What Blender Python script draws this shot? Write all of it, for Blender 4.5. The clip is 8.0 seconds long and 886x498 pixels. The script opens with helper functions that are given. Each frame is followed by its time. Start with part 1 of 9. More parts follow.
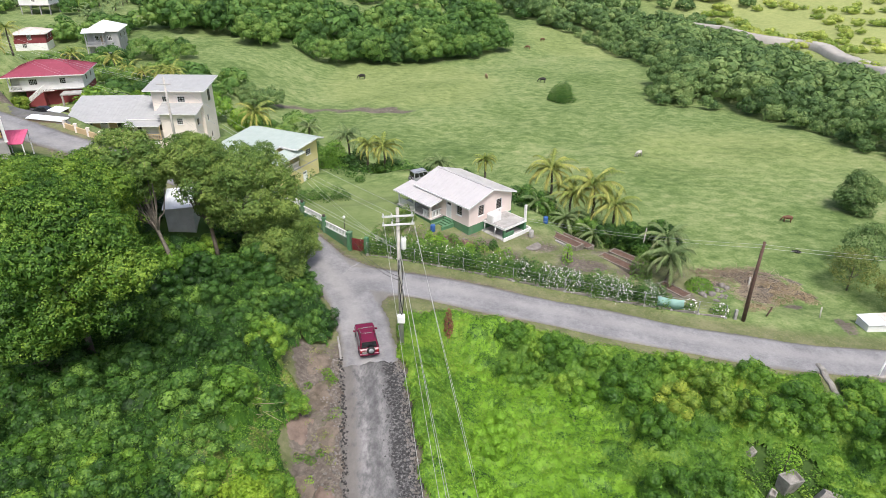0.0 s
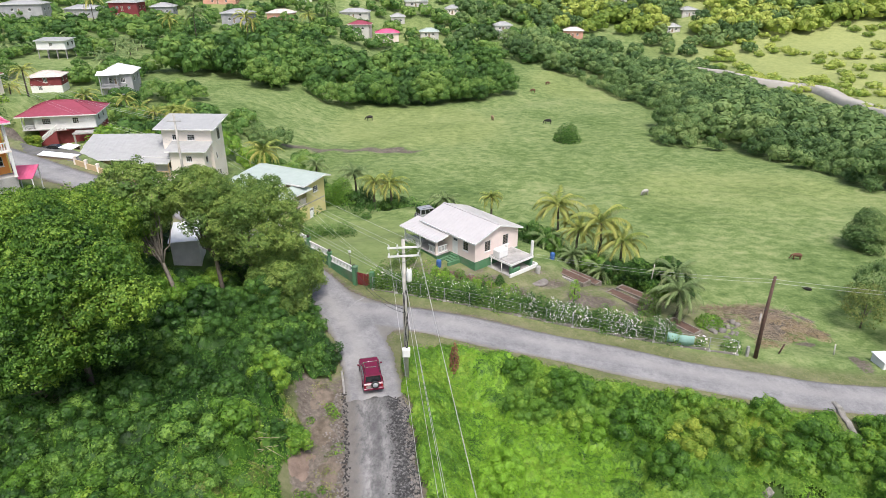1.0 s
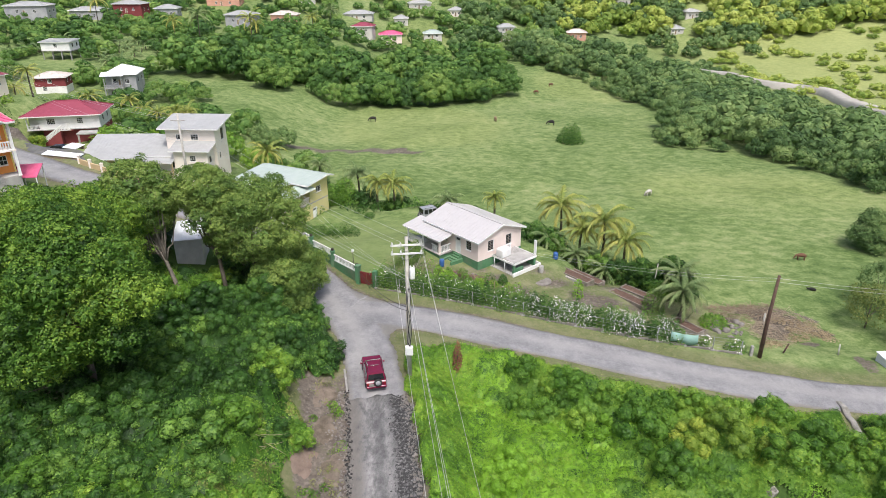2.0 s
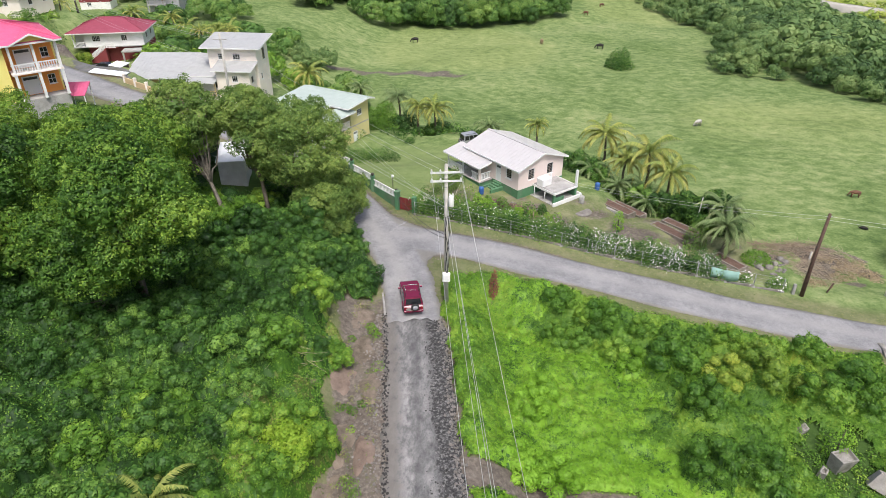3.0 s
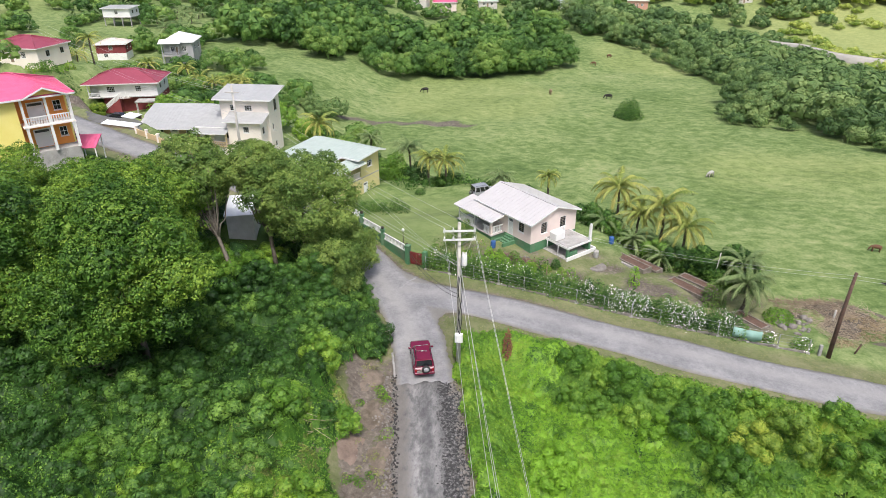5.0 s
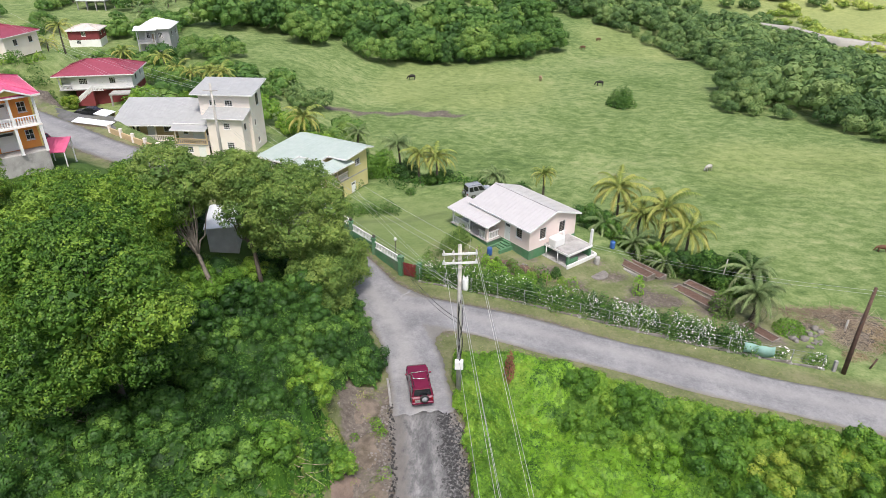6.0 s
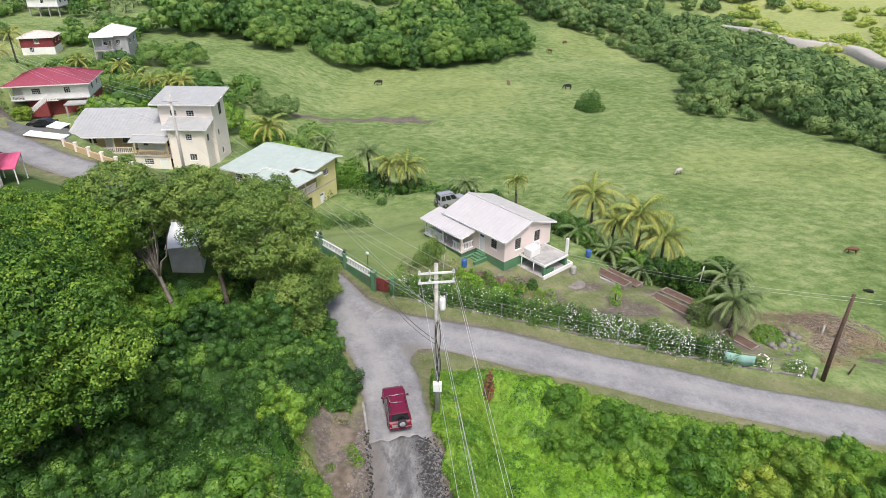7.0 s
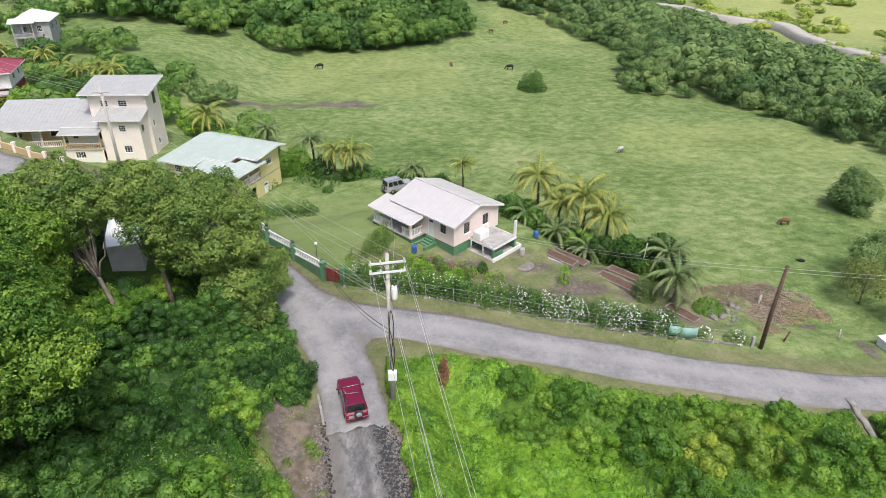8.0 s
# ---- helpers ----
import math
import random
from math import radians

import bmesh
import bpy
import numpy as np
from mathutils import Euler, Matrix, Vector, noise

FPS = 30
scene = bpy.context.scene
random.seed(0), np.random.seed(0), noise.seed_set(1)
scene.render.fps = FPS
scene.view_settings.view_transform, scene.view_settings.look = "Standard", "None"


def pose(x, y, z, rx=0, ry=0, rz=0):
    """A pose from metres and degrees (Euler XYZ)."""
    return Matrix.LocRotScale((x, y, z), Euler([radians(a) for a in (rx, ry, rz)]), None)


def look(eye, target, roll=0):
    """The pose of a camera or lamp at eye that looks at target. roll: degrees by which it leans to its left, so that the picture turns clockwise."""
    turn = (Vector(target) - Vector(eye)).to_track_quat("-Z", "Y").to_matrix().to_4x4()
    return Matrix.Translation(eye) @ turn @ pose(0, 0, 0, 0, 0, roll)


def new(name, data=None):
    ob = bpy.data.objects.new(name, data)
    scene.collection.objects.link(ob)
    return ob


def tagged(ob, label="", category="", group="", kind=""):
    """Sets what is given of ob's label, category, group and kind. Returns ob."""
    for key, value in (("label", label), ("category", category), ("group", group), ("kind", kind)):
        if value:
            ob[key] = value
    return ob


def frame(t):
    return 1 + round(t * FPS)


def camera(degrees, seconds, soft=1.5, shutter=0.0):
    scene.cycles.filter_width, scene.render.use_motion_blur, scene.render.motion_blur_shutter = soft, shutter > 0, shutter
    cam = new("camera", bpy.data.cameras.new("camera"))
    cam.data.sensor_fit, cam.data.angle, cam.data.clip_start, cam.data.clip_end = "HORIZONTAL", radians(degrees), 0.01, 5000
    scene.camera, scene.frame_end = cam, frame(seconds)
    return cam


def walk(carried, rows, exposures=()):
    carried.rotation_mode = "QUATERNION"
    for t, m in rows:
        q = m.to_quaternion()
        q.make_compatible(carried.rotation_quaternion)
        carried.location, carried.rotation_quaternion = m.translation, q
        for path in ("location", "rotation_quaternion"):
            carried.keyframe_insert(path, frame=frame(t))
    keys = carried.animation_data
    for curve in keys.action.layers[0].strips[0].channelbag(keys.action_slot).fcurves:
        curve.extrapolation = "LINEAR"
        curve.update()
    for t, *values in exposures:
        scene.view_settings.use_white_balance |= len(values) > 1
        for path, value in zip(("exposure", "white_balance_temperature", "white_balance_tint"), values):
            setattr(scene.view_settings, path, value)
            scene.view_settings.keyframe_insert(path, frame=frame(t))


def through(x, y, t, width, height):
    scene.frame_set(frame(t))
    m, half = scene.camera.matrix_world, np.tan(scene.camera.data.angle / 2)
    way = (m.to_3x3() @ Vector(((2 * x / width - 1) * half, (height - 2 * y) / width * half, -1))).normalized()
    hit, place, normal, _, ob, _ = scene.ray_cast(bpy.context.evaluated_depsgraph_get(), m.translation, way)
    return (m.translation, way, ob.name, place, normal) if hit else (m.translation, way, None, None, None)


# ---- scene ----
import functools

cam = camera(68.7, 8.0, soft=0.6)
METRES, EYE, TILT, LEAN, TURN = 12.0, 32.5, -28.0, 0.0, 0.0
ROWS = [
    (0.0, 0.0, 0.0, 0.0, 0.0, 0.0, -0.0),
    (0.5, 0.0011, 0.0233, -0.0295, 0.22, 1.96, -0.09),
    (1.0, 0.0013, 0.04, -0.0669, 0.54, 3.76, -0.21),
    (1.2, 0.001, 0.0425, -0.077, 0.62, 4.1, -0.24),
    (2.3, -0.0018, 0.0475, -0.0965, 1.0, 3.74, -0.45),
    (2.5, -0.0026, 0.0472, -0.0956, 2.01, 1.14, -0.9),
    (3.0, -0.0011, 0.0426, -0.0817, 4.18, -2.65, -2.0),
    (3.5, -0.0053, 0.0393, -0.0663, 4.13, -1.49, -1.96),
    (4.0, -0.0061, 0.0417, -0.0729, 4.31, -0.22, -2.05),
    (4.5, -0.0089, 0.069, -0.0641, 4.71, 1.25, -2.19),
    (4.7, -0.018, 0.099, -0.048, 4.9, 1.6, -2.28),
    (5.8, -0.143, 0.42, 0.236, 4.0, -0.5, -1.86),
    (6.0, -0.157, 0.4637, 0.2602, 3.58, -0.45, -1.67),
    (6.5, -0.1783, 0.5465, 0.2966, 2.3, -0.07, -1.05),
    (7.0, -0.1943, 0.6116, 0.3478, 0.95, -0.19, -0.4),
    (7.5, -0.2081, 0.6509, 0.3917, -1.36, -1.22, 0.69),
    (8.0, -0.2002, 0.6127, 0.384, -3.6, -1.85, 1.73),
]
walk(cam, [(t, pose(0, 0, EYE, TILT, LEAN, TURN) @ pose(METRES * x, METRES * y, METRES * z, 90 + pitch, roll, yaw)) for t, x, y, z, yaw, pitch, roll in ROWS],
     exposures=[(0.0, 0.64, 6180, 12), (1.2, 0.63, 6180, 12), (2.5, 0.58, 6180, 12), (3.2, 0.62, 6180, 12), (4.5, 0.65, 6180, 12), (6.0, 0.59, 6180, 12), (8.0, 0.57, 6180, 12)])

# ---- daylight: thin high cloud, a wide soft sun from behind the camera's right ----
SUN_EL, SUN_AZ = 62.0, 166.0   # degrees; azimuth clockwise from +y
world = bpy.data.worlds.new("sky")
scene.world = world
world.use_nodes = True
wn = world.node_tree.nodes
sky = wn.new("ShaderNodeTexSky")
sky.sky_type, sky.sun_disc = "NISHITA", False
sky.sun_elevation, sky.sun_rotation = radians(SUN_EL), radians(SUN_AZ)
sky.air_density, sky.dust_density, sky.ozone_density = 1.0, 6.0, 1.0
world.node_tree.links.new(sky.outputs[0], wn["Background"].inputs[0])
wn["Background"].inputs[1].default_value = 0.115
sun = bpy.data.lights.new("sun", "SUN")
sun.energy, sun.angle, sun.color = 1.95, radians(14), (1.0, 0.95, 0.86)
sun_ob = new("sun", sun)
_a, _e = radians(SUN_AZ), radians(SUN_EL)
_d = Vector((math.sin(_a) * math.cos(_e), math.cos(_a) * math.cos(_e), math.sin(_e)))
sun_ob.matrix_world = look(_d * 60, (0, 0, 0))

# ---- materials ----
def _tree(name):
    m = bpy.data.materials.new(name)
    m.use_nodes = True
    nt = m.node_tree
    return m, nt, nt.nodes["Principled BSDF"]


def _n(nt, kind, **sets):
    nd = nt.nodes.new(kind)
    for k, v in sets.items():
        nd.inputs[k.replace("_", " ")].default_value = v
    return nd


def _ramp(nt, fac, stops):
    r = nt.nodes.new("ShaderNodeValToRGB")
    els = r.color_ramp.elements
    while len(els) < len(stops):
        els.new(0.5)
    for e, (p, c) in zip(els, stops):
        e.position, e.color = p, (*c, 1)
    nt.links.new(fac, r.inputs[0])
    return r.outputs[0]


def _mix(nt, fac, a, b, mode="MIX"):
    mx = nt.nodes.new("ShaderNodeMix")
    mx.data_type, mx.blend_type = "RGBA", mode
    for sock, v in ((mx.inputs[0], fac), (mx.inputs[6], a), (mx.inputs[7], b)):
        if isinstance(v, bpy.types.NodeSocket):
            nt.links.new(v, sock)
        elif isinstance(v, (int, float)):
            sock.default_value = v
        else:
            sock.default_value = (*v, 1)
    return mx.outputs[2]


def _math(nt, op, a, b=0.0, c=0.0, clamp=False):
    nd = nt.nodes.new("ShaderNodeMath")
    nd.operation, nd.use_clamp = op, clamp
    for sock, v in zip(nd.inputs, (a, b, c)):
        if isinstance(v, bpy.types.NodeSocket):
            nt.links.new(v, sock)
        else:
            sock.default_value = v
    return nd.outputs[0]


def _noise(nt, scale, detail=4.0, vec=None, rough=0.55, stretch=None):
    nd = _n(nt, "ShaderNodeTexNoise", Scale=scale, Detail=detail, Roughness=rough)
    if vec is None:
        g = nt.nodes.new("ShaderNodeNewGeometry")
        vec = g.outputs["Position"]
    if stretch:
        mp = nt.nodes.new("ShaderNodeMapping")
        mp.inputs["Scale"].default_value = stretch
        nt.links.new(vec, mp.inputs["Vector"])
        vec = mp.outputs[0]
    nt.links.new(vec, nd.inputs["Vector"])
    return nd.outputs["Fac"]


def _bump(nt, bsdf, height, strength, dist):
    b = nt.nodes.new("ShaderNodeBump")
    b.inputs["Strength"].default_value, b.inputs["Distance"].default_value = strength, dist
    nt.links.new(height, b.inputs["Height"])
    nt.links.new(b.outputs[0], bsdf.inputs["Normal"])


def surface(name, a, b, scale=1.2, rough=0.7, metal=0.0, fine=14.0, bump=0.25, dist=0.01, dirt=None, spec=0.4):
    """A worn surface between two colours, with fine grain and, if given, blotches of dirt."""
    m, nt, p = _tree(name)
    big = _noise(nt, scale, 5)
    small = _noise(nt, fine, 4)
    col = _ramp(nt, _math(nt, "MULTIPLY_ADD", small, 0.35, _math(nt, "MULTIPLY", big, 0.75)), [(0.3, a), (0.75, b)])
    if dirt:
        blot = _ramp(nt, _noise(nt, scale * 0.6, 7, rough=0.7), [(0.48, (0, 0, 0)), (0.72, (1, 1, 1))])
        col = _mix(nt, blot, col, dirt)
    nt.links.new(col, p.inputs["Base Color"])
    p.inputs["Roughness"].default_value, p.inputs["Metallic"].default_value = rough, metal
    p.inputs["Specular IOR Level"].default_value = spec
    if bump:
        _bump(nt, p, small, bump, dist)
    return m


def foliage(name, dark, mid, light, through=0.22, rough=0.5, patch=0.25, grain=7.0, relief=0.05):
    """Leaves: every leaf its own tone, drifting in patches and in fine grain, with light shining through."""
    m, nt, p = _tree(name)
    g = nt.nodes.new("ShaderNodeNewGeometry")
    pa = _noise(nt, patch, 3)
    fine = _noise(nt, grain, 4, rough=0.7)
    tn = nt.nodes.new("ShaderNodeAttribute")
    tn.attribute_name = "tone"
    f = _math(nt, "MULTIPLY_ADD", g.outputs["Random Per Island"], 0.34, _math(nt, "MULTIPLY_ADD", tn.outputs["Fac"], 0.6, _math(nt, "MULTIPLY_ADD", pa, 0.6, -0.52)))
    f = _math(nt, "MULTIPLY_ADD", fine, 0.55, f)
    col = _ramp(nt, f, [(0.08, dark), (0.5, mid), (0.95, light)])
    nt.links.new(col, p.inputs["Base Color"])
    p.inputs["Roughness"].default_value = rough
    p.inputs["Specular IOR Level"].default_value = 0.25
    _bump(nt, p, fine, 0.5, relief)
    tr = nt.nodes.new("ShaderNodeBsdfTranslucent")
    nt.links.new(col, tr.inputs["Color"])
    ms = nt.nodes.new("ShaderNodeMixShader")
    ms.inputs[0].default_value = through
    nt.links.new(p.outputs[0], ms.inputs[1])
    nt.links.new(tr.outputs[0], ms.inputs[2])
    nt.links.new(ms.outputs[0], nt.nodes["Material Output"].inputs["Surface"])
    return m


def metal_roof(name, a, b, rust=None):
    """Ribbed sheet roofing; the ribs are modelled, the paint is weathered in streaks."""
    m, nt, p = _tree(name)
    tc = nt.nodes.new("ShaderNodeTexCoord")
    streak = _noise(nt, 1.1, 5, tc.outputs["Object"], stretch=(1.0, 1.0, 3.0))
    fine = _noise(nt, 9.0, 4, tc.outputs["Object"])
    col = _ramp(nt, _math(nt, "MULTIPLY_ADD", fine, 0.3, _math(nt, "MULTIPLY", streak, 0.7)), [(0.3, a), (0.7, b)])
    if rust:
        blot = _ramp(nt, _noise(nt, 0.8, 8, tc.outputs["Object"], rough=0.75), [(0.55, (0, 0, 0)), (0.75, (1, 1, 1))])
        col = _mix(nt, blot, col, rust)
    nt.links.new(col, p.inputs["Base Color"])
    p.inputs["Roughness"].default_value = 0.42
    _bump(nt, p, fine, 0.1, 0.01)
    return m


def glass_mat(name, tint):
    m, _, p = _tree(name)
    p.inputs["Base Color"].default_value = (*tint, 1)
    p.inputs["Roughness"].default_value = 0.08
    p.inputs["Transmission Weight"].default_value = 0.55
    return m


def ground_mat():
    m, nt, p = _tree("ground_cover")
    at = {}
    for k in ("soil", "lawn", "wood", "dry", "verge"):
        a = nt.nodes.new("ShaderNodeAttribute")
        a.attribute_name = k
        at[k] = a.outputs["Fac"]
    n1, n2, n3 = _noise(nt, 0.05, 5), _noise(nt, 0.62, 7, rough=0.7, stretch=(0.8, 1.0, 1.0)), _noise(nt, 3.2, 5, rough=0.7)
    f = _math(nt, "MULTIPLY_ADD", n1, 0.4, _math(nt, "MULTIPLY_ADD", n2, 0.75, _math(nt, "MULTIPLY", n3, 0.36)))
    grass = _ramp(nt, f, [(0.58, (0.062, 0.108, 0.03)), (0.70, (0.118, 0.175, 0.055)), (0.80, (0.18, 0.238, 0.088)), (0.93, (0.29, 0.315, 0.15))])
    lawn = _ramp(nt, f, [(0.5, (0.09, 0.143, 0.042)), (0.85, (0.18, 0.228, 0.088))])
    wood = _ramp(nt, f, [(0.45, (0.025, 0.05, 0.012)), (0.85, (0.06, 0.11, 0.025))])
    # lighter grass: dry patches, and sunlight painted on the far hill
    dry = _ramp(nt, f, [(0.45, (0.17, 0.22, 0.07)), (0.85, (0.31, 0.34, 0.13))])
    soil = _ramp(nt, _math(nt, "MULTIPLY_ADD", n3, 0.7, _math(nt, "MULTIPLY", n2, 0.4)), [(0.35, (0.055, 0.046, 0.038)), (0.58, (0.145, 0.124, 0.104)), (0.78, (0.27, 0.24, 0.205))])
    edge = _math(nt, "MULTIPLY_ADD", n3, 0.7, -0.35)

    def mask(k):
        return _math(nt, "ADD", at[k], _math(nt, "MULTIPLY", edge, _math(nt, "MULTIPLY", at[k], _math(nt, "SUBTRACT", 1.0, at[k])), 0), 0, clamp=True)
    col = _mix(nt, mask("lawn"), grass, lawn)
    col = _mix(nt, mask("dry"), col, dry)
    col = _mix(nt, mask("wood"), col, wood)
    verge = _ramp(nt, f, [(0.5, (0.075, 0.095, 0.038)), (0.68, (0.125, 0.142, 0.062)), (0.88, (0.20, 0.195, 0.11))])
    col = _mix(nt, mask("verge"), col, verge)
    s = _ramp(nt, _math(nt, "ADD", at["soil"], edge), [(0.42, (0, 0, 0)), (0.58, (1, 1, 1))])
    col = _mix(nt, s, col, soil)
    nt.links.new(col, p.inputs["Base Color"])
    p.inputs["Roughness"].default_value = 0.9
    p.inputs["Specular IOR Level"].default_value = 0.15
    _bump(nt, p, _math(nt, "MULTIPLY_ADD", n2, 1.5, n3), 0.5, 0.15)
    return m


def road_mat(name, broken):
    """Old concrete and tar: pale dust, darker wheel marks; where broken, tar worn to stone with black edges."""
    m, nt, p = _tree(name)
    a = nt.nodes.new("ShaderNodeAttribute")
    a.attribute_name = "across"        # -1 at the one side, 1 at the other
    n1, n2, n3 = _noise(nt, 0.35, 6, rough=0.65), _noise(nt, 2.2, 6, rough=0.7, stretch=(1.0, 0.5, 1.0) if broken else None), _noise(nt, 16.0, 4)
    f = _math(nt, "MULTIPLY_ADD", n1, 0.55, _math(nt, "MULTIPLY_ADD", n2, 0.35, _math(nt, "MULTIPLY", n3, 0.25)))
    if broken:
        f = _math(nt, "MULTIPLY_ADD", n1, 0.4, _math(nt, "MULTIPLY_ADD", n2, 0.7, _math(nt, "MULTIPLY", n3, 0.15)))
        base = _ramp(nt, f, [(0.46, (0.06, 0.06, 0.061)), (0.6, (0.15, 0.148, 0.146)), (0.76, (0.30, 0.293, 0.285))])
        w = _math(nt, "ADD", a.outputs["Fac"], _math(nt, "MULTIPLY_ADD", n2, 1.4, -0.7))
        tar = _ramp(nt, w, [(0.30, (0, 0, 0)), (0.5, (1, 1, 1))])
        bits = _ramp(nt, _noise(nt, 5.0, 6, rough=0.75), [(0.36, (0.014, 0.014, 0.015)), (0.5, (0.05, 0.049, 0.048)), (0.62, (0.2, 0.195, 0.19))])
        col = _mix(nt, tar, base, bits)
        mid = _ramp(nt, _math(nt, "ABSOLUTE", _math(nt, "MULTIPLY_ADD", n1, 0.5, _math(nt, "SUBTRACT", a.outputs["Fac"], 0.2))), [(0.05, (1, 1, 1)), (0.28, (0, 0, 0))])
        col = _mix(nt, _math(nt, "MULTIPLY", mid, 0.45), col, (0.06, 0.06, 0.062))
        soilm = _ramp(nt, _math(nt, "ADD", _math(nt, "MULTIPLY", a.outputs["Fac"], -1.0), _math(nt, "MULTIPLY_ADD", n2, 0.9, -0.45)), [(0.55, (0, 0, 0)), (0.8, (1, 1, 1))])
        col = _mix(nt, _math(nt, "MULTIPLY", soilm, 0.8), col, (0.145, 0.132, 0.118))
        _bump(nt, p, _math(nt, "ADD", n2, n3), 0.7, 0.05)
    else:
        base = _ramp(nt, f, [(0.40, (0.115, 0.115, 0.123)), (0.56, (0.19, 0.189, 0.198)), (0.72, (0.30, 0.297, 0.297))])
        dust = _ramp(nt, _math(nt, "ABSOLUTE", _math(nt, "MULTIPLY_ADD", n1, 0.6, _math(nt, "SUBTRACT", a.outputs["Fac"], 0.1))), [(0.1, (1, 1, 1)), (0.5, (0, 0, 0))])
        col = _mix(nt, _math(nt, "MULTIPLY", dust, 0.5), base, (0.31, 0.303, 0.295))
        stain = _ramp(nt, _noise(nt, 0.22, 7, rough=0.7), [(0.5, (0, 0, 0)), (0.66, (1, 1, 1))])
        col = _mix(nt, _math(nt, "MULTIPLY", stain, 0.4), col, (0.13, 0.13, 0.14))
        speck = _ramp(nt, _noise(nt, 5.5, 5, rough=0.8), [(0.40, (0, 0, 0)), (0.66, (1, 1, 1))])
        col = _mix(nt, _math(nt, "MULTIPLY", speck, 0.3), col, (0.36, 0.352, 0.34))
        rim = _ramp(nt, _math(nt, "ADD", _math(nt, "ABSOLUTE", a.outputs["Fac"]), _math(nt, "MULTIPLY_ADD", n2, 0.5, -0.25)), [(0.82, (0, 0, 0)), (1.0, (1, 1, 1))])
        col = _mix(nt, _math(nt, "MULTIPLY", rim, 0.55), col, (0.16, 0.148, 0.12))
        _bump(nt, p, n3, 0.3, 0.02)
    nt.links.new(col, p.inputs["Base Color"])
    p.inputs["Roughness"].default_value = 0.85
    return m


GROUND = ground_mat()
ROAD, ROAD_BROKEN = road_mat("worn_road", False), road_mat("broken_road", True)
LEAF_BIG = foliage("leaf_big_tree", (0.02, 0.062, 0.009), (0.08, 0.177, 0.022), (0.27, 0.40, 0.05))
LEAF_DULL = foliage("leaf_dull_weeds", (0.07, 0.11, 0.025), (0.16, 0.21, 0.05), (0.30, 0.31, 0.10), patch=0.4)
VERGE_TUFT = foliage("verge_grass", (0.10, 0.125, 0.04), (0.17, 0.19, 0.075), (0.27, 0.265, 0.12), through=0.2, patch=0.3, rough=0.8)
LEAF_OLIVE = foliage("leaf_olive", (0.045, 0.095, 0.018), (0.125, 0.215, 0.045), (0.28, 0.37, 0.085))
LEAF_BUSH = foliage("leaf_undergrowth", (0.013, 0.042, 0.008), (0.055, 0.138, 0.023), (0.21, 0.36, 0.06), patch=0.2)
LEAF_VINE = foliage("leaf_vine", (0.11, 0.235, 0.017), (0.18, 0.36, 0.026), (0.28, 0.48, 0.05), patch=0.12)
LEAF_SHRUB = foliage("leaf_shrub", (0.038, 0.105, 0.013), (0.115, 0.24, 0.027), (0.28, 0.42, 0.05), patch=0.3)
LEAF_YELLOW = foliage("leaf_yellowing", (0.07, 0.15, 0.02), (0.17, 0.27, 0.033), (0.36, 0.42, 0.06), patch=0.5)
LEAF_FAR = foliage("leaf_far_wood", (0.035, 0.088, 0.02), (0.10, 0.205, 0.042), (0.24, 0.355, 0.08), patch=0.1, grain=1.9, relief=0.5)
LEAF_HEDGE = foliage("leaf_hedgerow", (0.055, 0.11, 0.036), (0.13, 0.22, 0.068), (0.26, 0.35, 0.12), patch=0.1, grain=1.9, relief=0.5)
# Lightened leaf colour that stands in for sunshine across the valley
LEAF_SUN_TINT = foliage("leaf_sun_tint_hill", (0.13, 0.22, 0.035), (0.30, 0.39, 0.07), (0.50, 0.54, 0.13), patch=0.03, grain=1.0, relief=0.8)
PALE_ROAD = surface("pale_concrete_road", (0.32, 0.30, 0.27), (0.45, 0.43, 0.39), scale=0.3, rough=0.9)
LEAF_PALM = foliage("leaf_palm", (0.12, 0.21, 0.045), (0.36, 0.42, 0.105), (0.68, 0.59, 0.19), patch=0.4, through=0.4)
LEAF_COCO = foliage("leaf_coconut", (0.10, 0.17, 0.06), (0.24, 0.33, 0.13), (0.42, 0.48, 0.24), patch=0.4, through=0.4)
LEAF_BANANA = foliage("leaf_banana", (0.09, 0.16, 0.06), (0.20, 0.29, 0.11), (0.34, 0.42, 0.19), patch=0.2, through=0.3)
LEAF_FLOWER = surface("white_petals", (0.75, 0.73, 0.72), (0.86, 0.83, 0.83), rough=0.6, bump=0)
PALE_BARK = surface("pale_bark", (0.10, 0.088, 0.072), (0.23, 0.205, 0.17), scale=3, rough=0.9, bump=0.6, dist=0.03)
BARK = surface("bark", (0.05, 0.042, 0.032), (0.15, 0.13, 0.10), scale=3, rough=0.9, bump=0.8, dist=0.04)
PALE_TWIG = surface("dead_twigs", (0.25, 0.2, 0.14), (0.48, 0.40, 0.29), scale=2, rough=0.9)
CONCRETE = surface("concrete", (0.26, 0.25, 0.24), (0.46, 0.45, 0.43), scale=0.9, rough=0.85, dirt=(0.15, 0.145, 0.135))
STONE = surface("rubble_stone", (0.10, 0.09, 0.08), (0.27, 0.25, 0.23), scale=1.5, rough=0.9)
TAR_LUMP = surface("tar_lumps", (0.012, 0.012, 0.012), (0.06, 0.058, 0.056), scale=2.5, rough=0.85)
WHITE = surface("white_paint", (0.68, 0.68, 0.67), (0.82, 0.82, 0.81), scale=0.8, rough=0.55, bump=0.08)
GREEN_WALL = surface("green_wall_paint", (0.055, 0.165, 0.075), (0.10, 0.24, 0.125), scale=0.9, rough=0.7, dirt=(0.16, 0.2, 0.14))
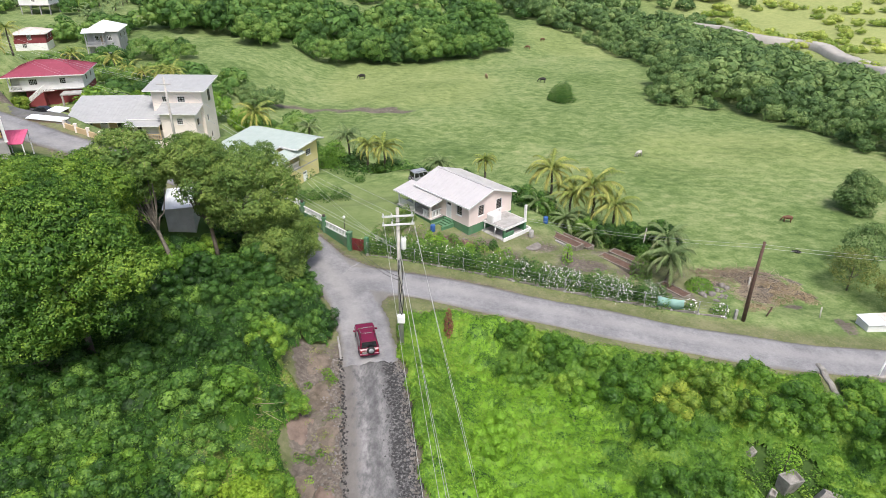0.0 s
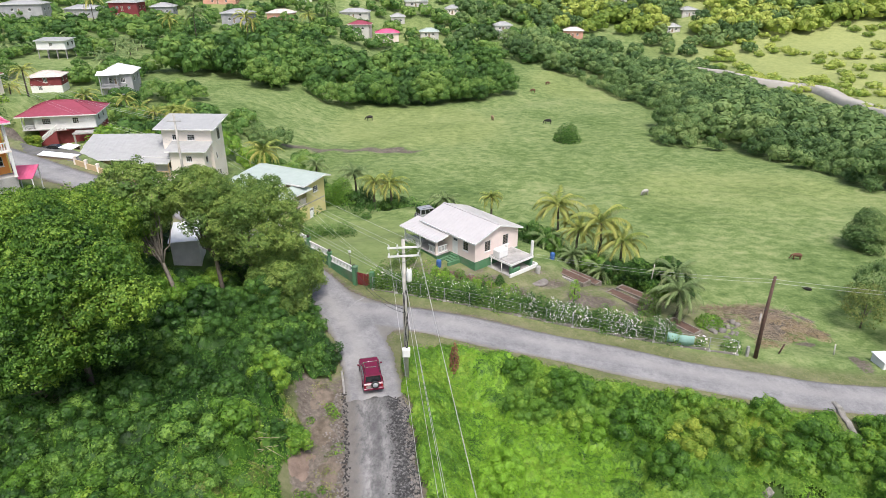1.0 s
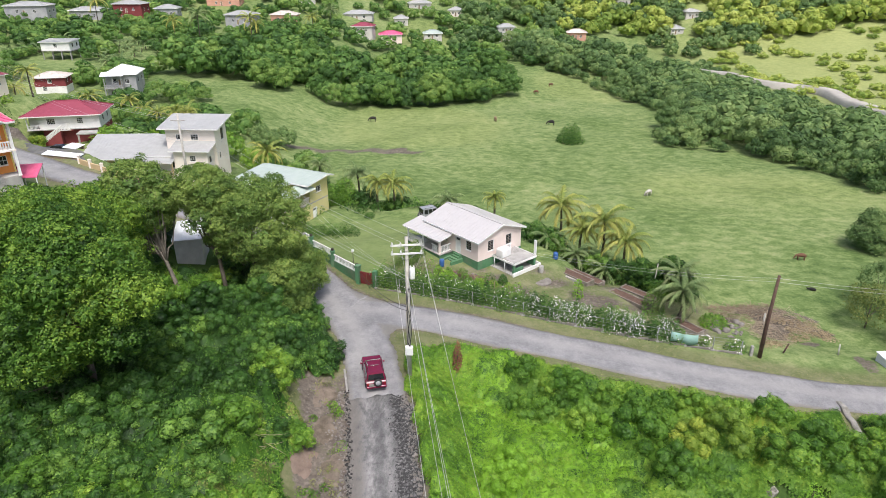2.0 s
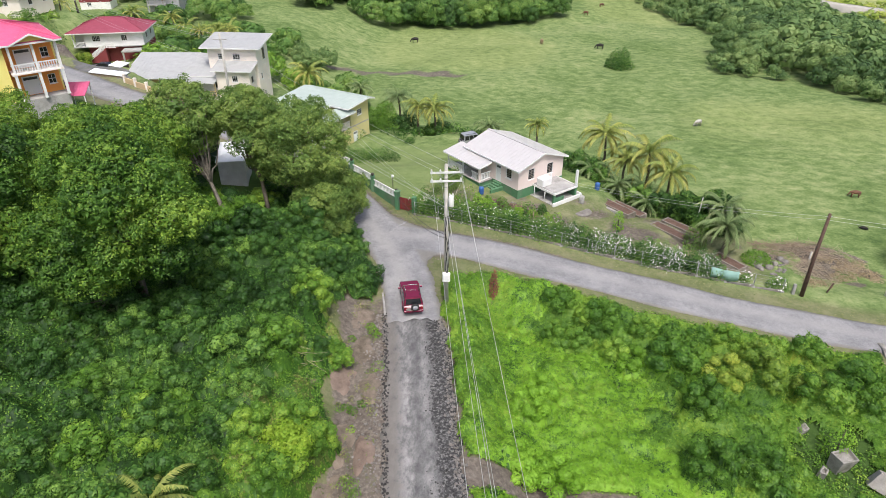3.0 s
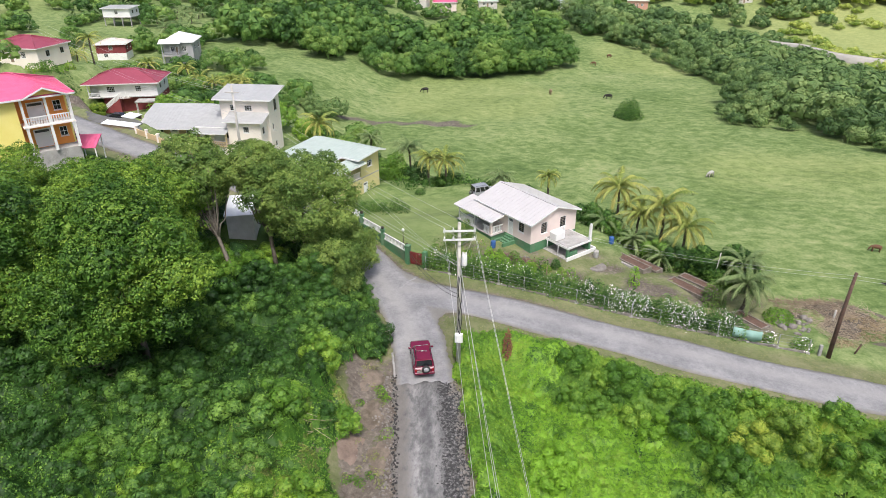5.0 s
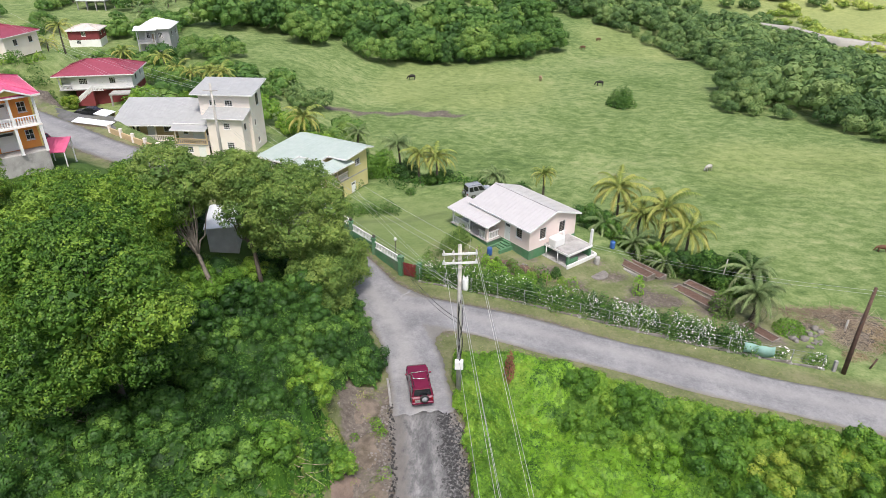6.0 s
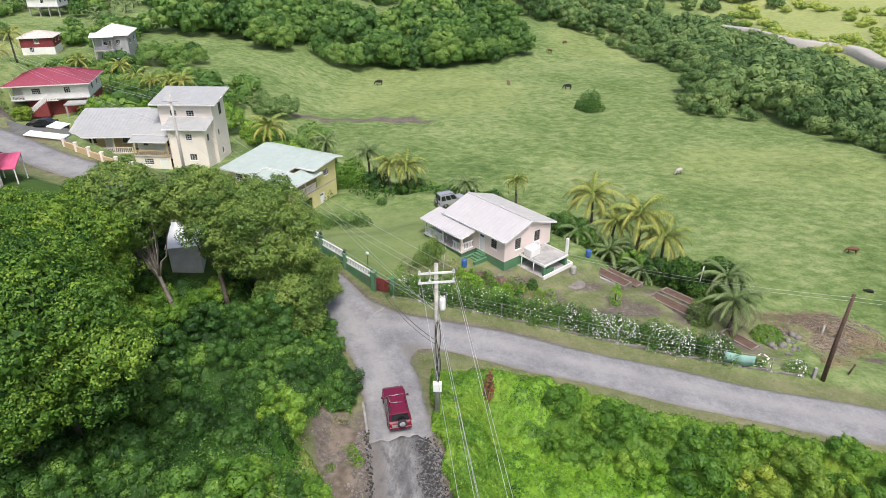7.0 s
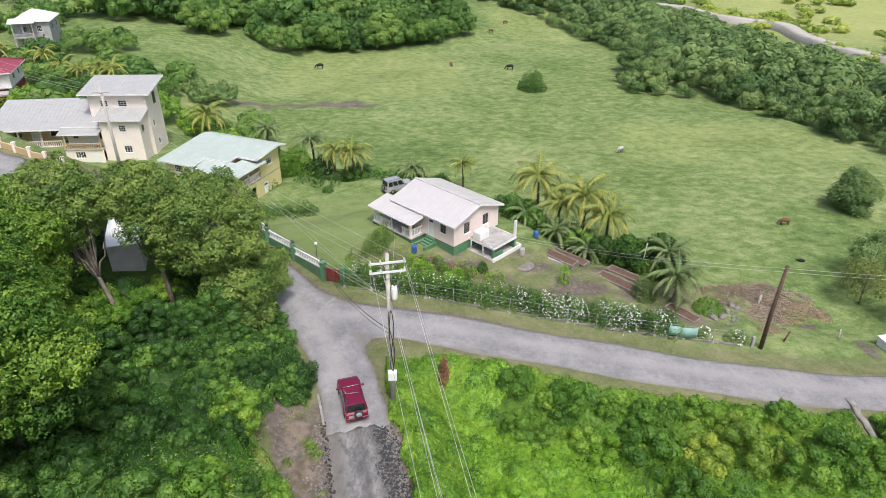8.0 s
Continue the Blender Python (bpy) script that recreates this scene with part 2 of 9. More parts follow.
PINK_WALL = surface("pale_pink_wall", (0.70, 0.585, 0.545), (0.80, 0.69, 0.65), scale=0.5, rough=0.75, bump=0.1)
CREAM_WALL = surface("cream_wall", (0.77, 0.69, 0.62), (0.86, 0.79, 0.73), scale=0.5, rough=0.75, bump=0.1)
OCHRE_WALL = surface("ochre_wall", (0.50, 0.37, 0.21), (0.62, 0.48, 0.29), scale=0.5, rough=0.75, bump=0.1)
YELLOW_WALL = surface("dull_yellow_wall", (0.53, 0.47, 0.20), (0.66, 0.60, 0.30), scale=0.5, rough=0.75, bump=0.1)
BRIGHT_YELLOW = surface("bright_yellow_wall", (0.80, 0.68, 0.16), (0.88, 0.78, 0.28), scale=0.5, rough=0.7, bump=0.1)
ORANGE_WALL = surface("orange_wall", (0.74, 0.27, 0.05), (0.82, 0.36, 0.09), scale=0.6, rough=0.7, bump=0.1)
SALMON_WALL = surface("salmon_wall", (0.52, 0.27, 0.20), (0.62, 0.36, 0.28), scale=0.5, rough=0.75, bump=0.1)
PALE_WALL = surface("pale_village_wall", (0.46, 0.44, 0.42), (0.60, 0.58, 0.55), scale=0.5, rough=0.75, bump=0.1)
STRAW = foliage("dry_straw", (0.20, 0.15, 0.09), (0.33, 0.26, 0.16), (0.50, 0.42, 0.28), through=0.1, patch=0.6, rough=0.9)
PINK_PETAL = surface("pink_petals", (0.55, 0.22, 0.25), (0.7, 0.45, 0.42), rough=0.6, bump=0)
MAROON_WALL = surface("maroon_wall", (0.16, 0.03, 0.035), (0.24, 0.05, 0.055), scale=0.8, rough=0.75)
GREY_WALL = surface("bare_grey_block", (0.27, 0.275, 0.29), (0.44, 0.44, 0.455), scale=0.7, rough=0.85)
WHITE_ROOF = metal_roof("white_roof", (0.455, 0.44, 0.44), (0.515, 0.50, 0.50))
PALE_GREEN_ROOF = metal_roof("pale_green_roof", (0.36, 0.43, 0.39), (0.45, 0.51, 0.47))
GREY_ROOF = metal_roof("grey_roof", (0.33, 0.335, 0.33), (0.42, 0.425, 0.42))
RED_ROOF = metal_roof("red_roof", (0.24, 0.042, 0.068), (0.32, 0.072, 0.105))
PINK_ROOF = metal_roof("pink_roof", (0.55, 0.085, 0.19), (0.66, 0.14, 0.26))
RUST_ROOF = metal_roof("rusty_roof", (0.55, 0.5, 0.45), (0.66, 0.6, 0.55), rust=(0.36, 0.16, 0.08))
BRIGHT_ROOF = metal_roof("bright_sheet_roof", (0.74, 0.77, 0.8), (0.86, 0.88, 0.9))
GALV = surface("galvanised_sheet", (0.36, 0.37, 0.39), (0.56, 0.57, 0.6), scale=2, rough=0.45, metal=0.35)
GLASS = glass_mat("window_glass", (0.10, 0.11, 0.12))
DARK = surface("dark_timber", (0.035, 0.028, 0.024), (0.07, 0.055, 0.045), scale=3, rough=0.7)
LOUVRE = surface("grey_brown_louvres", (0.13, 0.11, 0.095), (0.22, 0.19, 0.165), scale=3, rough=0.6)
WOOD = surface("weathered_wood", (0.17, 0.12, 0.08), (0.33, 0.26, 0.19), scale=2, rough=0.85, bump=0.4)
POLE_WOOD = surface("pole_wood", (0.34, 0.32, 0.29), (0.54, 0.52, 0.48), scale=2.5, rough=0.85, bump=0.4)
DARK_POLE = surface("creosoted_pole", (0.05, 0.03, 0.024), (0.13, 0.08, 0.06), scale=2.5, rough=0.85, bump=0.4)
STEEL = surface("galvanised_steel", (0.22, 0.23, 0.235), (0.34, 0.35, 0.36), scale=3, rough=0.4, metal=0.6)
WIRE = surface("aluminium_wire", (0.42, 0.42, 0.42), (0.58, 0.58, 0.57), scale=3, rough=0.45, metal=0.4, bump=0)
CABLE = surface("black_cable", (0.02, 0.02, 0.02), (0.045, 0.045, 0.045), rough=0.6, bump=0)
RED_GATE = surface("dark_red_gate", (0.14, 0.022, 0.025), (0.22, 0.04, 0.04), scale=2, rough=0.5)
CAR_RED = surface("crimson_car_paint", (0.115, 0.006, 0.026), (0.15, 0.009, 0.035), scale=1, rough=0.22, bump=0, spec=0.6)
CAR_BLACK = surface("black_car_paint", (0.012, 0.013, 0.016), (0.02, 0.021, 0.026), scale=1, rough=0.2, bump=0, spec=0.6)
CAR_SILVER = surface("silver_car_paint", (0.45, 0.46, 0.48), (0.55, 0.56, 0.58), scale=1, rough=0.25, metal=0.5, bump=0)
CAR_GLASS = surface("car_glass", (0.012, 0.014, 0.016), (0.02, 0.022, 0.025), rough=0.06, bump=0, spec=0.7)
RUBBER = surface("rubber", (0.018, 0.018, 0.018), (0.04, 0.04, 0.04), rough=0.85)
CHROME = surface("alloy", (0.55, 0.55, 0.56), (0.7, 0.7, 0.71), rough=0.25, metal=0.8, bump=0)
LAMP_RED = surface("red_lamp_glass", (0.22, 0.008, 0.01), (0.28, 0.012, 0.014), rough=0.2, bump=0)
BLUE = surface("blue_plastic", (0.03, 0.09, 0.28), (0.05, 0.13, 0.36), rough=0.5)
TEAL_NET = surface("pale_teal_sheet", (0.16, 0.30, 0.26), (0.27, 0.43, 0.38), rough=0.7)
COW_BLACK = surface("black_hide", (0.012, 0.011, 0.010), (0.03, 0.027, 0.025), rough=0.8)
COW_BROWN = surface("brown_hide", (0.10, 0.05, 0.03), (0.17, 0.085, 0.05), rough=0.8)
COW_WHITE = surface("white_hide", (0.32, 0.30, 0.27), (0.48, 0.46, 0.42), rough=0.8, dirt=(0.2, 0.18, 0.15))
COW_TAN = surface("tan_hide", (0.22, 0.15, 0.09), (0.31, 0.22, 0.14), rough=0.8)

# ---- lie of the land ----
def S(a, b, v):
    """Smooth step from 0 at a to 1 at b."""
    t = np.clip((np.asarray(v, float) - a) / (b - a), 0, 1)
    return t * t * (3 - 2 * t)


def spline(pts, step=1.0):
    p = np.array(pts, float)
    p = np.vstack([2 * p[0] - p[1], p, 2 * p[-1] - p[-2]])
    out = []
    for i in range(1, len(p) - 2):
        n = max(2, int(np.linalg.norm(p[i + 1] - p[i]) / step))
        t = np.linspace(0, 1, n, endpoint=False)[:, None]
        a, b, c, d = p[i - 1], p[i], p[i + 1], p[i + 2]
        out.append(0.5 * (2 * b + (c - a) * t + (2 * a - 5 * b + 4 * c - d) * t ** 2 + (3 * b - a - 3 * c + d) * t ** 3))
    return np.vstack(out + [p[-2:-1]])


LANE = spline([(7, -40, -2.2), (-0.5, 8, -1.4), (-3.9, 29.5, -0.8), (-5.85, 42, -0.5), (-7.9, 50, -0.3), (-11.0, 56.5, -0.15), (-15.2, 62.3, 0.2), (-21.0, 67.4, 1.2),
               (-29, 72, 3.1), (-38, 75.5, 4.7), (-50, 81, 5.4), (-62, 88.5, 5.8), (-80, 99, 6.4), (-120, 118, 9.0)])
SIDE = spline([(-9.6, 55.6, -0.2), (-2.5, 54.4, -0.45), (6.3, 52.1, -1.1), (16.7, 49.9, -2.2), (26.5, 47.9, -3.1), (38, 46.5, -3.8), (60, 46, -5.0), (110, 50, -8.0)])
HALF = 2.2


def road_near(x, y, line):
    """Distance from the line, its height there, and how far to the side (right: plus)."""
    x, y = np.asarray(x, float), np.asarray(y, float)
    best, hz, side = np.full(x.shape, 1e9), np.zeros(x.shape), np.zeros(x.shape)
    for a, b in zip(line[:-1], line[1:]):
        dx, dy = b[0] - a[0], b[1] - a[1]
        L2 = dx * dx + dy * dy
        t = np.clip(((x - a[0]) * dx + (y - a[1]) * dy) / L2, 0, 1)
        ex, ey = x - a[0] - t * dx, y - a[1] - t * dy
        d = np.hypot(ex, ey)
        m = d < best
        best = np.where(m, d, best)
        hz = np.where(m, a[2] + t * (b[2] - a[2]), hz)
        side = np.where(m, (ex * dy - ey * dx) / math.sqrt(L2), side)
    return best, hz, side


# level places: x, y, height, level radius, blended radius
PADS = [(5, 71, -2.0, 7, 13), (16, 60, -2.9, 5, 12), (25, 58, -3.5, 4, 10), (-10, 73, -1.3, 6, 15), (-26, 92, -4.0, 9, 16), (-14, 86, -3.3, 5, 12),
        (-42, 102, -1.8, 8, 14), (-56, 104, -0.6, 8, 14), (-71, 111, 0.3, 7, 12), (-79, 128, -1.8, 10, 17), (-95, 131, 5.4, 8, 16), (-85, 173, -1.2, 9, 20),
        (-112, 186, -3.0, 8, 20), (-53, 70, 7.0, 9, 15), (-5.0, 89, -2.9, 3, 7)]


def land(x, y):
    x, y = np.asarray(x, float), np.asarray(y, float)
    yr = 60 - 0.62 * (x + 12)                       # where the upper lane runs
    h = -5.5 - 0.055 * (np.clip(y, 70, 230) - 85) - 0.01 * np.clip(x, 0, 100)
    field = -3.3 - 0.03 * np.clip(x, 0, 60) - 0.01 * np.clip(40 - y, 0, 60)
    h = field + (h - field) * S(46, 62, y)
    h = h + 6.0 * S(-28, -55, x) * S(80, 100, y)
    h = h + 0.10 * np.clip((y - 150) * 0.6 - (x + 60) * 0.5, 0, 400)
    h = h + 0.15 * np.clip(y - 290, 0, 900) * S(290, 420, y) + 0.16 * np.clip((x - 150) * 0.6 + (y - 270) * 0.4, 0, 500)
    h = h + 0.30 * np.clip(np.hypot(x, y) - 650, 0, 260)
    hill = -0.2 + 1.7 * S(-10.0, -14.5, x) + 0.165 * np.clip(-x - 14.5, 0, 60)
    south = S(13, 2, y - yr) * S(-8.5, -11.5, x)
    h = h + (hill - h) * south
    for px, py, pz, r0, r1 in PADS:
        h = h + (pz - h) * S(r1, r0, np.hypot(x - px, y - py))
    h = h + 0.35 * np.sin(x * 0.23 + 1.3) * np.sin(y * 0.19) * S(85, 110, y) + 0.22 * np.sin(x * 0.71 + y * 0.3) * np.sin(y * 0.53 - x * 0.2) * S(75, 95, y) * S(300, 200, y)
    h = h + 1.1 * S(1.0, 0.35, np.hypot((x - 34.5) / 6.0, (y - 61.6) / 4.2)) * (0.8 + 0.3 * np.sin(x * 1.3) * np.sin(y * 1.7))
    for line in (LANE, SIDE):
        d, z, s = road_near(x, y, line)
        h = h + (z - 0.10 - h) * (S(HALF + 6.0, HALF + 1.0, d) if line is LANE else np.where(s < 0, S(HALF + 9.0, HALF + 3.6, d), S(HALF + 6.0, HALF + 1.0, d)))
    return h


def road_edge(x, y):
    """Below 0 on the road: both lanes, flowing into one another at the junction."""
    d1, z1, s1 = road_near(x, y, LANE)
    d2, z2, s2 = road_near(x, y, SIDE)
    w1 = HALF + 0.08 + (0.2 + 0.1 * np.sin(np.asarray(y) * 1.7 + 1)) * S(43, 41, y)
    w2 = HALF - 0.05 + 0.12 * np.sin(np.asarray(x) * 0.5)
    a, b = d1 - w1, d2 - w2
    k = 3.0
    t = np.clip(0.5 + 0.5 * (b - a) / k, 0, 1)
    e = b + (a - b) * t - k * t * (1 - t)
    z = z2 + (z1 - z2) * np.clip(0.5 + 0.5 * (d2 - d1) / 5.0, 0, 1)
    return e, z, np.where(d1 < d2, s1 / HALF, s2 / HALF)

# ---- building helpers ----
def mesh_of(name, verts, faces, mat, smooth=False):
    """A mesh from arrays: verts (n, 3), faces (m, 3 or 4)."""
    verts, faces = np.asarray(verts, np.float32), np.asarray(faces, np.int32)
    me = bpy.data.meshes.new(name)
    me.vertices.add(len(verts))
    me.vertices.foreach_set("co", verts.ravel())
    k = faces.shape[1]
    me.loops.add(faces.size)
    me.loops.foreach_set("vertex_index", faces.ravel())
    me.polygons.add(len(faces))
    me.polygons.foreach_set("loop_start", np.arange(0, faces.size, k, dtype=np.int32))
    me.polygons.foreach_set("loop_total", np.full(len(faces), k, np.int32))
    if smooth:
        me.polygons.foreach_set("use_smooth", np.ones(len(faces), bool))
    me.update(calc_edges=True)
    me.materials.append(mat)
    return me


def part(name, bm, mat, parent, label=""):
    """One mesh under a thing or a part. bm: a bmesh or a mesh."""
    if isinstance(bm, bmesh.types.BMesh):
        me = bpy.data.meshes.new(name)
        bm.to_mesh(me)
        bm.free()
        me.materials.append(mat)
    else:
        me = bm
    ob = new(name, me)
    if parent is not None:
        ob.parent = parent
    return tagged(ob, label) if label else ob


def thing(name, m, label, category, group="", kind=""):
    ob = new(name)
    ob.empty_display_size = 0.3
    ob.matrix_world = m
    return tagged(ob, label, category, group, kind)


def box(bm, x0, y0, z0, x1, y1, z1, bevel=0.0):
    vs = [bm.verts.new(c) for c in ((x0, y0, z0), (x1, y0, z0), (x1, y1, z0), (x0, y1, z0), (x0, y0, z1), (x1, y0, z1), (x1, y1, z1), (x0, y1, z1))]
    fs = [bm.faces.new([vs[i] for i in q]) for q in ((3, 2, 1, 0), (4, 5, 6, 7), (0, 1, 5, 4), (1, 2, 6, 5), (2, 3, 7, 6), (3, 0, 4, 7))]
    if bevel:
        bmesh.ops.bevel(bm, geom=list({e for f in fs for e in f.edges}), offset=bevel, segments=1, affect="EDGES")
    return bm


def boxes(*specs, bevel=0.0):
    bm = bmesh.new()
    for s in specs:
        box(bm, *s)
    if bevel:
        bmesh.ops.bevel(bm, geom=bm.edges[:], offset=bevel, segments=1, affect="EDGES")
    return bm


def tube_arrays(pts, radii, sides=8):
    p = np.asarray(pts, float)
    n = len(p)
    radii = np.broadcast_to(radii, (n,))
    d = np.gradient(p, axis=0)
    d /= np.linalg.norm(d, axis=1)[:, None] + 1e-9
    ref = np.where(np.abs(d[:, 2:3]) > 0.9, [[1.0, 0, 0]], [[0, 0, 1.0]])
    u = np.cross(d, ref)
    u /= np.linalg.norm(u, axis=1)[:, None]
    v = np.cross(d, u)
    a = np.linspace(0, 2 * math.pi, sides, endpoint=False)
    ring = p[:, None] + radii[:, None, None] * (u[:, None] * np.cos(a)[None, :, None] + v[:, None] * np.sin(a)[None, :, None])
    idx = np.arange(n * sides).reshape(n, sides)
    q = np.stack([idx[:-1], np.roll(idx[:-1], -1, 1), np.roll(idx[1:], -1, 1), idx[1:]], -1).reshape(-1, 4)
    cap = np.vstack([p[0], p[-1]])
    k = n * sides
    # end caps as thin quads round a middle point, two sides at a time
    caps = []
    for j in range(0, sides, 2):
        caps.append([k, idx[0][(j + 2) % sides], idx[0][(j + 1) % sides], idx[0][j]])
        caps.append([k + 1, idx[-1][j], idx[-1][(j + 1) % sides], idx[-1][(j + 2) % sides]])
    return np.vstack([ring.reshape(-1, 3), cap]), np.vstack([q, np.array(caps)])


def join(arrays):
    vs, fs, k = [], [], 0
    for v, f in arrays:
        vs.append(v)
        fs.append(np.asarray(f) + k)
        k += len(v)
    return np.vstack(vs), np.vstack(fs)


def tube(name, pts, radii, mat, parent, sides=8, label="", smooth=True):
    v, f = tube_arrays(pts, radii, sides)
    return part(name, mesh_of(name, v, f, mat, smooth), mat, parent, label)


def lathe(name, profile, mat, parent, sides=16, label="", at=(0, 0, 0)):
    """profile: (radius, height) from bottom to top."""
    pr = np.array(profile, float)
    pts = np.column_stack([np.full(len(pr), at[0]), np.full(len(pr), at[1]), pr[:, 1] + at[2]])
    a = np.linspace(0, 2 * math.pi, sides, endpoint=False)
    ring = np.stack([pts[:, 0:1] + pr[:, 0:1] * np.cos(a), pts[:, 1:2] + pr[:, 0:1] * np.sin(a), np.repeat(pts[:, 2:3], sides, 1)], -1).reshape(-1, 3)
    idx = np.arange(len(pr) * sides).reshape(-1, sides)
    q = np.stack([idx[:-1], np.roll(idx[:-1], -1, 1), np.roll(idx[1:], -1, 1), idx[1:]], -1).reshape(-1, 4)
    return part(name, mesh_of(name, ring, q, mat, True), mat, parent, label)


def wire(name, a, b, sag, r, mat, label, group, steps=24):
    t = np.linspace(0, 1, steps)[:, None]
    p = np.array(a) + (np.array(b) - np.array(a)) * t
    p[:, 2] -= (4 * sag * t * (1 - t))[:, 0]
    v, f = tube_arrays(p, r, 4)
    ob = new(name, mesh_of(name, v, f, mat))
    return tagged(ob, label, "wire", group)


# ---- leaves ----
RNG = np.random.default_rng(7)


def leaf_mesh(name, c, n, length, width, mat, tone=0.5):
    """Lozenge leaves at c, facing n; each is an island of its own."""
    k = len(c)
    n = n / (np.linalg.norm(n, axis=1)[:, None] + 1e-9)
    r = RNG.normal(size=(k, 3))
    t = np.cross(n, r)
    t /= np.linalg.norm(t, axis=1)[:, None] + 1e-9
    b = np.cross(n, t)
    L = (np.broadcast_to(length, (k,)) * RNG.uniform(0.7, 1.3, k) / 2)[:, None]
    W = (np.broadcast_to(width, (k,)) * RNG.uniform(0.7, 1.3, k) / 2)[:, None]
    droop = n * (L * 0.25)
    v = np.stack([c - t * L - droop, c + b * W, c + t * L - droop, c - b * W], 1).reshape(-1, 3)
    me = mesh_of(name, v, np.arange(4 * k).reshape(k, 4), mat)
    at = me.attributes.new("tone", "FLOAT", "FACE")
    at.data.foreach_set("value", np.array(np.broadcast_to(tone, (k,)), np.float32))
    return me


def clump_leaves(lobes, tones, clumps, per, size, rg, low=-0.45, spread=0.32, up=0.2, flat=0.8):
    """Leaves gathered in rounded clumps on the outer shells of ellipsoid lobes (x, y, z, radius, flatness).
    Returns points, facings and tones."""
    lb = np.asarray(lobes, float)
    w = lb[:, 3] ** 2
    i = rg.choice(len(lb), int(clumps * 2.4), p=w / w.sum())
    d = rg.normal(size=(len(i), 3))
    d /= np.linalg.norm(d, axis=1)[:, None]
    d[:, 2] = np.where(d[:, 2] < low, -d[:, 2], d[:, 2])
    sc = np.column_stack([lb[i, 3], lb[i, 3], lb[i, 3] * lb[i, 4]])
    c = lb[i, :3] + d * sc * rg.uniform(0.86, 1.04, len(i))[:, None]
    keep = np.ones(len(i), bool)
    if len(lb) < 120:
        for j in range(len(lb)):
            q = (c - lb[j, :3]) / [lb[j, 3], lb[j, 3], lb[j, 3] * lb[j, 4]]
            keep &= (i == j) | (np.linalg.norm(q, axis=1) > 0.85)
    c, d, i = c[keep][:clumps], d[keep][:clumps], i[keep][:clumps]
    r = size * rg.uniform(0.6, 1.35, len(c))
    t = np.clip(0.6 * np.asarray(tones)[i] + 0.4 * rg.uniform(0, 1, len(c)), 0, 1)
    j = np.repeat(np.arange(len(c)), per)
    u = rg.normal(size=(len(j), 3)) + d[j] * 0.9 + [0, 0, 0.35]
    u /= np.linalg.norm(u, axis=1)[:, None]
    p = c[j] + u * [1, 1, flat] * (r[j] * rg.uniform(0.65, 1.08, len(j)))[:, None]
    n = u + rg.normal(size=u.shape) * spread
    n[:, 2] += up
    return p, n, t[j]


@functools.lru_cache(None)
def ball_mesh(sub):
    bm = bmesh.new()
    bmesh.ops.create_icosphere(bm, subdivisions=sub, radius=1.0)
    v, f = np.array([v.co[:] for v in bm.verts]), np.array([[v.index for v in f.verts] for f in bm.faces])
    bm.free()
    return v, f


def sprays(lobes, tones, rg, scale=0.9, sub=3, cut=-0.4, dim=0.1, ruffle=0.1, bury=0.8, full=True):
    """Three-cornered leaf sprays all round each lobe, every one loose, tilted and set in or out a little; none inside another lobe.
    Returns corners (n, 3, 3) and tones (n)."""
    bv, bf = ball_mesh(sub)
    bf = bf[bv[bf].mean(1)[:, 2] > cut]
    lb = np.asarray(lobes, float)
    k, m = len(lb), len(bf)
    tri = bv[bf]
    mid = tri.mean(1, keepdims=True)
    tri = mid + (tri - mid) * 1.15
    R = np.stack([lb[:, 3], lb[:, 3], lb[:, 3] * lb[:, 4]], -1)
    at = (mid[None, :, 0] * R[:, None] * scale + lb[:, None, :3]).reshape(-1, 3)
    own = np.repeat(np.arange(k), m)
    shown = np.ones(k * m, bool)
    for j in range(k):
        shown &= (own == j) | ((((at - lb[j, :3]) / R[j]) ** 2).sum(1) > bury * bury)
    if not full:
        out = np.tile(mid[:, 0], (k, 1))
        shown &= ~((out[:, 1] > 0.42) & (out[:, 2] < 0.55))
    own = own[shown]
    T = np.broadcast_to(tri[None], (k, m, 3, 3)).reshape(-1, 3, 3)[shown]
    n = len(T)
    V = (T * (scale + rg.normal(0, ruffle, (n, 1, 1))) + rg.normal(0, 0.45 * ruffle, (n, 3, 3))) * R[own][:, None] + lb[own][:, None, :3]
    # dim lowers the tone, so shade beneath outer leaves is part of the colour
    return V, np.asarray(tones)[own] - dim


def spray_mesh(name, V, tone, mat):
    me = mesh_of(name, V.reshape(-1, 3), np.arange(len(V) * 3).reshape(-1, 3), mat)
    me.attributes.new("tone", "FLOAT", "FACE").data.foreach_set("value", np.asarray(tone, np.float32))
    return me


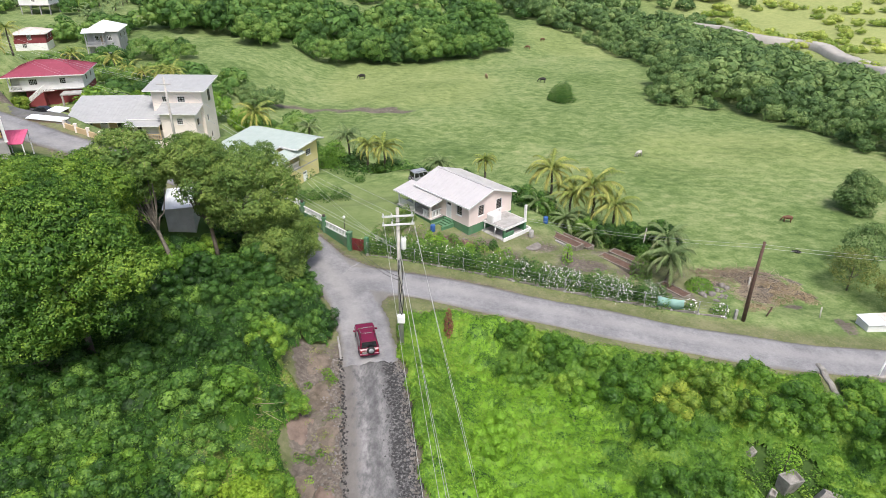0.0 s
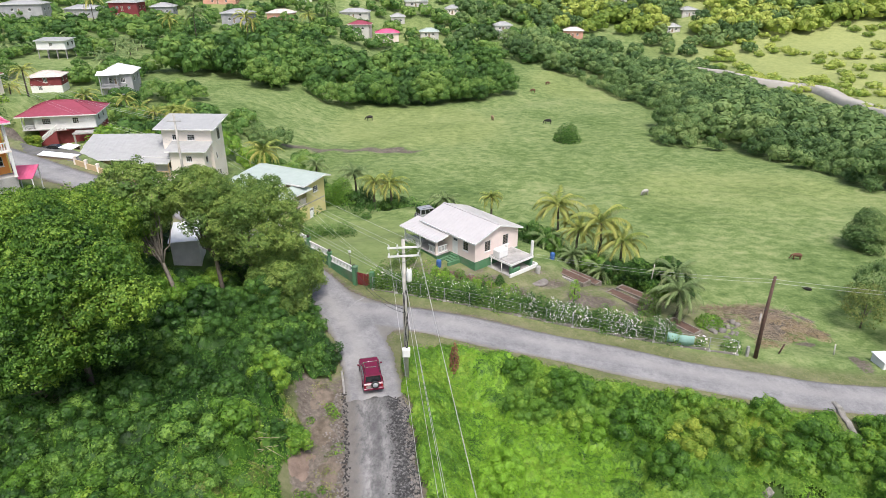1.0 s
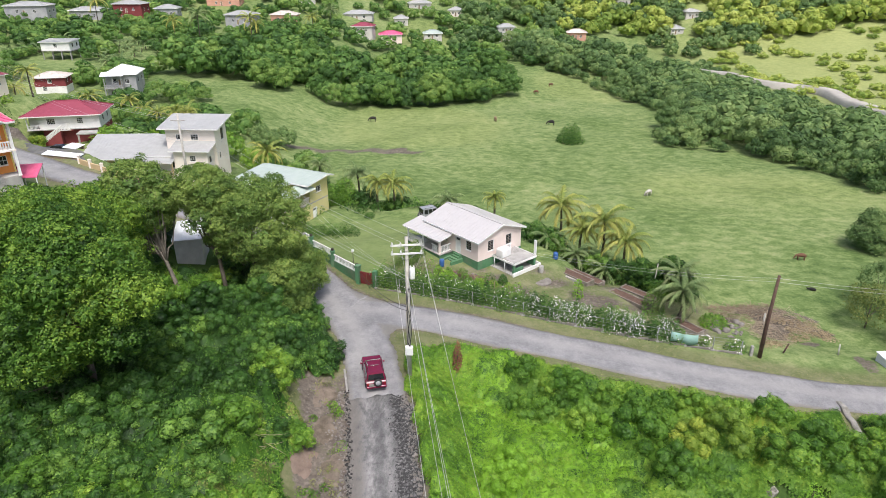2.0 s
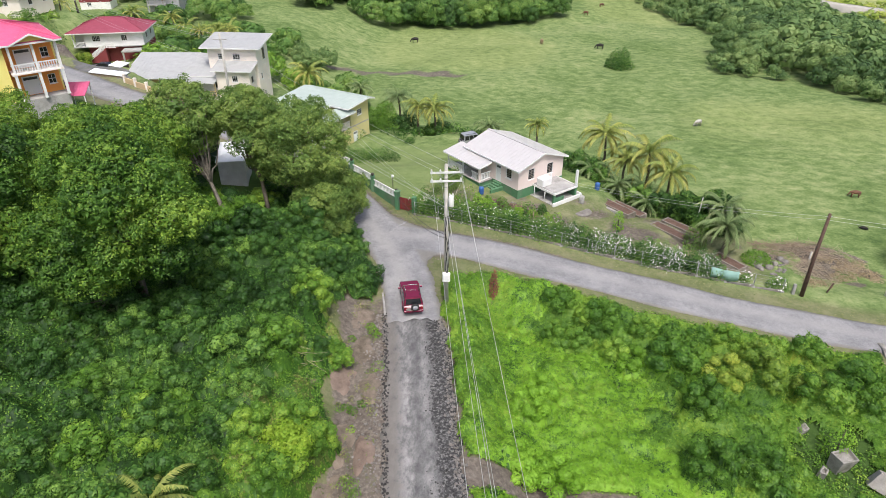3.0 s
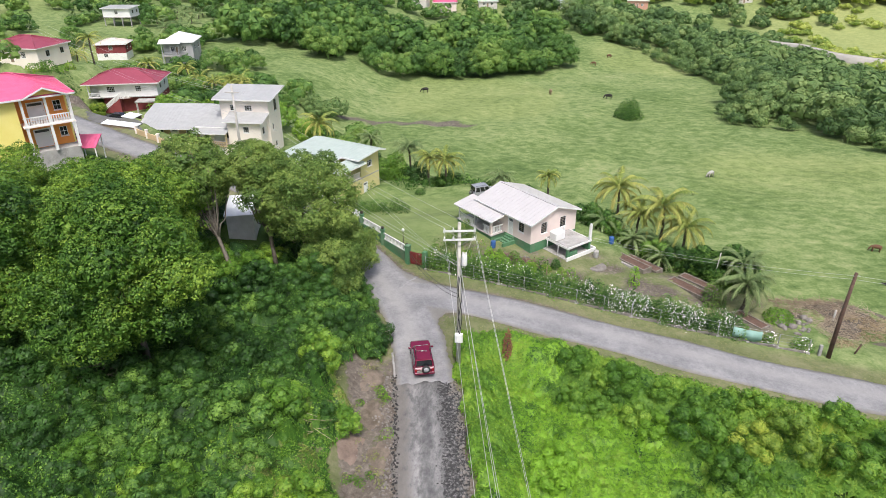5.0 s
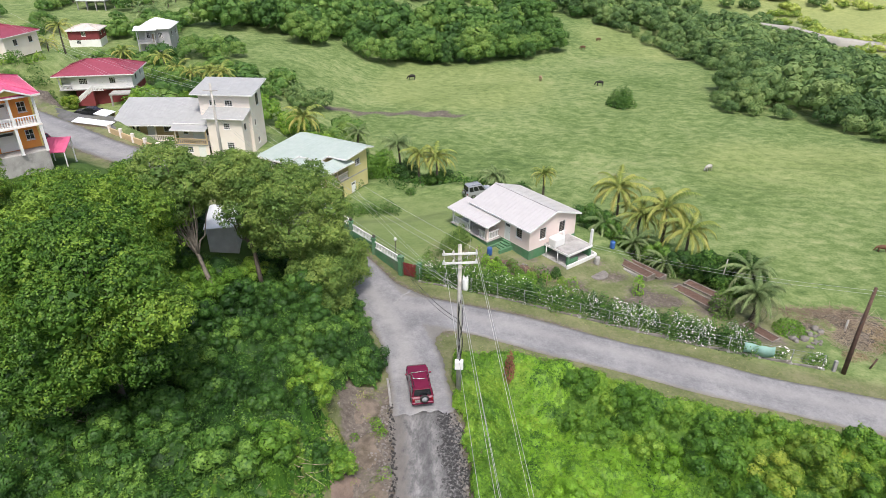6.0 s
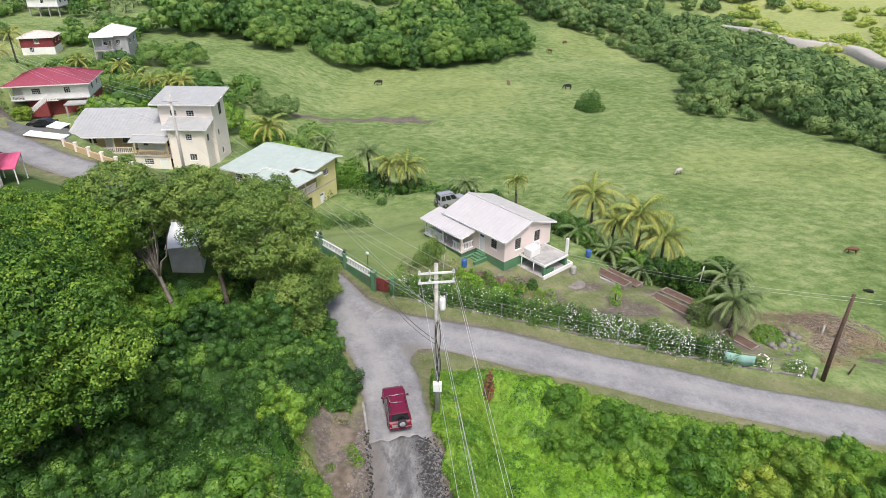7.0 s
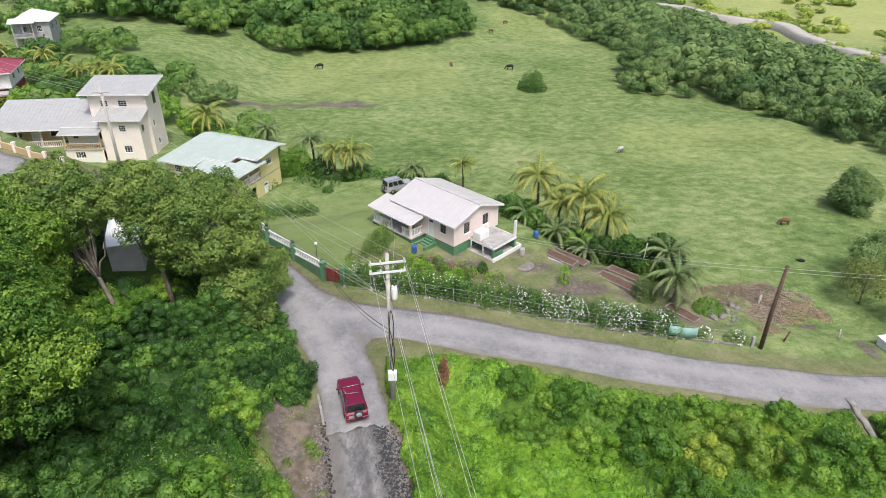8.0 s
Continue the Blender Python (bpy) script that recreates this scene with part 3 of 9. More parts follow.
def tree(name, x, y, height, radius, leaf, mat, count, label, lean=(0, 0), lobes=16, bare=0.35, flat=0.8, wide=1.0, group="", bark=BARK, category="tree", seed=1, low=-0.85, bright=0.5, clump=0.5, per=32, core=True):
    """A tapered trunk that forks into limbs, each ending in lobes of leaves."""
    rg = np.random.default_rng(seed)
    z = float(land(x, y)) - 0.15
    ob = thing(name, pose(x, y, z), label, category, group)
    base_h = height * bare
    mid = np.array([lean[0] * 0.5, lean[1] * 0.5, base_h])
    top = np.array([lean[0], lean[1], height - radius * 0.55])
    arr = [tube_arrays([(0, 0, 0), mid * [0.5, 0.5, 0.5], mid, (mid + top) / 2, top], [height * 0.019, height * 0.016, height * 0.014, height * 0.01, height * 0.005], 8)]
    cz = height - radius * flat
    lb = [(lean[0], lean[1], cz, radius * 0.66, flat * 0.95)]
    for k in range(lobes):
        a, e = k * 2.39996 + rg.uniform(-0.3, 0.3), rg.uniform(low, 1.0)
        rr = radius * math.sqrt(max(0.05, 1 - e * e)) * rg.uniform(0.6, 0.9)
        lr = radius * rg.uniform(0.20, 0.36)
        rr *= 0.86 + 0.2 * math.sin(2 * a + seed) + 0.12 * math.sin(3 * a + 2.1 * seed + 2 * e)
        p = np.array([lean[0] + math.cos(a) * rr * wide, lean[1] + math.sin(a) * rr, max(lr * 0.6, cz + e * radius * flat * 0.72)])
        lb.append((*p, lr, rg.uniform(0.65, 0.9)))
        q = mid + (p - mid) * 0.45 + [0, 0, -0.1 * height]
        if k % 4 == 0:
            arr.append(tube_arrays([mid * 0.95, (mid + q) / 2 + [0, 0, 0.03 * height], q, p], [height * 0.009, height * 0.007, height * 0.005, height * 0.002], 6))
    v, f = join(arr)
    part("trunk", mesh_of("trunk", v, f, bark, True), bark, ob)
    tone = np.clip(rg.normal(bright, 0.3, len(lb)), 0, 1)
    c, n, t = clump_leaves(lb, tone, max(20, count // per), per, clump, rg, low=-0.7)
    part("crown", leaf_mesh("crown", c, n, leaf, leaf * 0.6, mat, t), mat, ob)
    # tone 0.15 lower: the crown's inner shade put into its leaf colour
    if core:
        part("inner_crown", spray_mesh("inner_crown", *sprays(lb[1:], tone[1:], rg, 0.76, 4 if radius > 3.5 else 3, -0.7, 0.15, full=False), mat), mat, ob, "inner leaves coloured darker as crown shade")
    return ob


def thicket(name, centres, radius, height, per, leaf, mat, label, category="shrubs", up=0.5, kind="stuff", swell=0.0):
    """Many low domes of leaves, nobody could count them: one sheet of real leaves. centres: (n, 2)."""
    c2 = np.asarray(centres, float)
    m = len(c2)
    r = np.broadcast_to(radius, (m,)) * RNG.uniform(0.7, 1.3, m)
    hh = np.broadcast_to(height, (m,)) * RNG.uniform(0.65, 1.35, m)
    if swell:
        k = 1 + swell * (np.sin(c2[:, 0] * 0.9 + 1.7 * np.sin(c2[:, 1] * 0.35)) * np.sin(c2[:, 1] * 0.8 + 1.3 * np.sin(c2[:, 0] * 0.4)))
        hh, r = hh * k, r * (0.5 + 0.5 * k)
    z = land(c2[:, 0], c2[:, 1])
    dome_tone = np.clip(RNG.normal(0.5, 0.22, m), 0, 1)
    i = np.repeat(np.arange(m), per)
    d = RNG.normal(size=(len(i), 3))
    d /= np.linalg.norm(d, axis=1)[:, None]
    d[:, 2] = np.abs(d[:, 2])
    s = 1 - np.abs(RNG.normal(0, 0.16, len(i)))
    c = np.column_stack([c2[i, 0] + d[:, 0] * r[i] * s, c2[i, 1] + d[:, 1] * r[i] * s, z[i] + d[:, 2] * hh[i] * s])
    n = d + RNG.normal(size=d.shape) * 0.55
    n[:, 2] += up
    if kind:
        return tagged(new(name, leaf_mesh(name, c, n, leaf, leaf * 0.6, mat, dome_tone[i])), label, category, "", kind)
    o = np.array([c2[0, 0], c2[0, 1], z[0]])
    ob = thing(name, pose(*o), label, category)
    tube("stem", [(0, 0, -0.15), (0, 0, hh[0] * 0.5), (0.05, 0, hh[0] * 0.8)], [0.07, 0.05, 0.02], BARK, ob, 6)
    part("leaves", leaf_mesh("leaves", c - o, n, leaf, leaf * 0.6, mat), mat, ob)
    return ob


def woodland(name, rows, per, leaf, mat, label, lobes=12, sub=3, seed=1, category="woods", rear=None):
    """Trees or shrubs packed together, rows of x, y, radius, height, tone: each a heap of rounded heads covered in leaf sprays, with loose leaves on them."""
    rg = np.random.default_rng(seed)
    rows = np.asarray(rows, float)
    zs = land(rows[:, 0], rows[:, 1])
    V, T, P, N, L = [], [], [], [], []
    deep = rear(rows[:, 0], rows[:, 1]) if rear else np.zeros(len(rows), bool)
    for (x, y, r, h, t0), z, back in zip(rows, zs, deep):
        lb = [(x, y, z + h * 0.42, r * 0.7, 0.5 * h / (0.7 * r))] if leaf > 0.25 else []
        tone = [t0] * len(lb)
        for k in range(lobes):
            a, e = k * 2.39996 + rg.uniform(-0.4, 0.4), -0.45 + 1.4 * (k + 0.5) / lobes
            q = math.sqrt(max(0.04, 1 - e * e)) * r * rg.uniform(0.62, 0.82)
            lb.append((x + math.cos(a) * q, y + math.sin(a) * q, z + h * (0.45 + 0.42 * e * rg.uniform(0.85, 1.1)), r * rg.uniform(0.26, 0.42), rg.uniform(0.75, 1.0)))
            tone.append(np.clip(t0 + rg.normal(0, 0.17), 0, 1))
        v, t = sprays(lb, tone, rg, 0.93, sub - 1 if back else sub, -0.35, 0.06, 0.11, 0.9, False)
        V.append(v)
        T.append(t)
        if per:
            c, n, t = clump_leaves(lb, tone, max(3, int(per / 9)), 9, leaf * 1.6, rg, low=-0.1, spread=0.45)
            P.append(c)
            N.append(n)
            L.append(t)
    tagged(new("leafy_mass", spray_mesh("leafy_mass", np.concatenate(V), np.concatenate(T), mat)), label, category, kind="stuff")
    if per:
        tagged(new(name, leaf_mesh(name, np.concatenate(P), np.concatenate(N), leaf, leaf * 0.62, mat, np.concatenate(L))), label, category, kind="stuff")


def domes(places, r0, r1, h0, h1, seed=1):
    """Rows x, y, radius, height, tone for canopy()."""
    rg = np.random.default_rng(seed)
    p = np.asarray(places, float)
    k = rg.uniform(0, 1, len(p))
    return np.column_stack([p[:, :2], r0 + (r1 - r0) * k, h0 + (h1 - h0) * np.clip(k + rg.normal(0, 0.2, len(p)), 0, 1), np.clip(rg.normal(0.5, 0.32, len(p)), 0, 1)])


def canopy(names, area, inside, mounds, dense, leaf, mats, labels, species, seed, clump=0.5, rise=0.75, res=0.2, thin=None, spread=0.4, category="shrubs"):
    """A closed low canopy: mounds side by side, each knobbly with clumps, an inner sheet coloured darker as shade, and
    loose leaves over it.
    species(x, y, tone) picks the material, one object each. dense: leaves to the square metre."""
    rg = np.random.default_rng(seed)
    x0, x1, y0, y1 = area
    ax, ay = np.arange(x0, x1, res), np.arange(y0, y1, res)
    gx, gy = np.meshgrid(ax, ay)
    H, T = np.zeros(gx.shape), np.full(gx.shape, 0.5)

    def stamp(rows, field, tone=None):
        for x, y, r, h, t in rows:
            i0, i1 = max(0, int((x - r - x0) / res)), min(len(ax), int((x + r - x0) / res) + 2)
            j0, j1 = max(0, int((y - r - y0) / res)), min(len(ay), int((y + r - y0) / res) + 2)
            if i1 <= i0 or j1 <= j0:
                continue
            q = np.clip(1 - ((gx[j0:j1, i0:i1] - x) ** 2 + (gy[j0:j1, i0:i1] - y) ** 2) / (r * r), 0, 1)
            z = h * np.sqrt(q)
            w = field[j0:j1, i0:i1]
            if tone is not None:
                tt = tone[j0:j1, i0:i1]
                tt[z > w] = t
            np.maximum(w, z, out=w)
    stamp(mounds, H, T)
    H = np.minimum(H, 0.35 + 0.25 * H)
    k = int((x1 - x0) * (y1 - y0) / (clump * clump) * 0.62)
    knobs = np.column_stack([rg.uniform(x0, x1, k), rg.uniform(y0, y1, k), clump * rg.uniform(0.7, 1.35, k), rise * rg.uniform(0.4, 1.2, k), rg.uniform(0, 1, k)])
    K, KT = np.zeros(gx.shape), np.full(gx.shape, 0.5)
    stamp(knobs, K, KT)
    k = int((x1 - x0) * (y1 - y0) / (clump * clump) * 0.16)
    heads = np.column_stack([rg.uniform(x0, x1, k), rg.uniform(y0, y1, k), 1.9 * clump * rg.uniform(0.6, 1.4, k), 1.5 * rise * rg.uniform(0.2, 1.2, k) ** 1.5, rg.uniform(0, 1, k)])
    B, BT = np.zeros(gx.shape), np.full(gx.shape, 0.5)
    stamp(heads, B, BT)
    K = 0.6 * K + 0.5 * B
    ok = inside(gx.ravel(), gy.ravel()).reshape(gx.shape)
    soft = ok.astype(float)
    for _ in range(3):
        soft[1:-1, 1:-1] = (soft[1:-1, 1:-1] * 2 + soft[:-2, 1:-1] + soft[2:, 1:-1] + soft[1:-1, :-2] + soft[1:-1, 2:]) / 6
    K *= np.clip(H / 0.9, 0.4, 1)
    Z = land(gx, gy) + (H + K) * np.clip(soft * 1.6 - 0.5, 0.05, 1)
    dzy, dzx = np.gradient(Z, res)
    steep = np.sqrt(1 + np.minimum(dzx ** 2 + dzy ** 2, 9))
    w = np.where(ok, steep, 0)
    if thin is not None:
        w = w * thin(gx, gy)
    n = int(dense * w.sum() * res * res)
    c = rg.choice(w.size, n, p=w.ravel() / w.sum())
    px, py = gx.ravel()[c] + rg.uniform(-0.5, 0.5, n) * res, gy.ravel()[c] + rg.uniform(-0.5, 0.5, n) * res
    sx, sy = dzx.ravel()[c], dzy.ravel()[c]
    lift = rg.normal(0.15, 0.4, n) * res
    pz = Z.ravel()[c] + sx * (px - gx.ravel()[c]) + sy * (py - gy.ravel()[c]) + lift
    nn = np.column_stack([-sx, -sy, np.ones(n)])
    nn /= np.linalg.norm(nn, axis=1)[:, None]
    nn = nn + rg.normal(size=(n, 3)) * spread
    tone = np.clip(0.45 * T.ravel()[c] + 0.35 * BT.ravel()[c] + 0.2 * KT.ravel()[c] + rg.normal(0, 0.1, n), 0, 1)
    kind = species(px, py, T.ravel()[c])
    P = np.column_stack([px, py, pz])
    for s, nm in enumerate(names):
        m = kind == s
        if m.any():
            tagged(new(nm, leaf_mesh(nm, P[m], nn[m], leaf[s], leaf[s] * 0.6, mats[s], tone[m])), labels[s], category, kind="stuff")
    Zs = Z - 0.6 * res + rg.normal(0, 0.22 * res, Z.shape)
    cell = ok[:-1, :-1] & ok[1:, 1:] & ok[1:, :-1] & ok[:-1, 1:]
    idx = np.arange(Zs.size).reshape(Zs.shape)
    q = np.stack([idx[:-1, :-1], idx[:-1, 1:], idx[1:, 1:], idx[1:, :-1]], -1)[cell]
    used, inv = np.unique(q, return_inverse=True)
    V = np.column_stack([gx.ravel(), gy.ravel(), Zs.ravel()])[used]
    V[:, :2] += rg.normal(0, 0.2 * res, (len(V), 2))
    q = inv.reshape(-1, 4)
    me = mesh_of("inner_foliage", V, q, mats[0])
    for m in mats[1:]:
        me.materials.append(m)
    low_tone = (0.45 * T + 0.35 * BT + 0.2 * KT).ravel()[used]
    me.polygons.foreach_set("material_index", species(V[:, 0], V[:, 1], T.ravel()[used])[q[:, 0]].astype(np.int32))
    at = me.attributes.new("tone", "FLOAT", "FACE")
    # 0.25 darker than the leaves above: shade in the gaps, put into colour
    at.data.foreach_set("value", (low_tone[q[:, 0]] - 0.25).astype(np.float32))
    tagged(new("inner_foliage", me), "dense inner foliage, coloured darker as shade under the outer leaves", category, kind="stuff")


def scatter(x0, x1, y0, y1, gap, inside, seed=3):
    """A jittered grid of places for which inside(x, y) holds."""
    rg = np.random.default_rng(seed)
    gx, gy = np.meshgrid(np.arange(x0, x1, gap), np.arange(y0, y1, gap))
    gx = gx.ravel() + rg.uniform(-0.5, 0.5, gx.size) * gap
    gy = gy.ravel() + rg.uniform(-0.5, 0.5, gy.size) * gap
    k = inside(gx, gy)
    return np.column_stack([gx[k], gy[k]])

# ---- ground and roads ----
def axis(stops):
    out = []
    for a, b, st in stops:
        out.append(np.arange(a, b, st))
    return np.concatenate(out + [[stops[-1][1]]])


gx = axis([(-1700, -400, 100), (-400, -160, 20), (-160, -70, 4), (-70, -24, 1.5), (-24, 46, 0.7), (46, 100, 2), (100, 200, 5), (200, 400, 20), (400, 1700, 100)])
gy = axis([(-900, -60, 70), (-60, 16, 4), (16, 70, 0.7), (70, 120, 1.3), (120, 230, 3), (230, 420, 6), (420, 800, 25), (800, 1900, 110)])
GX, GY = np.meshgrid(gx, gy)
GZ = land(GX, GY)
idx = np.arange(GX.size).reshape(GX.shape)
quads = np.stack([idx[:-1, :-1], idx[:-1, 1:], idx[1:, 1:], idx[1:, :-1]], -1).reshape(-1, 4)
me = mesh_of("ground", np.column_stack([GX.ravel(), GY.ravel(), GZ.ravel()]), quads, GROUND, True)
X, Y = GX.ravel(), GY.ravel()
E_, Z_, A_ = road_edge(X, Y)
D1, _, S1 = road_near(X, Y, LANE)
yr = 60 - 0.62 * (X + 12)
# soil: the dug bank by the broken lane, verges, garden beds, the rubble heap, a ditch in the pasture
soil = np.zeros(X.size)
soil = np.maximum(soil, S(6.8, 5.6, -S1) * (S1 < 0) * S(47, 44, Y) * S(10, 20, Y) * (0.72 + 0.16 * np.sin(Y * 0.9 + X)))
soil = np.maximum(soil, 0.75 * S(0.9, 0.0, E_) * S(47, 43, Y))
soil = np.maximum(soil, 0.5 * S(1.3, 0.0, E_) + 0.16 * S(2.2, 0.6, E_) * S(14, 4, X) * S(51, 54, Y))
warp = 0.22 * np.sin(X * 1.1 + 2 * np.sin(Y * 0.7)) + 0.18 * np.sin(Y * 1.9 + X * 0.6)
soil = np.maximum(soil, 0.85 * S(1.0, 0.6, np.hypot((X - 34.5) / 5.8, (Y - 61) / 4.2) + warp))
soil = np.maximum(soil, 0.66 * S(1.0, 0.5, np.hypot((X - 8.5) / 6.5, (Y - 61.4) / 2.2)))
soil = np.maximum(soil, 0.62 * S(1.0, 0.4, np.hypot((X - 0.5) / 4.5, (Y - 66.0) / 2.4)))
soil = np.maximum(soil, 0.62 * S(1.0, 0.4, np.hypot((X - 15.5) / 5.2, (Y - 62.6) / 2.6)))
soil = np.maximum(soil, 0.6 * S(1.0, 0.4, np.hypot((X - 24.0) / 3.0, (Y - 57.5) / 2.6)))
soil = np.maximum(soil, 0.60 * S(1.0, 0.5, np.hypot((X - 39.5) / 1.5, (Y - 52.5) / 2.6)))
soil = np.maximum(soil, 0.7 * S(4.0, 1.0, np.abs(Y - (143.5 + 0.05 * (X + 38)) - 0.9 * np.sin(X * 0.3) - 0.5 * np.sin(X * 0.9))) * S(-46, -36, X) * S(-2, -9, X))
soil = np.maximum(soil, 0.9 * S(25.6, 26.4, Y) * S(29.2, 28.4, Y) * S(-3, -2, X) * S(11.5, 10.0, X))
lawn = S(13, 9, np.hypot((X + 10) / 1.3, Y - 76)) + S(-4, 0, E_) * S(3.2, 1.6, E_) * S(44, 47, Y) * 0.35 + S(16, 9, np.hypot(X + 62, Y - 98))
vine = S(1.0, 2.0, E_) * S(49, 47, Y) * S(-5, -3, X) * S(14, 12, X)
soil = np.maximum(soil, 0.8 * S(1.0, 0.55, np.hypot((X + 65.0) / 9.5, (Y - 103.0) / 9.0)))
lawn = lawn * (1 - S(1.3, 0.9, np.hypot((X + 65.0) / 9.5, (Y - 103.0) / 9.0))) + vine
# wood: woodland floor, its dark green also standing for shade between bushes
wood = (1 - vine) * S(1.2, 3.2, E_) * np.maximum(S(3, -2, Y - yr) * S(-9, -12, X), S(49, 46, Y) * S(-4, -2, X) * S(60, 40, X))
# first term lightens the far hill's grass as sunlight; second is dry patches
dry = S(110, 150, X) * S(190, 240, Y) + 0.35 * S(0.62, 0.8, 0.5 + 0.5 * np.sin(X * 0.05 + 2) * np.sin(Y * 0.041 + 0.6)) * S(90, 120, Y)
yardness = S(60.4, 61.4, Y + 0.24 * (X + 1)) * S(72, 68, Y) * S(-9, -7, X) * S(29, 26, X)
verge = np.maximum(0.9 * S(3.0, 1.4, E_), yardness * 0.85)
verge = np.maximum(verge, S(9.5, 7.5, -S1) * (S1 < 0) * S(49, 46, Y) * (Y > 0))
soil = np.maximum(soil, yardness * (0.40 + 0.24 * np.sin(X * 0.9 + 1.3 * np.sin(Y * 0.8)) * np.sin(Y * 1.3)))
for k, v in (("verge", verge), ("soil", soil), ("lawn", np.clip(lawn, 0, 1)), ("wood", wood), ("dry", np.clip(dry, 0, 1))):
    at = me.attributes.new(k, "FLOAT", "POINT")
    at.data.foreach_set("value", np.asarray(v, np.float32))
tagged(new("ground", me), "green pasture, lawn and wooded slopes of a valley", "ground", kind="structure")


def road_sheet(name, x0, x1, y0, y1, step, keep, mat, label):
    """A slab of road over the cells for which keep holds, its rim drawn to the true edge, with a skirt down."""
    ax, ay = np.arange(x0, x1, step), np.arange(y0, y1, step)
    gx, gy = np.meshgrid(ax, ay)
    cx, cy = (gx[:-1, :-1] + gx[1:, 1:]) / 2, (gy[:-1, :-1] + gy[1:, 1:]) / 2
    e, _, _ = road_edge(cx, cy)
    cell = (e < 0) & keep(cx, cy)
    idx = np.arange(gx.size).reshape(gx.shape)
    q = np.stack([idx[:-1, :-1], idx[:-1, 1:], idx[1:, 1:], idx[1:, :-1]], -1)[cell]
    used, inv = np.unique(q, return_inverse=True)
    q = inv.reshape(-1, 4)
    px, py = gx.ravel()[used].copy(), gy.ravel()[used].copy()
    edges = {}
    for a, b in np.vstack([q[:, [0, 1]], q[:, [1, 2]], q[:, [2, 3]], q[:, [3, 0]]]):
        if (b, a) in edges:
            del edges[(b, a)]
        else:
            edges[(a, b)] = 1
    rim = np.array(sorted({i for e2 in edges for i in e2}))
    e0, _, _ = road_edge(px[rim], py[rim])
    near = rim[np.abs(e0) < step * 1.1]
    for _ in range(3):
        h = 0.05
        f0 = road_edge(px[near], py[near])[0]
        fx = (road_edge(px[near] + h, py[near])[0] - f0) / h
        fy = (road_edge(px[near], py[near] + h)[0] - f0) / h
        g2 = np.maximum(fx * fx + fy * fy, 0.3)
        px[near] -= f0 * fx / g2
        py[near] -= f0 * fy / g2
    torn = rim[(np.abs(py[rim] - tear(px[rim], py[rim])) < 0.5) & (e0 < -0.2)]
    py[torn] = tear(px[torn], py[torn])
    wob = 0.10 * np.sin(px[near] * 3.1 + py[near] * 2.3) + 0.07 * np.sin(px[near] * 7.7 - py[near] * 5.9)
    px[near] += wob
    _, z, a = road_edge(px, py)
    rough = 0.015 * np.sin(px * 2.1) * np.sin(py * 1.7)
    top = np.column_stack([px, py, z + rough])
    low = top[rim] - [0, 0, 0.22]
    remap = {r: len(top) + i for i, r in enumerate(rim)}
    skirt = np.array([[b, a2, remap[a2], remap[b]] for a2, b in edges])
    me = mesh_of(name, np.vstack([top, low]), np.vstack([q, skirt]), mat)
    at = me.attributes.new("across", "FLOAT", "POINT")
    at.data.foreach_set("value", np.concatenate([a, a[rim]]).astype(np.float32))
    return tagged(new(name, me), label, "road", kind="structure")


def tear(x, y):
    return 42.2 + 0.3 * np.sin(x * 1.3 + 2) + 0.13 * np.sin(x * 5.1 + 1) + 0.09 * np.sin(x * 13.0) + 0.05 * np.sin(x * 29.0)


road_sheet("road", -24, 46, 41.0, 74, 0.3, lambda x, y: y > tear(x, y), ROAD, "pale worn concrete road with dust and tar stains")
road_sheet("road_lower", -12, 8, -38, 43, 0.3, lambda x, y: y <= tear(x, y), ROAD_BROKEN, "broken lane of worn tar with black crumbled edges")
road_sheet("road_upper", -118, -23.8, 66, 120, 0.6, lambda x, y: x < -23.4, ROAD, "grey village road climbing past the houses")
road_sheet("road_right", 45.9, 108, 40, 60, 0.6, lambda x, y: x > 45.9, ROAD, "grey country road")


BED_STONE = surface("worn_kerb_stone", (0.2, 0.19, 0.18), (0.38, 0.37, 0.355), scale=2.0, rough=0.9)
# pale kerb along the lane's left side, up to the junction
k0 = (LANE[:, 1] > 42.4) & (LANE[:, 1] < 46.5)
kl = LANE[k0]
tg = np.gradient(kl[:, :2], axis=0)
tg /= np.linalg.norm(tg, axis=1)[:, None]
ko = np.column_stack([kl[:, 0] - tg[:, 1] * 2.26, kl[:, 1] + tg[:, 0] * 2.26, kl[:, 2]])
kv = np.vstack([ko + [0, 0, 0.015], ko + np.column_stack([-tg[:, 1], tg[:, 0], tg[:, 0] * 0]) * 0.16 + [0, 0, 0.015], ko + np.column_stack([-tg[:, 1], tg[:, 0], tg[:, 0] * 0]) * 0.18 - [0, 0, 0.3], ko - [0, 0, 0.3]])
kn = len(ko)
kf = [[r * kn + i, r * kn + i + 1, ((r + 1) % 4) * kn + i + 1, ((r + 1) % 4) * kn + i] for r in range(4) for i in range(kn - 1)]
tagged(new("kerb", mesh_of("kerb", kv, kf, BED_STONE)), "thin pale concrete kerb along the lane", "kerb", kind="structure")

# ---- house building ----
def along(p0, p1, z0=0.0):
    """Frame of a wall: x from p0 to p1, y inwards (to the left), z up."""
    dx, dy = p1[0] - p0[0], p1[1] - p0[1]
    return pose(p0[0], p0[1], z0, 0, 0, math.degrees(math.atan2(dy, dx))), math.hypot(dx, dy)


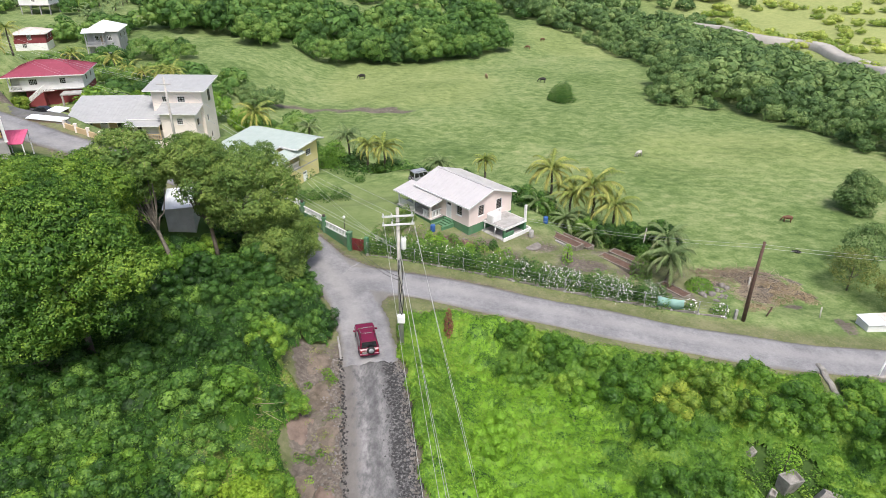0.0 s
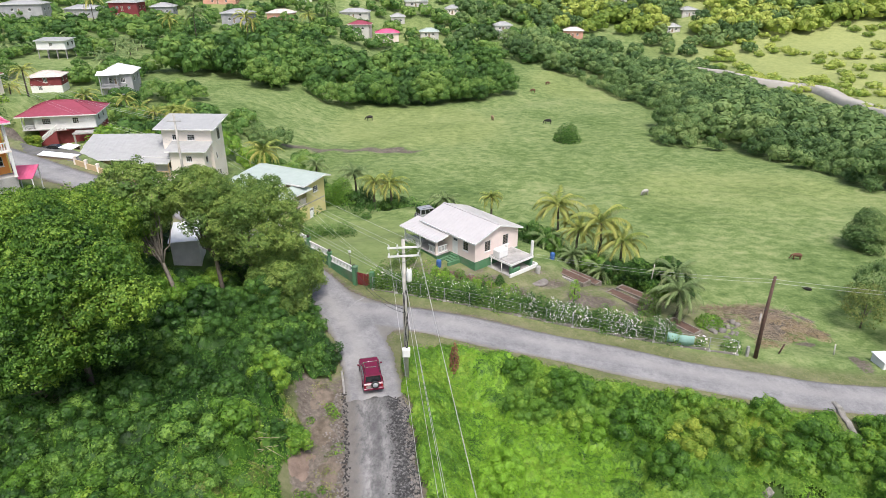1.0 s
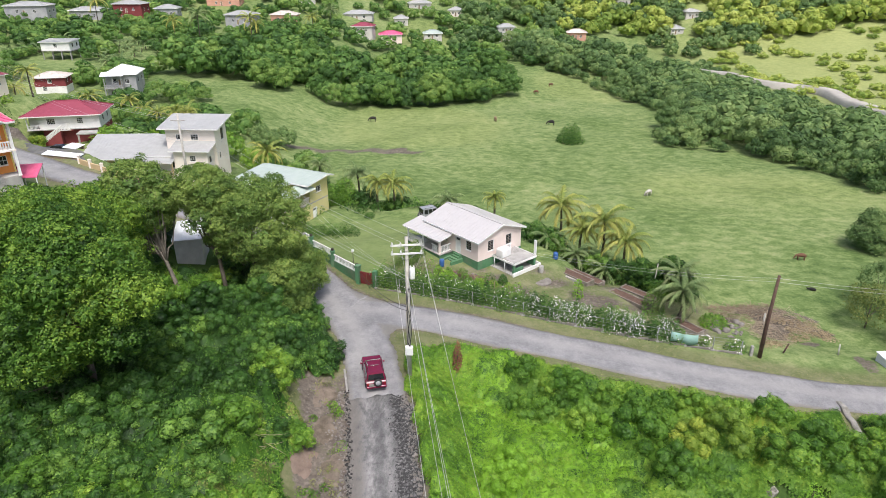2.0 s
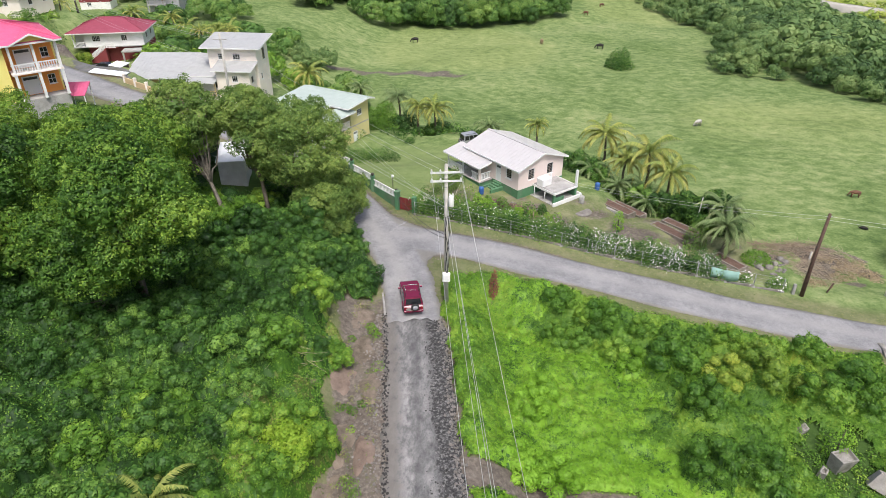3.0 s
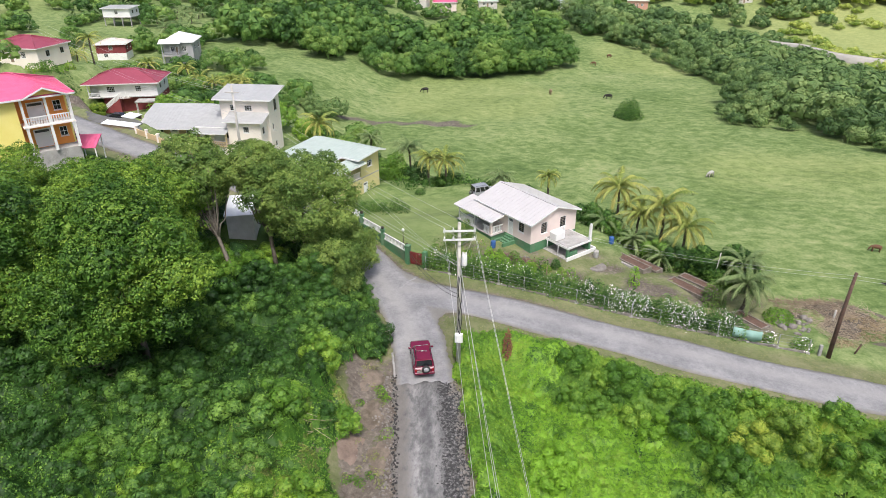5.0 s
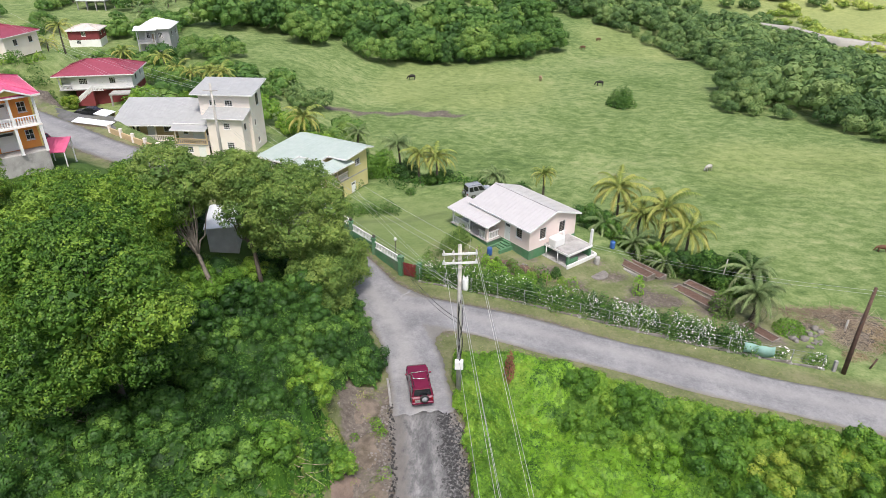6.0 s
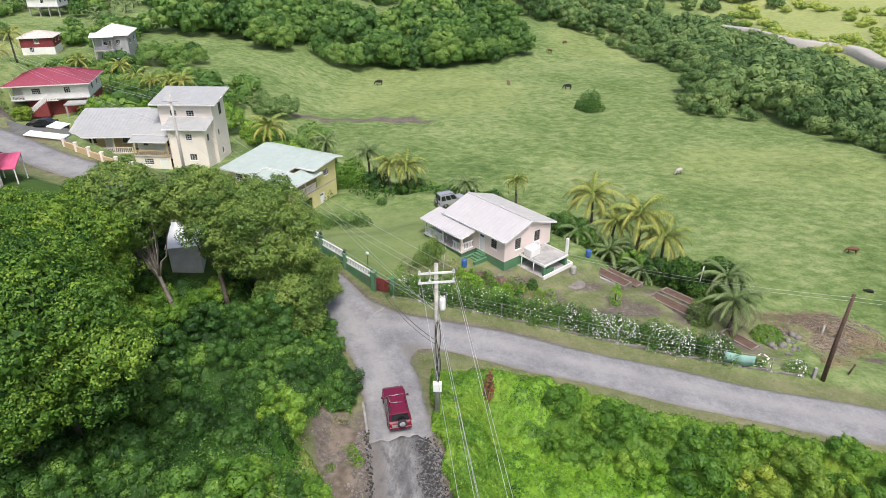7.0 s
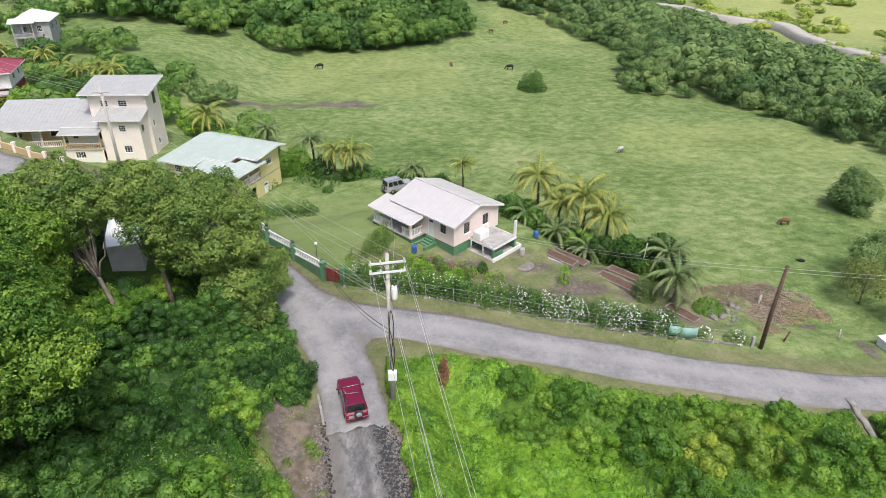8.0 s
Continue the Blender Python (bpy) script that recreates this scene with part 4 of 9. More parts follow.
def wall(house, p0, p1, z0, z1, mat, openings=(), peak=None, thick=0.18, name="wall", label=""):
    """A wall with real openings (s0, z0, s1, z1, from p0 and the wall's foot). peak: (s, height) of a gable on top."""
    m, L = along(p0, p1, z0)
    H = z1 - z0
    xs = sorted({0.0, L, *[o[0] for o in openings], *[o[2] for o in openings]})
    bm = bmesh.new()
    for a, b in zip(xs[:-1], xs[1:]):
        cuts = sorted((o[1], o[3]) for o in openings if o[0] < (a + b) / 2 < o[2])
        z = 0.0
        for c0, c1 in cuts + [(H, H)]:
            if c0 - z > 1e-4:
                box(bm, a, 0, z, b, thick, c0)
            z = c1
    if peak:
        s, h = peak
        f = [bm.verts.new((x, y, zz)) for y in (0, thick) for x, zz in ((0, H), (L, H), (s, H + h))]
        bm.faces.new((f[0], f[1], f[2])); bm.faces.new((f[5], f[4], f[3]))
        bm.faces.new((f[1], f[4], f[5], f[2])); bm.faces.new((f[0], f[2], f[5], f[3]))
    ob = part(name, bm, mat, house, label)
    ob.matrix_basis = m
    return ob, m, L


def window(house, m, o, style="louvre", frame=None, fw=0.06):
    """A window in opening o of a wall whose frame of reference is m."""
    frame = frame or WHITE
    w, h = o[2] - o[0], o[3] - o[1]
    win = part("window", boxes((0, 0.04, 0, w, 0.12, fw), (0, 0.04, h - fw, w, 0.12, h), (0, 0.04, fw, fw, 0.12, h - fw), (w - fw, 0.04, fw, w, 0.12, h - fw)), frame, house)
    win.matrix_basis = m @ pose(o[0], 0, o[1])
    part("pane", boxes((fw, 0.085, fw, w - fw, 0.10, h - fw)), GLASS, win)
    if style == "louvre":
        k = max(3, int(h / 0.22))
        part("louvres", boxes((w / 2 - 0.02, 0.03, fw, w / 2 + 0.02, 0.08, h - fw), *[(fw, 0.03, fw + (h - 2 * fw) * i / k, w - fw, 0.07, fw + (h - 2 * fw) * i / k + 0.03) for i in range(1, k)]), LOUVRE, win, "grey-brown slatted louvres")
    elif style == "grille":
        k, j = max(2, int(w / 0.3)), max(2, int(h / 0.3))
        part("grille", boxes(*[(w * i / k - 0.015, 0.02, fw, w * i / k + 0.015, 0.05, h - fw) for i in range(1, k)], *[(fw, 0.015, h * i / j - 0.015, w - fw, 0.045, h * i / j + 0.015) for i in range(1, j)]), frame, win, "painted burglar bars")
    else:
        part("mullion", boxes((w / 2 - 0.02, 0.05, fw, w / 2 + 0.02, 0.084, h - fw), (fw, 0.05, h / 2 - 0.02, w / 2 - 0.02, 0.084, h / 2 + 0.02), (w / 2 + 0.02, 0.05, h / 2 - 0.02, w - fw, 0.084, h / 2 + 0.02)), frame, win)
    part("sill", boxes((-0.06, -0.06, -0.07, w + 0.06, 0.035, -0.004)), frame, win)
    return win


def door(house, m, o, mat, lights=False):
    w, h = o[2] - o[0], o[3] - o[1]
    d = part("door", boxes((0.05, 0.06, 0.01, w - 0.05, 0.11, h - 0.05)), mat, house)
    d.matrix_basis = m @ pose(o[0], 0, o[1])
    part("door_frame", boxes((0, -0.02, 0, 0.05, 0.13, h), (w - 0.05, -0.02, 0, w, 0.13, h), (0.05, -0.02, h - 0.05, w - 0.05, 0.13, h)), WHITE, d)
    part("handle", boxes((w - 0.16, 0.02, 1.0, w - 0.11, 0.06, 1.04)), STEEL, d)
    part("panelling", boxes((0.18, 0.045, 0.2, w - 0.18, 0.06, 0.85), (0.18, 0.045, 1.05, w - 0.18, 0.06, h - 0.5)), mat, d)
    if lights:
        part("fanlight", boxes((0.15, 0.045, h - 0.42, w - 0.15, 0.062, h - 0.15)), GLASS, d)
    return d


def roof_sheet(house, a, b, c, d, mat, thick=0.07, rib=0.55, name="roof", label=""):
    """A sheet roof over the corners eave a, b, ridge c (over b), d (over a), with raised ribs up the slope."""
    a, b, c, d = (Vector(v) for v in (a, b, c, d))
    n = ((b - a).cross(d - a)).normalized()
    if n.z < 0:
        n = -n
    bm = bmesh.new()

    def slab(p, q, r, s, lo, hi):
        vs = [bm.verts.new(v + n * k) for k in (lo, hi) for v in (p, q, r, s)]
        for f in ((3, 2, 1, 0), (4, 5, 6, 7), (0, 1, 5, 4), (1, 2, 6, 5), (2, 3, 7, 6), (3, 0, 4, 7)):
            bm.faces.new([vs[i] for i in f])
    slab(a, b, c, d, -thick, 0)
    L = (b - a).length
    k = max(1, int(L / rib))
    bmesh.ops.recalc_face_normals(bm, faces=bm.faces[:])
    ob = part(name, bm, mat, house, label)
    bm = bmesh.new()
    for i in range(k + 1):
        t0, t1 = (i / k) * (1 - 0.045 / L), (i / k) * (1 - 0.045 / L) + 0.045 / L
        slab(a.lerp(b, t0), a.lerp(b, t1), d.lerp(c, t1), d.lerp(c, t0), 0.0, 0.022)
    bmesh.ops.recalc_face_normals(bm, faces=bm.faces[:])
    tagged(part("ribs", bm, mat, ob), kind="stuff")
    return ob


def fascia(house, pts, mat=None, h=0.18, t=0.04):
    """A board along the roof's rim."""
    bm = bmesh.new()
    for p, q in zip(pts[:-1], pts[1:]):
        p, q = Vector(p), Vector(q)
        d = (q - p)
        s = Vector((d.y, -d.x, 0)).normalized() * t
        vs = [bm.verts.new(v) for v in (p, q, q + s, p + s, p - Vector((0, 0, h)), q - Vector((0, 0, h)), q + s - Vector((0, 0, h)), p + s - Vector((0, 0, h)))]
        for f in ((0, 1, 2, 3), (7, 6, 5, 4), (0, 4, 5, 1), (1, 5, 6, 2), (2, 6, 7, 3), (3, 7, 4, 0)):
            bm.faces.new([vs[i] for i in f])
    bmesh.ops.recalc_face_normals(bm, faces=bm.faces[:])
    return part("fascia", bm, mat or WHITE, house)


def gable_roof(house, x0, y0, x1, y1, z, rise, mat, axis="y", over=0.45):
    """Two sheets over the rectangle, ridge along the axis."""
    x0, y0, x1, y1 = x0 - over, y0 - over, x1 + over, y1 + over
    if axis == "y":
        xm = (x0 + x1) / 2
        roof_sheet(house, (x0, y1, z), (x0, y0, z), (xm, y0, z + rise), (xm, y1, z + rise), mat)
        roof_sheet(house, (x1, y0, z), (x1, y1, z), (xm, y1, z + rise), (xm, y0, z + rise), mat)
        fascia(house, [(x0, y1, z), (x0, y0, z), (xm, y0, z + rise), (x1, y0, z), (x1, y1, z)])
        part("ridge_cap", boxes((xm - 0.14, y0, z + rise - 0.02, xm + 0.14, y1, z + rise + 0.05)), mat, house)
    else:
        ym = (y0 + y1) / 2
        roof_sheet(house, (x0, y0, z), (x1, y0, z), (x1, ym, z + rise), (x0, ym, z + rise), mat)
        roof_sheet(house, (x1, y1, z), (x0, y1, z), (x0, ym, z + rise), (x1, ym, z + rise), mat)
        fascia(house, [(x0, ym, z + rise), (x0, y0, z), (x1, y0, z), (x1, ym, z + rise), (x1, y1, z)])
        part("ridge_cap", boxes((x0, ym - 0.14, z + rise - 0.02, x1, ym + 0.14, z + rise + 0.05)), mat, house)


def hip_roof(house, x0, y0, x1, y1, z, rise, mat, over=0.5, inset=None):
    x0, y0, x1, y1 = x0 - over, y0 - over, x1 + over, y1 + over
    ym = (y0 + y1) / 2
    k = inset or min((y1 - y0) / 2, (x1 - x0) / 2 - 0.1)
    A, B = (x0 + k, ym, z + rise), (x1 - k, ym, z + rise)
    roof_sheet(house, (x0, y0, z), (x1, y0, z), B, A, mat)
    roof_sheet(house, (x1, y1, z), (x0, y1, z), A, B, mat)
    e = 0.02
    roof_sheet(house, (x1, y0, z), (x1, y1, z), (B[0], ym + e, B[2]), (B[0], ym - e, B[2]), mat)
    roof_sheet(house, (x0, y1, z), (x0, y0, z), (A[0], ym - e, A[2]), (A[0], ym + e, A[2]), mat)
    for p, q in (((x0, y0, z), A), ((x1, y0, z), B), ((x1, y1, z), B), ((x0, y1, z), A), (A, B)):
        tube("ridge_cap", [Vector(p) + Vector((0, 0, 0.03)), Vector(q) + Vector((0, 0, 0.05))], 0.09, mat, house, 6)
    fascia(house, [(x0, y0, z), (x1, y0, z), (x1, y1, z), (x0, y1, z), (x0, y0, z)])


def balustrade(house, p0, p1, z, h=0.95, mat=None, gap=0.22, w=0.09, name="railing", posts=True):
    mat = mat or WHITE
    m, L = along(p0, p1, z)
    rail = part(name, boxes((0, -0.06, h - 0.1, L, 0.06, h)), mat, house)
    part("bottom_rail", boxes((0, -0.05, 0.0, L, 0.05, 0.1)), mat, rail)
    rail.matrix_basis = m
    k = max(2, int(L / gap))
    one = part("baluster", boxes((-w / 2, -w / 2, 0.1, w / 2, w / 2, h - 0.1)), mat, rail)
    one.location.x = L / k
    for i in range(2, k):
        b = part("baluster", one.data, mat, rail)
        b.location.x = L * i / k
    return rail


def column(house, x, y, z0, z1, mat=None, r=0.09, name="post"):
    mat = mat or WHITE
    return part(name, boxes((x - r, y - r, z0, x + r, y + r, z1), (x - r - 0.03, y - r - 0.03, z0, x + r + 0.03, y + r + 0.03, z0 + 0.08), (x - r - 0.03, y - r - 0.03, z1 - 0.08, x + r + 0.03, y + r + 0.03, z1)), mat, house)


def steps(house, x0, x1, y0, z_top, n, mat, run=0.28, rise=0.18, way="-y", name="stairs"):
    for i in range(n):
        z0, z1 = z_top - rise * (n + 1), z_top - rise * (i + 1)
        if way == "-y":
            ob = part("step", boxes((x0, y0 - run * (i + 1), z0, x1, y0 - run * i, z1)), mat, house)
        else:
            ob = part("step", boxes((y0 - run * (i + 1), x0, z0, y0 - run * i, x1, z1)), mat, house)
    return ob


def win_row(s, w, h, z):
    return (s - w / 2, z, s + w / 2, z + h)


# ---- white bungalow behind the flowering hedge ----
def white_house():
    H = thing("house", pose(3.0, 68.3, -2.05, 0, 0, 41.5), "pale pink bungalow with green plinth and white sheet roof", "house")
    X, Y, P, E = 7.2, 9.2, 1.15, 3.72
    part("plinth", boxes((-0.03, -0.03, -0.4, X + 0.03, Y + 0.03, P)), GREEN_WALL, H, "green painted plinth")
    front = [win_row(7.55, 0.95, 1.25, 0.95), (5.3, 0.02, 6.2, 2.1), win_row(3.2, 1.1, 1.2, 0.9), win_row(1.2, 1.0, 1.2, 0.9)]
    _, m, _ = wall(H, (0, Y), (0, 0), P, E, PINK_WALL, front)
    for o in (front[0], front[2], front[3]):
        window(H, m, o)
    door(H, m, front[1], WHITE, lights=True)
    gab = [win_row(2.05, 1.0, 1.35, 0.85), win_row(5.05, 1.0, 1.35, 0.85)]
    _, m, _ = wall(H, (0.18, 0), (X - 0.18, 0), P, E, PINK_WALL, [(a - 0.18, b, c - 0.18, d) for a, b, c, d in gab], peak=(X / 2 - 0.18, 1.2))
    for a, b, c, d in gab:
        window(H, m, (a - 0.18, b, c - 0.18, d))
    wall(H, (X, 0), (X, Y), P, E, PINK_WALL)
    wall(H, (X - 0.18, Y), (0.18, Y), P, E, PINK_WALL, peak=(X / 2 - 0.18, 1.2))
    gable_roof(H, 0, 0, X, Y, E + 0.02, 1.32, WHITE_ROOF, over=0.42)
    # the porch: lower lean-to roof, floor, balustrade and posts
    roof_sheet(H, (-2.35, 11.2, 3.05), (-2.35, 4.2, 3.05), (0.6, 4.2, 3.62), (0.6, 11.2, 3.62), WHITE_ROOF, label="lean-to porch roof")
    fascia(H, [(0.5, 11.2, 3.6), (-2.35, 11.2, 3.05), (-2.35, 4.2, 3.05), (-0.45, 4.2, 3.4)], h=0.14)
    part("porch_floor", boxes((-2.0, 4.5, -0.3, -0.03, 10.9, 1.05)), GREEN_WALL, H, "green porch base")
    part("porch_slab", boxes((-2.1, 4.4, 1.05, -0.03, 11.0, 1.14)), CONCRETE, H)
    for y in (4.75, 7.8, 10.75):
        column(H, -1.85, y, 1.14, 3.0, WHITE if y > 5 else PINK_WALL, 0.07 if y > 5 else 0.13)
    balustrade(H, (-1.85, 10.65), (-1.85, 7.9), 1.14, 0.9)
    balustrade(H, (-1.85, 6.2), (-1.85, 4.95), 1.14, 0.9)
    balustrade(H, (-1.75, 4.75), (-0.1, 4.75), 1.14, 0.9)
    steps(H, 2.75, 3.95, -0.03, P + 0.14, 6, GREEN_WALL, way="-x", run=0.3)
    part("step_wall", boxes((-1.9, 2.5, -0.3, -0.03, 2.74, 0.75), (-1.9, 3.96, -0.3, -0.03, 4.2, 0.75)), GREEN_WALL, H)
    # raised terrace on the gable side
    part("terrace_slab", boxes((2.36, -3.54, 1.22, 6.09, -0.05, 1.425)), CONCRETE, H, "pale grey terrace slab")
    part("slab_edge", boxes((2.3, -3.6, 1.2, 6.15, -3.545, 1.45), (6.095, -3.545, 1.2, 6.15, -0.05, 1.45), (2.3, -3.545, 1.2, 2.355, -0.05, 1.45)), WHITE, H)
    for x, y in ((2.5, -3.4), (5.95, -3.4)):
        column(H, x, y, 0.0, 1.22, GREEN_WALL, 0.13)
    part("terrace_wall", boxes((5.85, -3.25, 0, 6.0, -0.2, 0.85)), GREEN_WALL, H)
    part("terrace_wall", boxes((2.65, -3.5, 0, 4.0, -3.35, 0.7)), GREEN_WALL, H)
    part("terrace_floor", boxes((2.0, -3.8, -0.3, 6.5, -0.04, 0.12)), CONCRETE, H, "pale concrete floor slab")
    part("kerb_wall", boxes((1.9, -3.95, -0.3, 6.6, -3.8, 0.42), (6.5, -3.8, -0.3, 6.65, -2.2, 0.42)), WHITE, H)
    part("corner_pillar", boxes((5.88, -3.55, 1.42, 6.12, -3.31, 3.35)), WHITE, H)
    part("corner_pillar", boxes((4.1, -1.1, 1.42, 4.3, -0.9, 2.6)), WHITE, H)
    for x, y in ((2.2, -0.5), (2.2, -2.2)):
        tube("downpipe", [(x, y, 0.1), (x, y, 1.25)], 0.05, WHITE, H, 6)
    return H


white_house()
tank = thing("water_tank", pose(3.0, 68.3, -2.05, 0, 0, 41.5) @ pose(3.1, -1.1, 1.42), "white plastic water tank standing on the terrace", "tank")
part("body", boxes((-0.75, -0.55, 0.02, 0.75, 0.55, 1.0), bevel=0.09), WHITE, tank)
part("lid", boxes((-0.62, -0.42, 1.0, 0.62, 0.42, 1.07), bevel=0.03), WHITE, tank)


# ---- yellow two-storey house ----
def yellow_house():
    H = thing("house", pose(-32.56, 88.85, -4.0, 0, 0, -26.4), "dull yellow two-storey house with pale green sheet roof", "house")
    X, Y, F, E = 11.0, 9.0, 2.85, 5.7
    lowf = [win_row(2.0, 1.2, 1.0, 1.2), (6.2, 0.02, 8.8, 2.3)]
    _, m, _ = wall(H, (0, 0), (X, 0), 0, F, YELLOW_WALL, lowf)
    window(H, m, lowf[0], "grille")
    rs = [(0.9, 0.02, 3.4, 2.3), (5.0, 0.02, 5.95, 2.1)]
    _, m, _ = wall(H, (X, 0.18), (X, Y), 0, F, YELLOW_WALL, rs)
    door(H, m, rs[1], WHITE, lights=True)
    wall(H, (X - 0.18, Y), (0.18, Y), 0, F, YELLOW_WALL)
    wall(H, (0, Y), (0, 0.18), 0, F, YELLOW_WALL)
    part("upper_floor", boxes((-0.02, -0.02, F, X + 0.02, Y + 0.02, F + 0.16)), CONCRETE, H)
    z = F + 0.16
    o = [win_row(2.0, 1.2, 1.0, 1.2)]
    _, m, _ = wall(H, (0, 0), (4.2, 0), z, E, YELLOW_WALL, o)
    window(H, m, o[0], "grille")
    o = [(0.8, 0.02, 1.75, 2.1), win_row(2.9, 1.2, 1.1, 0.9)]
    _, m, _ = wall(H, (4.2, 2.2), (8.2, 2.2), z, E, OCHRE_WALL, o)
    door(H, m, o[0], DARK)
    window(H, m, o[1], "grille")
    wall(H, (4.2, 0.18), (4.2, 2.2), z, E, YELLOW_WALL)
    o = [(0.7, 0.02, 1.6, 2.1)]
    _, m, _ = wall(H, (8.2, 2.38), (8.2, 4.8), z, E, OCHRE_WALL, o)
    door(H, m, o[0], DARK)
    wall(H, (8.38, 4.8), (X, 4.8), z, E, YELLOW_WALL)
    o = [win_row(1.9, 1.1, 0.9, 1.2)]
    _, m, _ = wall(H, (X, 4.98), (X, Y), z, E, YELLOW_WALL, o)
    window(H, m, o[0], "grille")
    wall(H, (X - 0.18, Y), (0.18, Y), z, E, YELLOW_WALL)
    wall(H, (0, Y), (0, 0.18), z, E, YELLOW_WALL)
    # low-pitched main roof with a notch over the balcony, and the lower balcony roof
    R, zr, ym = E + 0.05, 0.75, 8.4

    def up(y):
        return R + zr * (y + 0.6) / (ym + 0.6)
    for x0, x1, y0 in ((-0.6, 4.9, -0.6), (4.9, 8.6, 1.9), (8.6, X + 0.7, 3.6)):
        roof_sheet(H, (x0, y0, up(y0)), (x1, y0, up(y0)), (x1, ym, R + zr), (x0, ym, R + zr), PALE_GREEN_ROOF)
        fascia(H, [(x0, y0, up(y0)), (x1, y0, up(y0))], h=0.22)
    fascia(H, [(4.9, -0.6, R), (4.9, 1.9, up(1.9))], h=0.22)
    fascia(H, [(8.6, 1.9, up(1.9)), (8.6, 3.6, up(3.6))], h=0.22)
    roof_sheet(H, (X + 0.7, Y + 0.9, R + 0.35), (-0.6, Y + 0.9, R + 0.35), (-0.6, ym, R + zr), (X + 0.7, ym, R + zr), PALE_GREEN_ROOF)
    roof_sheet(H, (3.6, -0.75, R - 0.42), (X + 0.8, -0.75, R - 0.42), (X - 1.6, 2.3, R + 0.02), (3.6, 2.3, R + 0.02), PALE_GREEN_ROOF, label="lower balcony roof")
    roof_sheet(H, (X + 0.8, -0.75, R - 0.42), (X + 0.8, 5.2, R - 0.42), (X - 1.6, 5.2, R + 0.02), (X - 1.6, 2.3, R + 0.02), PALE_GREEN_ROOF, label="lower balcony roof")
    fascia(H, [(-0.6, Y + 0.9, R + 0.35), (-0.6, ym, R + zr), (-0.6, -0.6, R)])
    fascia(H, [(3.6, -0.75, R - 0.42), (X + 0.8, -0.75, R - 0.42), (X + 0.8, 5.2, R - 0.42)])
    fascia(H, [(X + 0.7, 3.6, up(3.6)), (X + 0.7, ym, R + zr), (X + 0.7, Y + 0.9, R + 0.35)])
    wall(H, (X, 4.98), (X, Y), E, E + 0.34, YELLOW_WALL, peak=(3.4, 0.28))
    wall(H, (0, Y), (0, 0.18), E, E + 0.02, YELLOW_WALL, peak=(0.8, 0.68))
    for x, y in ((4.4, 0.12), (7.3, 0.12), (X - 0.12, 0.12), (X - 0.12, 2.5)):
        column(H, x, y, z, R - 0.45, OCHRE_WALL, 0.08)
    balustrade(H, (4.4, 0.1), (X - 0.2, 0.1), z, 0.95, CREAM_WALL)
    balustrade(H, (X - 0.1, 0.25), (X - 0.1, 4.75), z, 0.95, CREAM_WALL)
    part("apron", boxes((X + 0.02, 0.2, -0.25, X + 3.4, 8.2, 0.06)), CONCRETE, H, "grey concrete apron")
    return H


yellow_house()


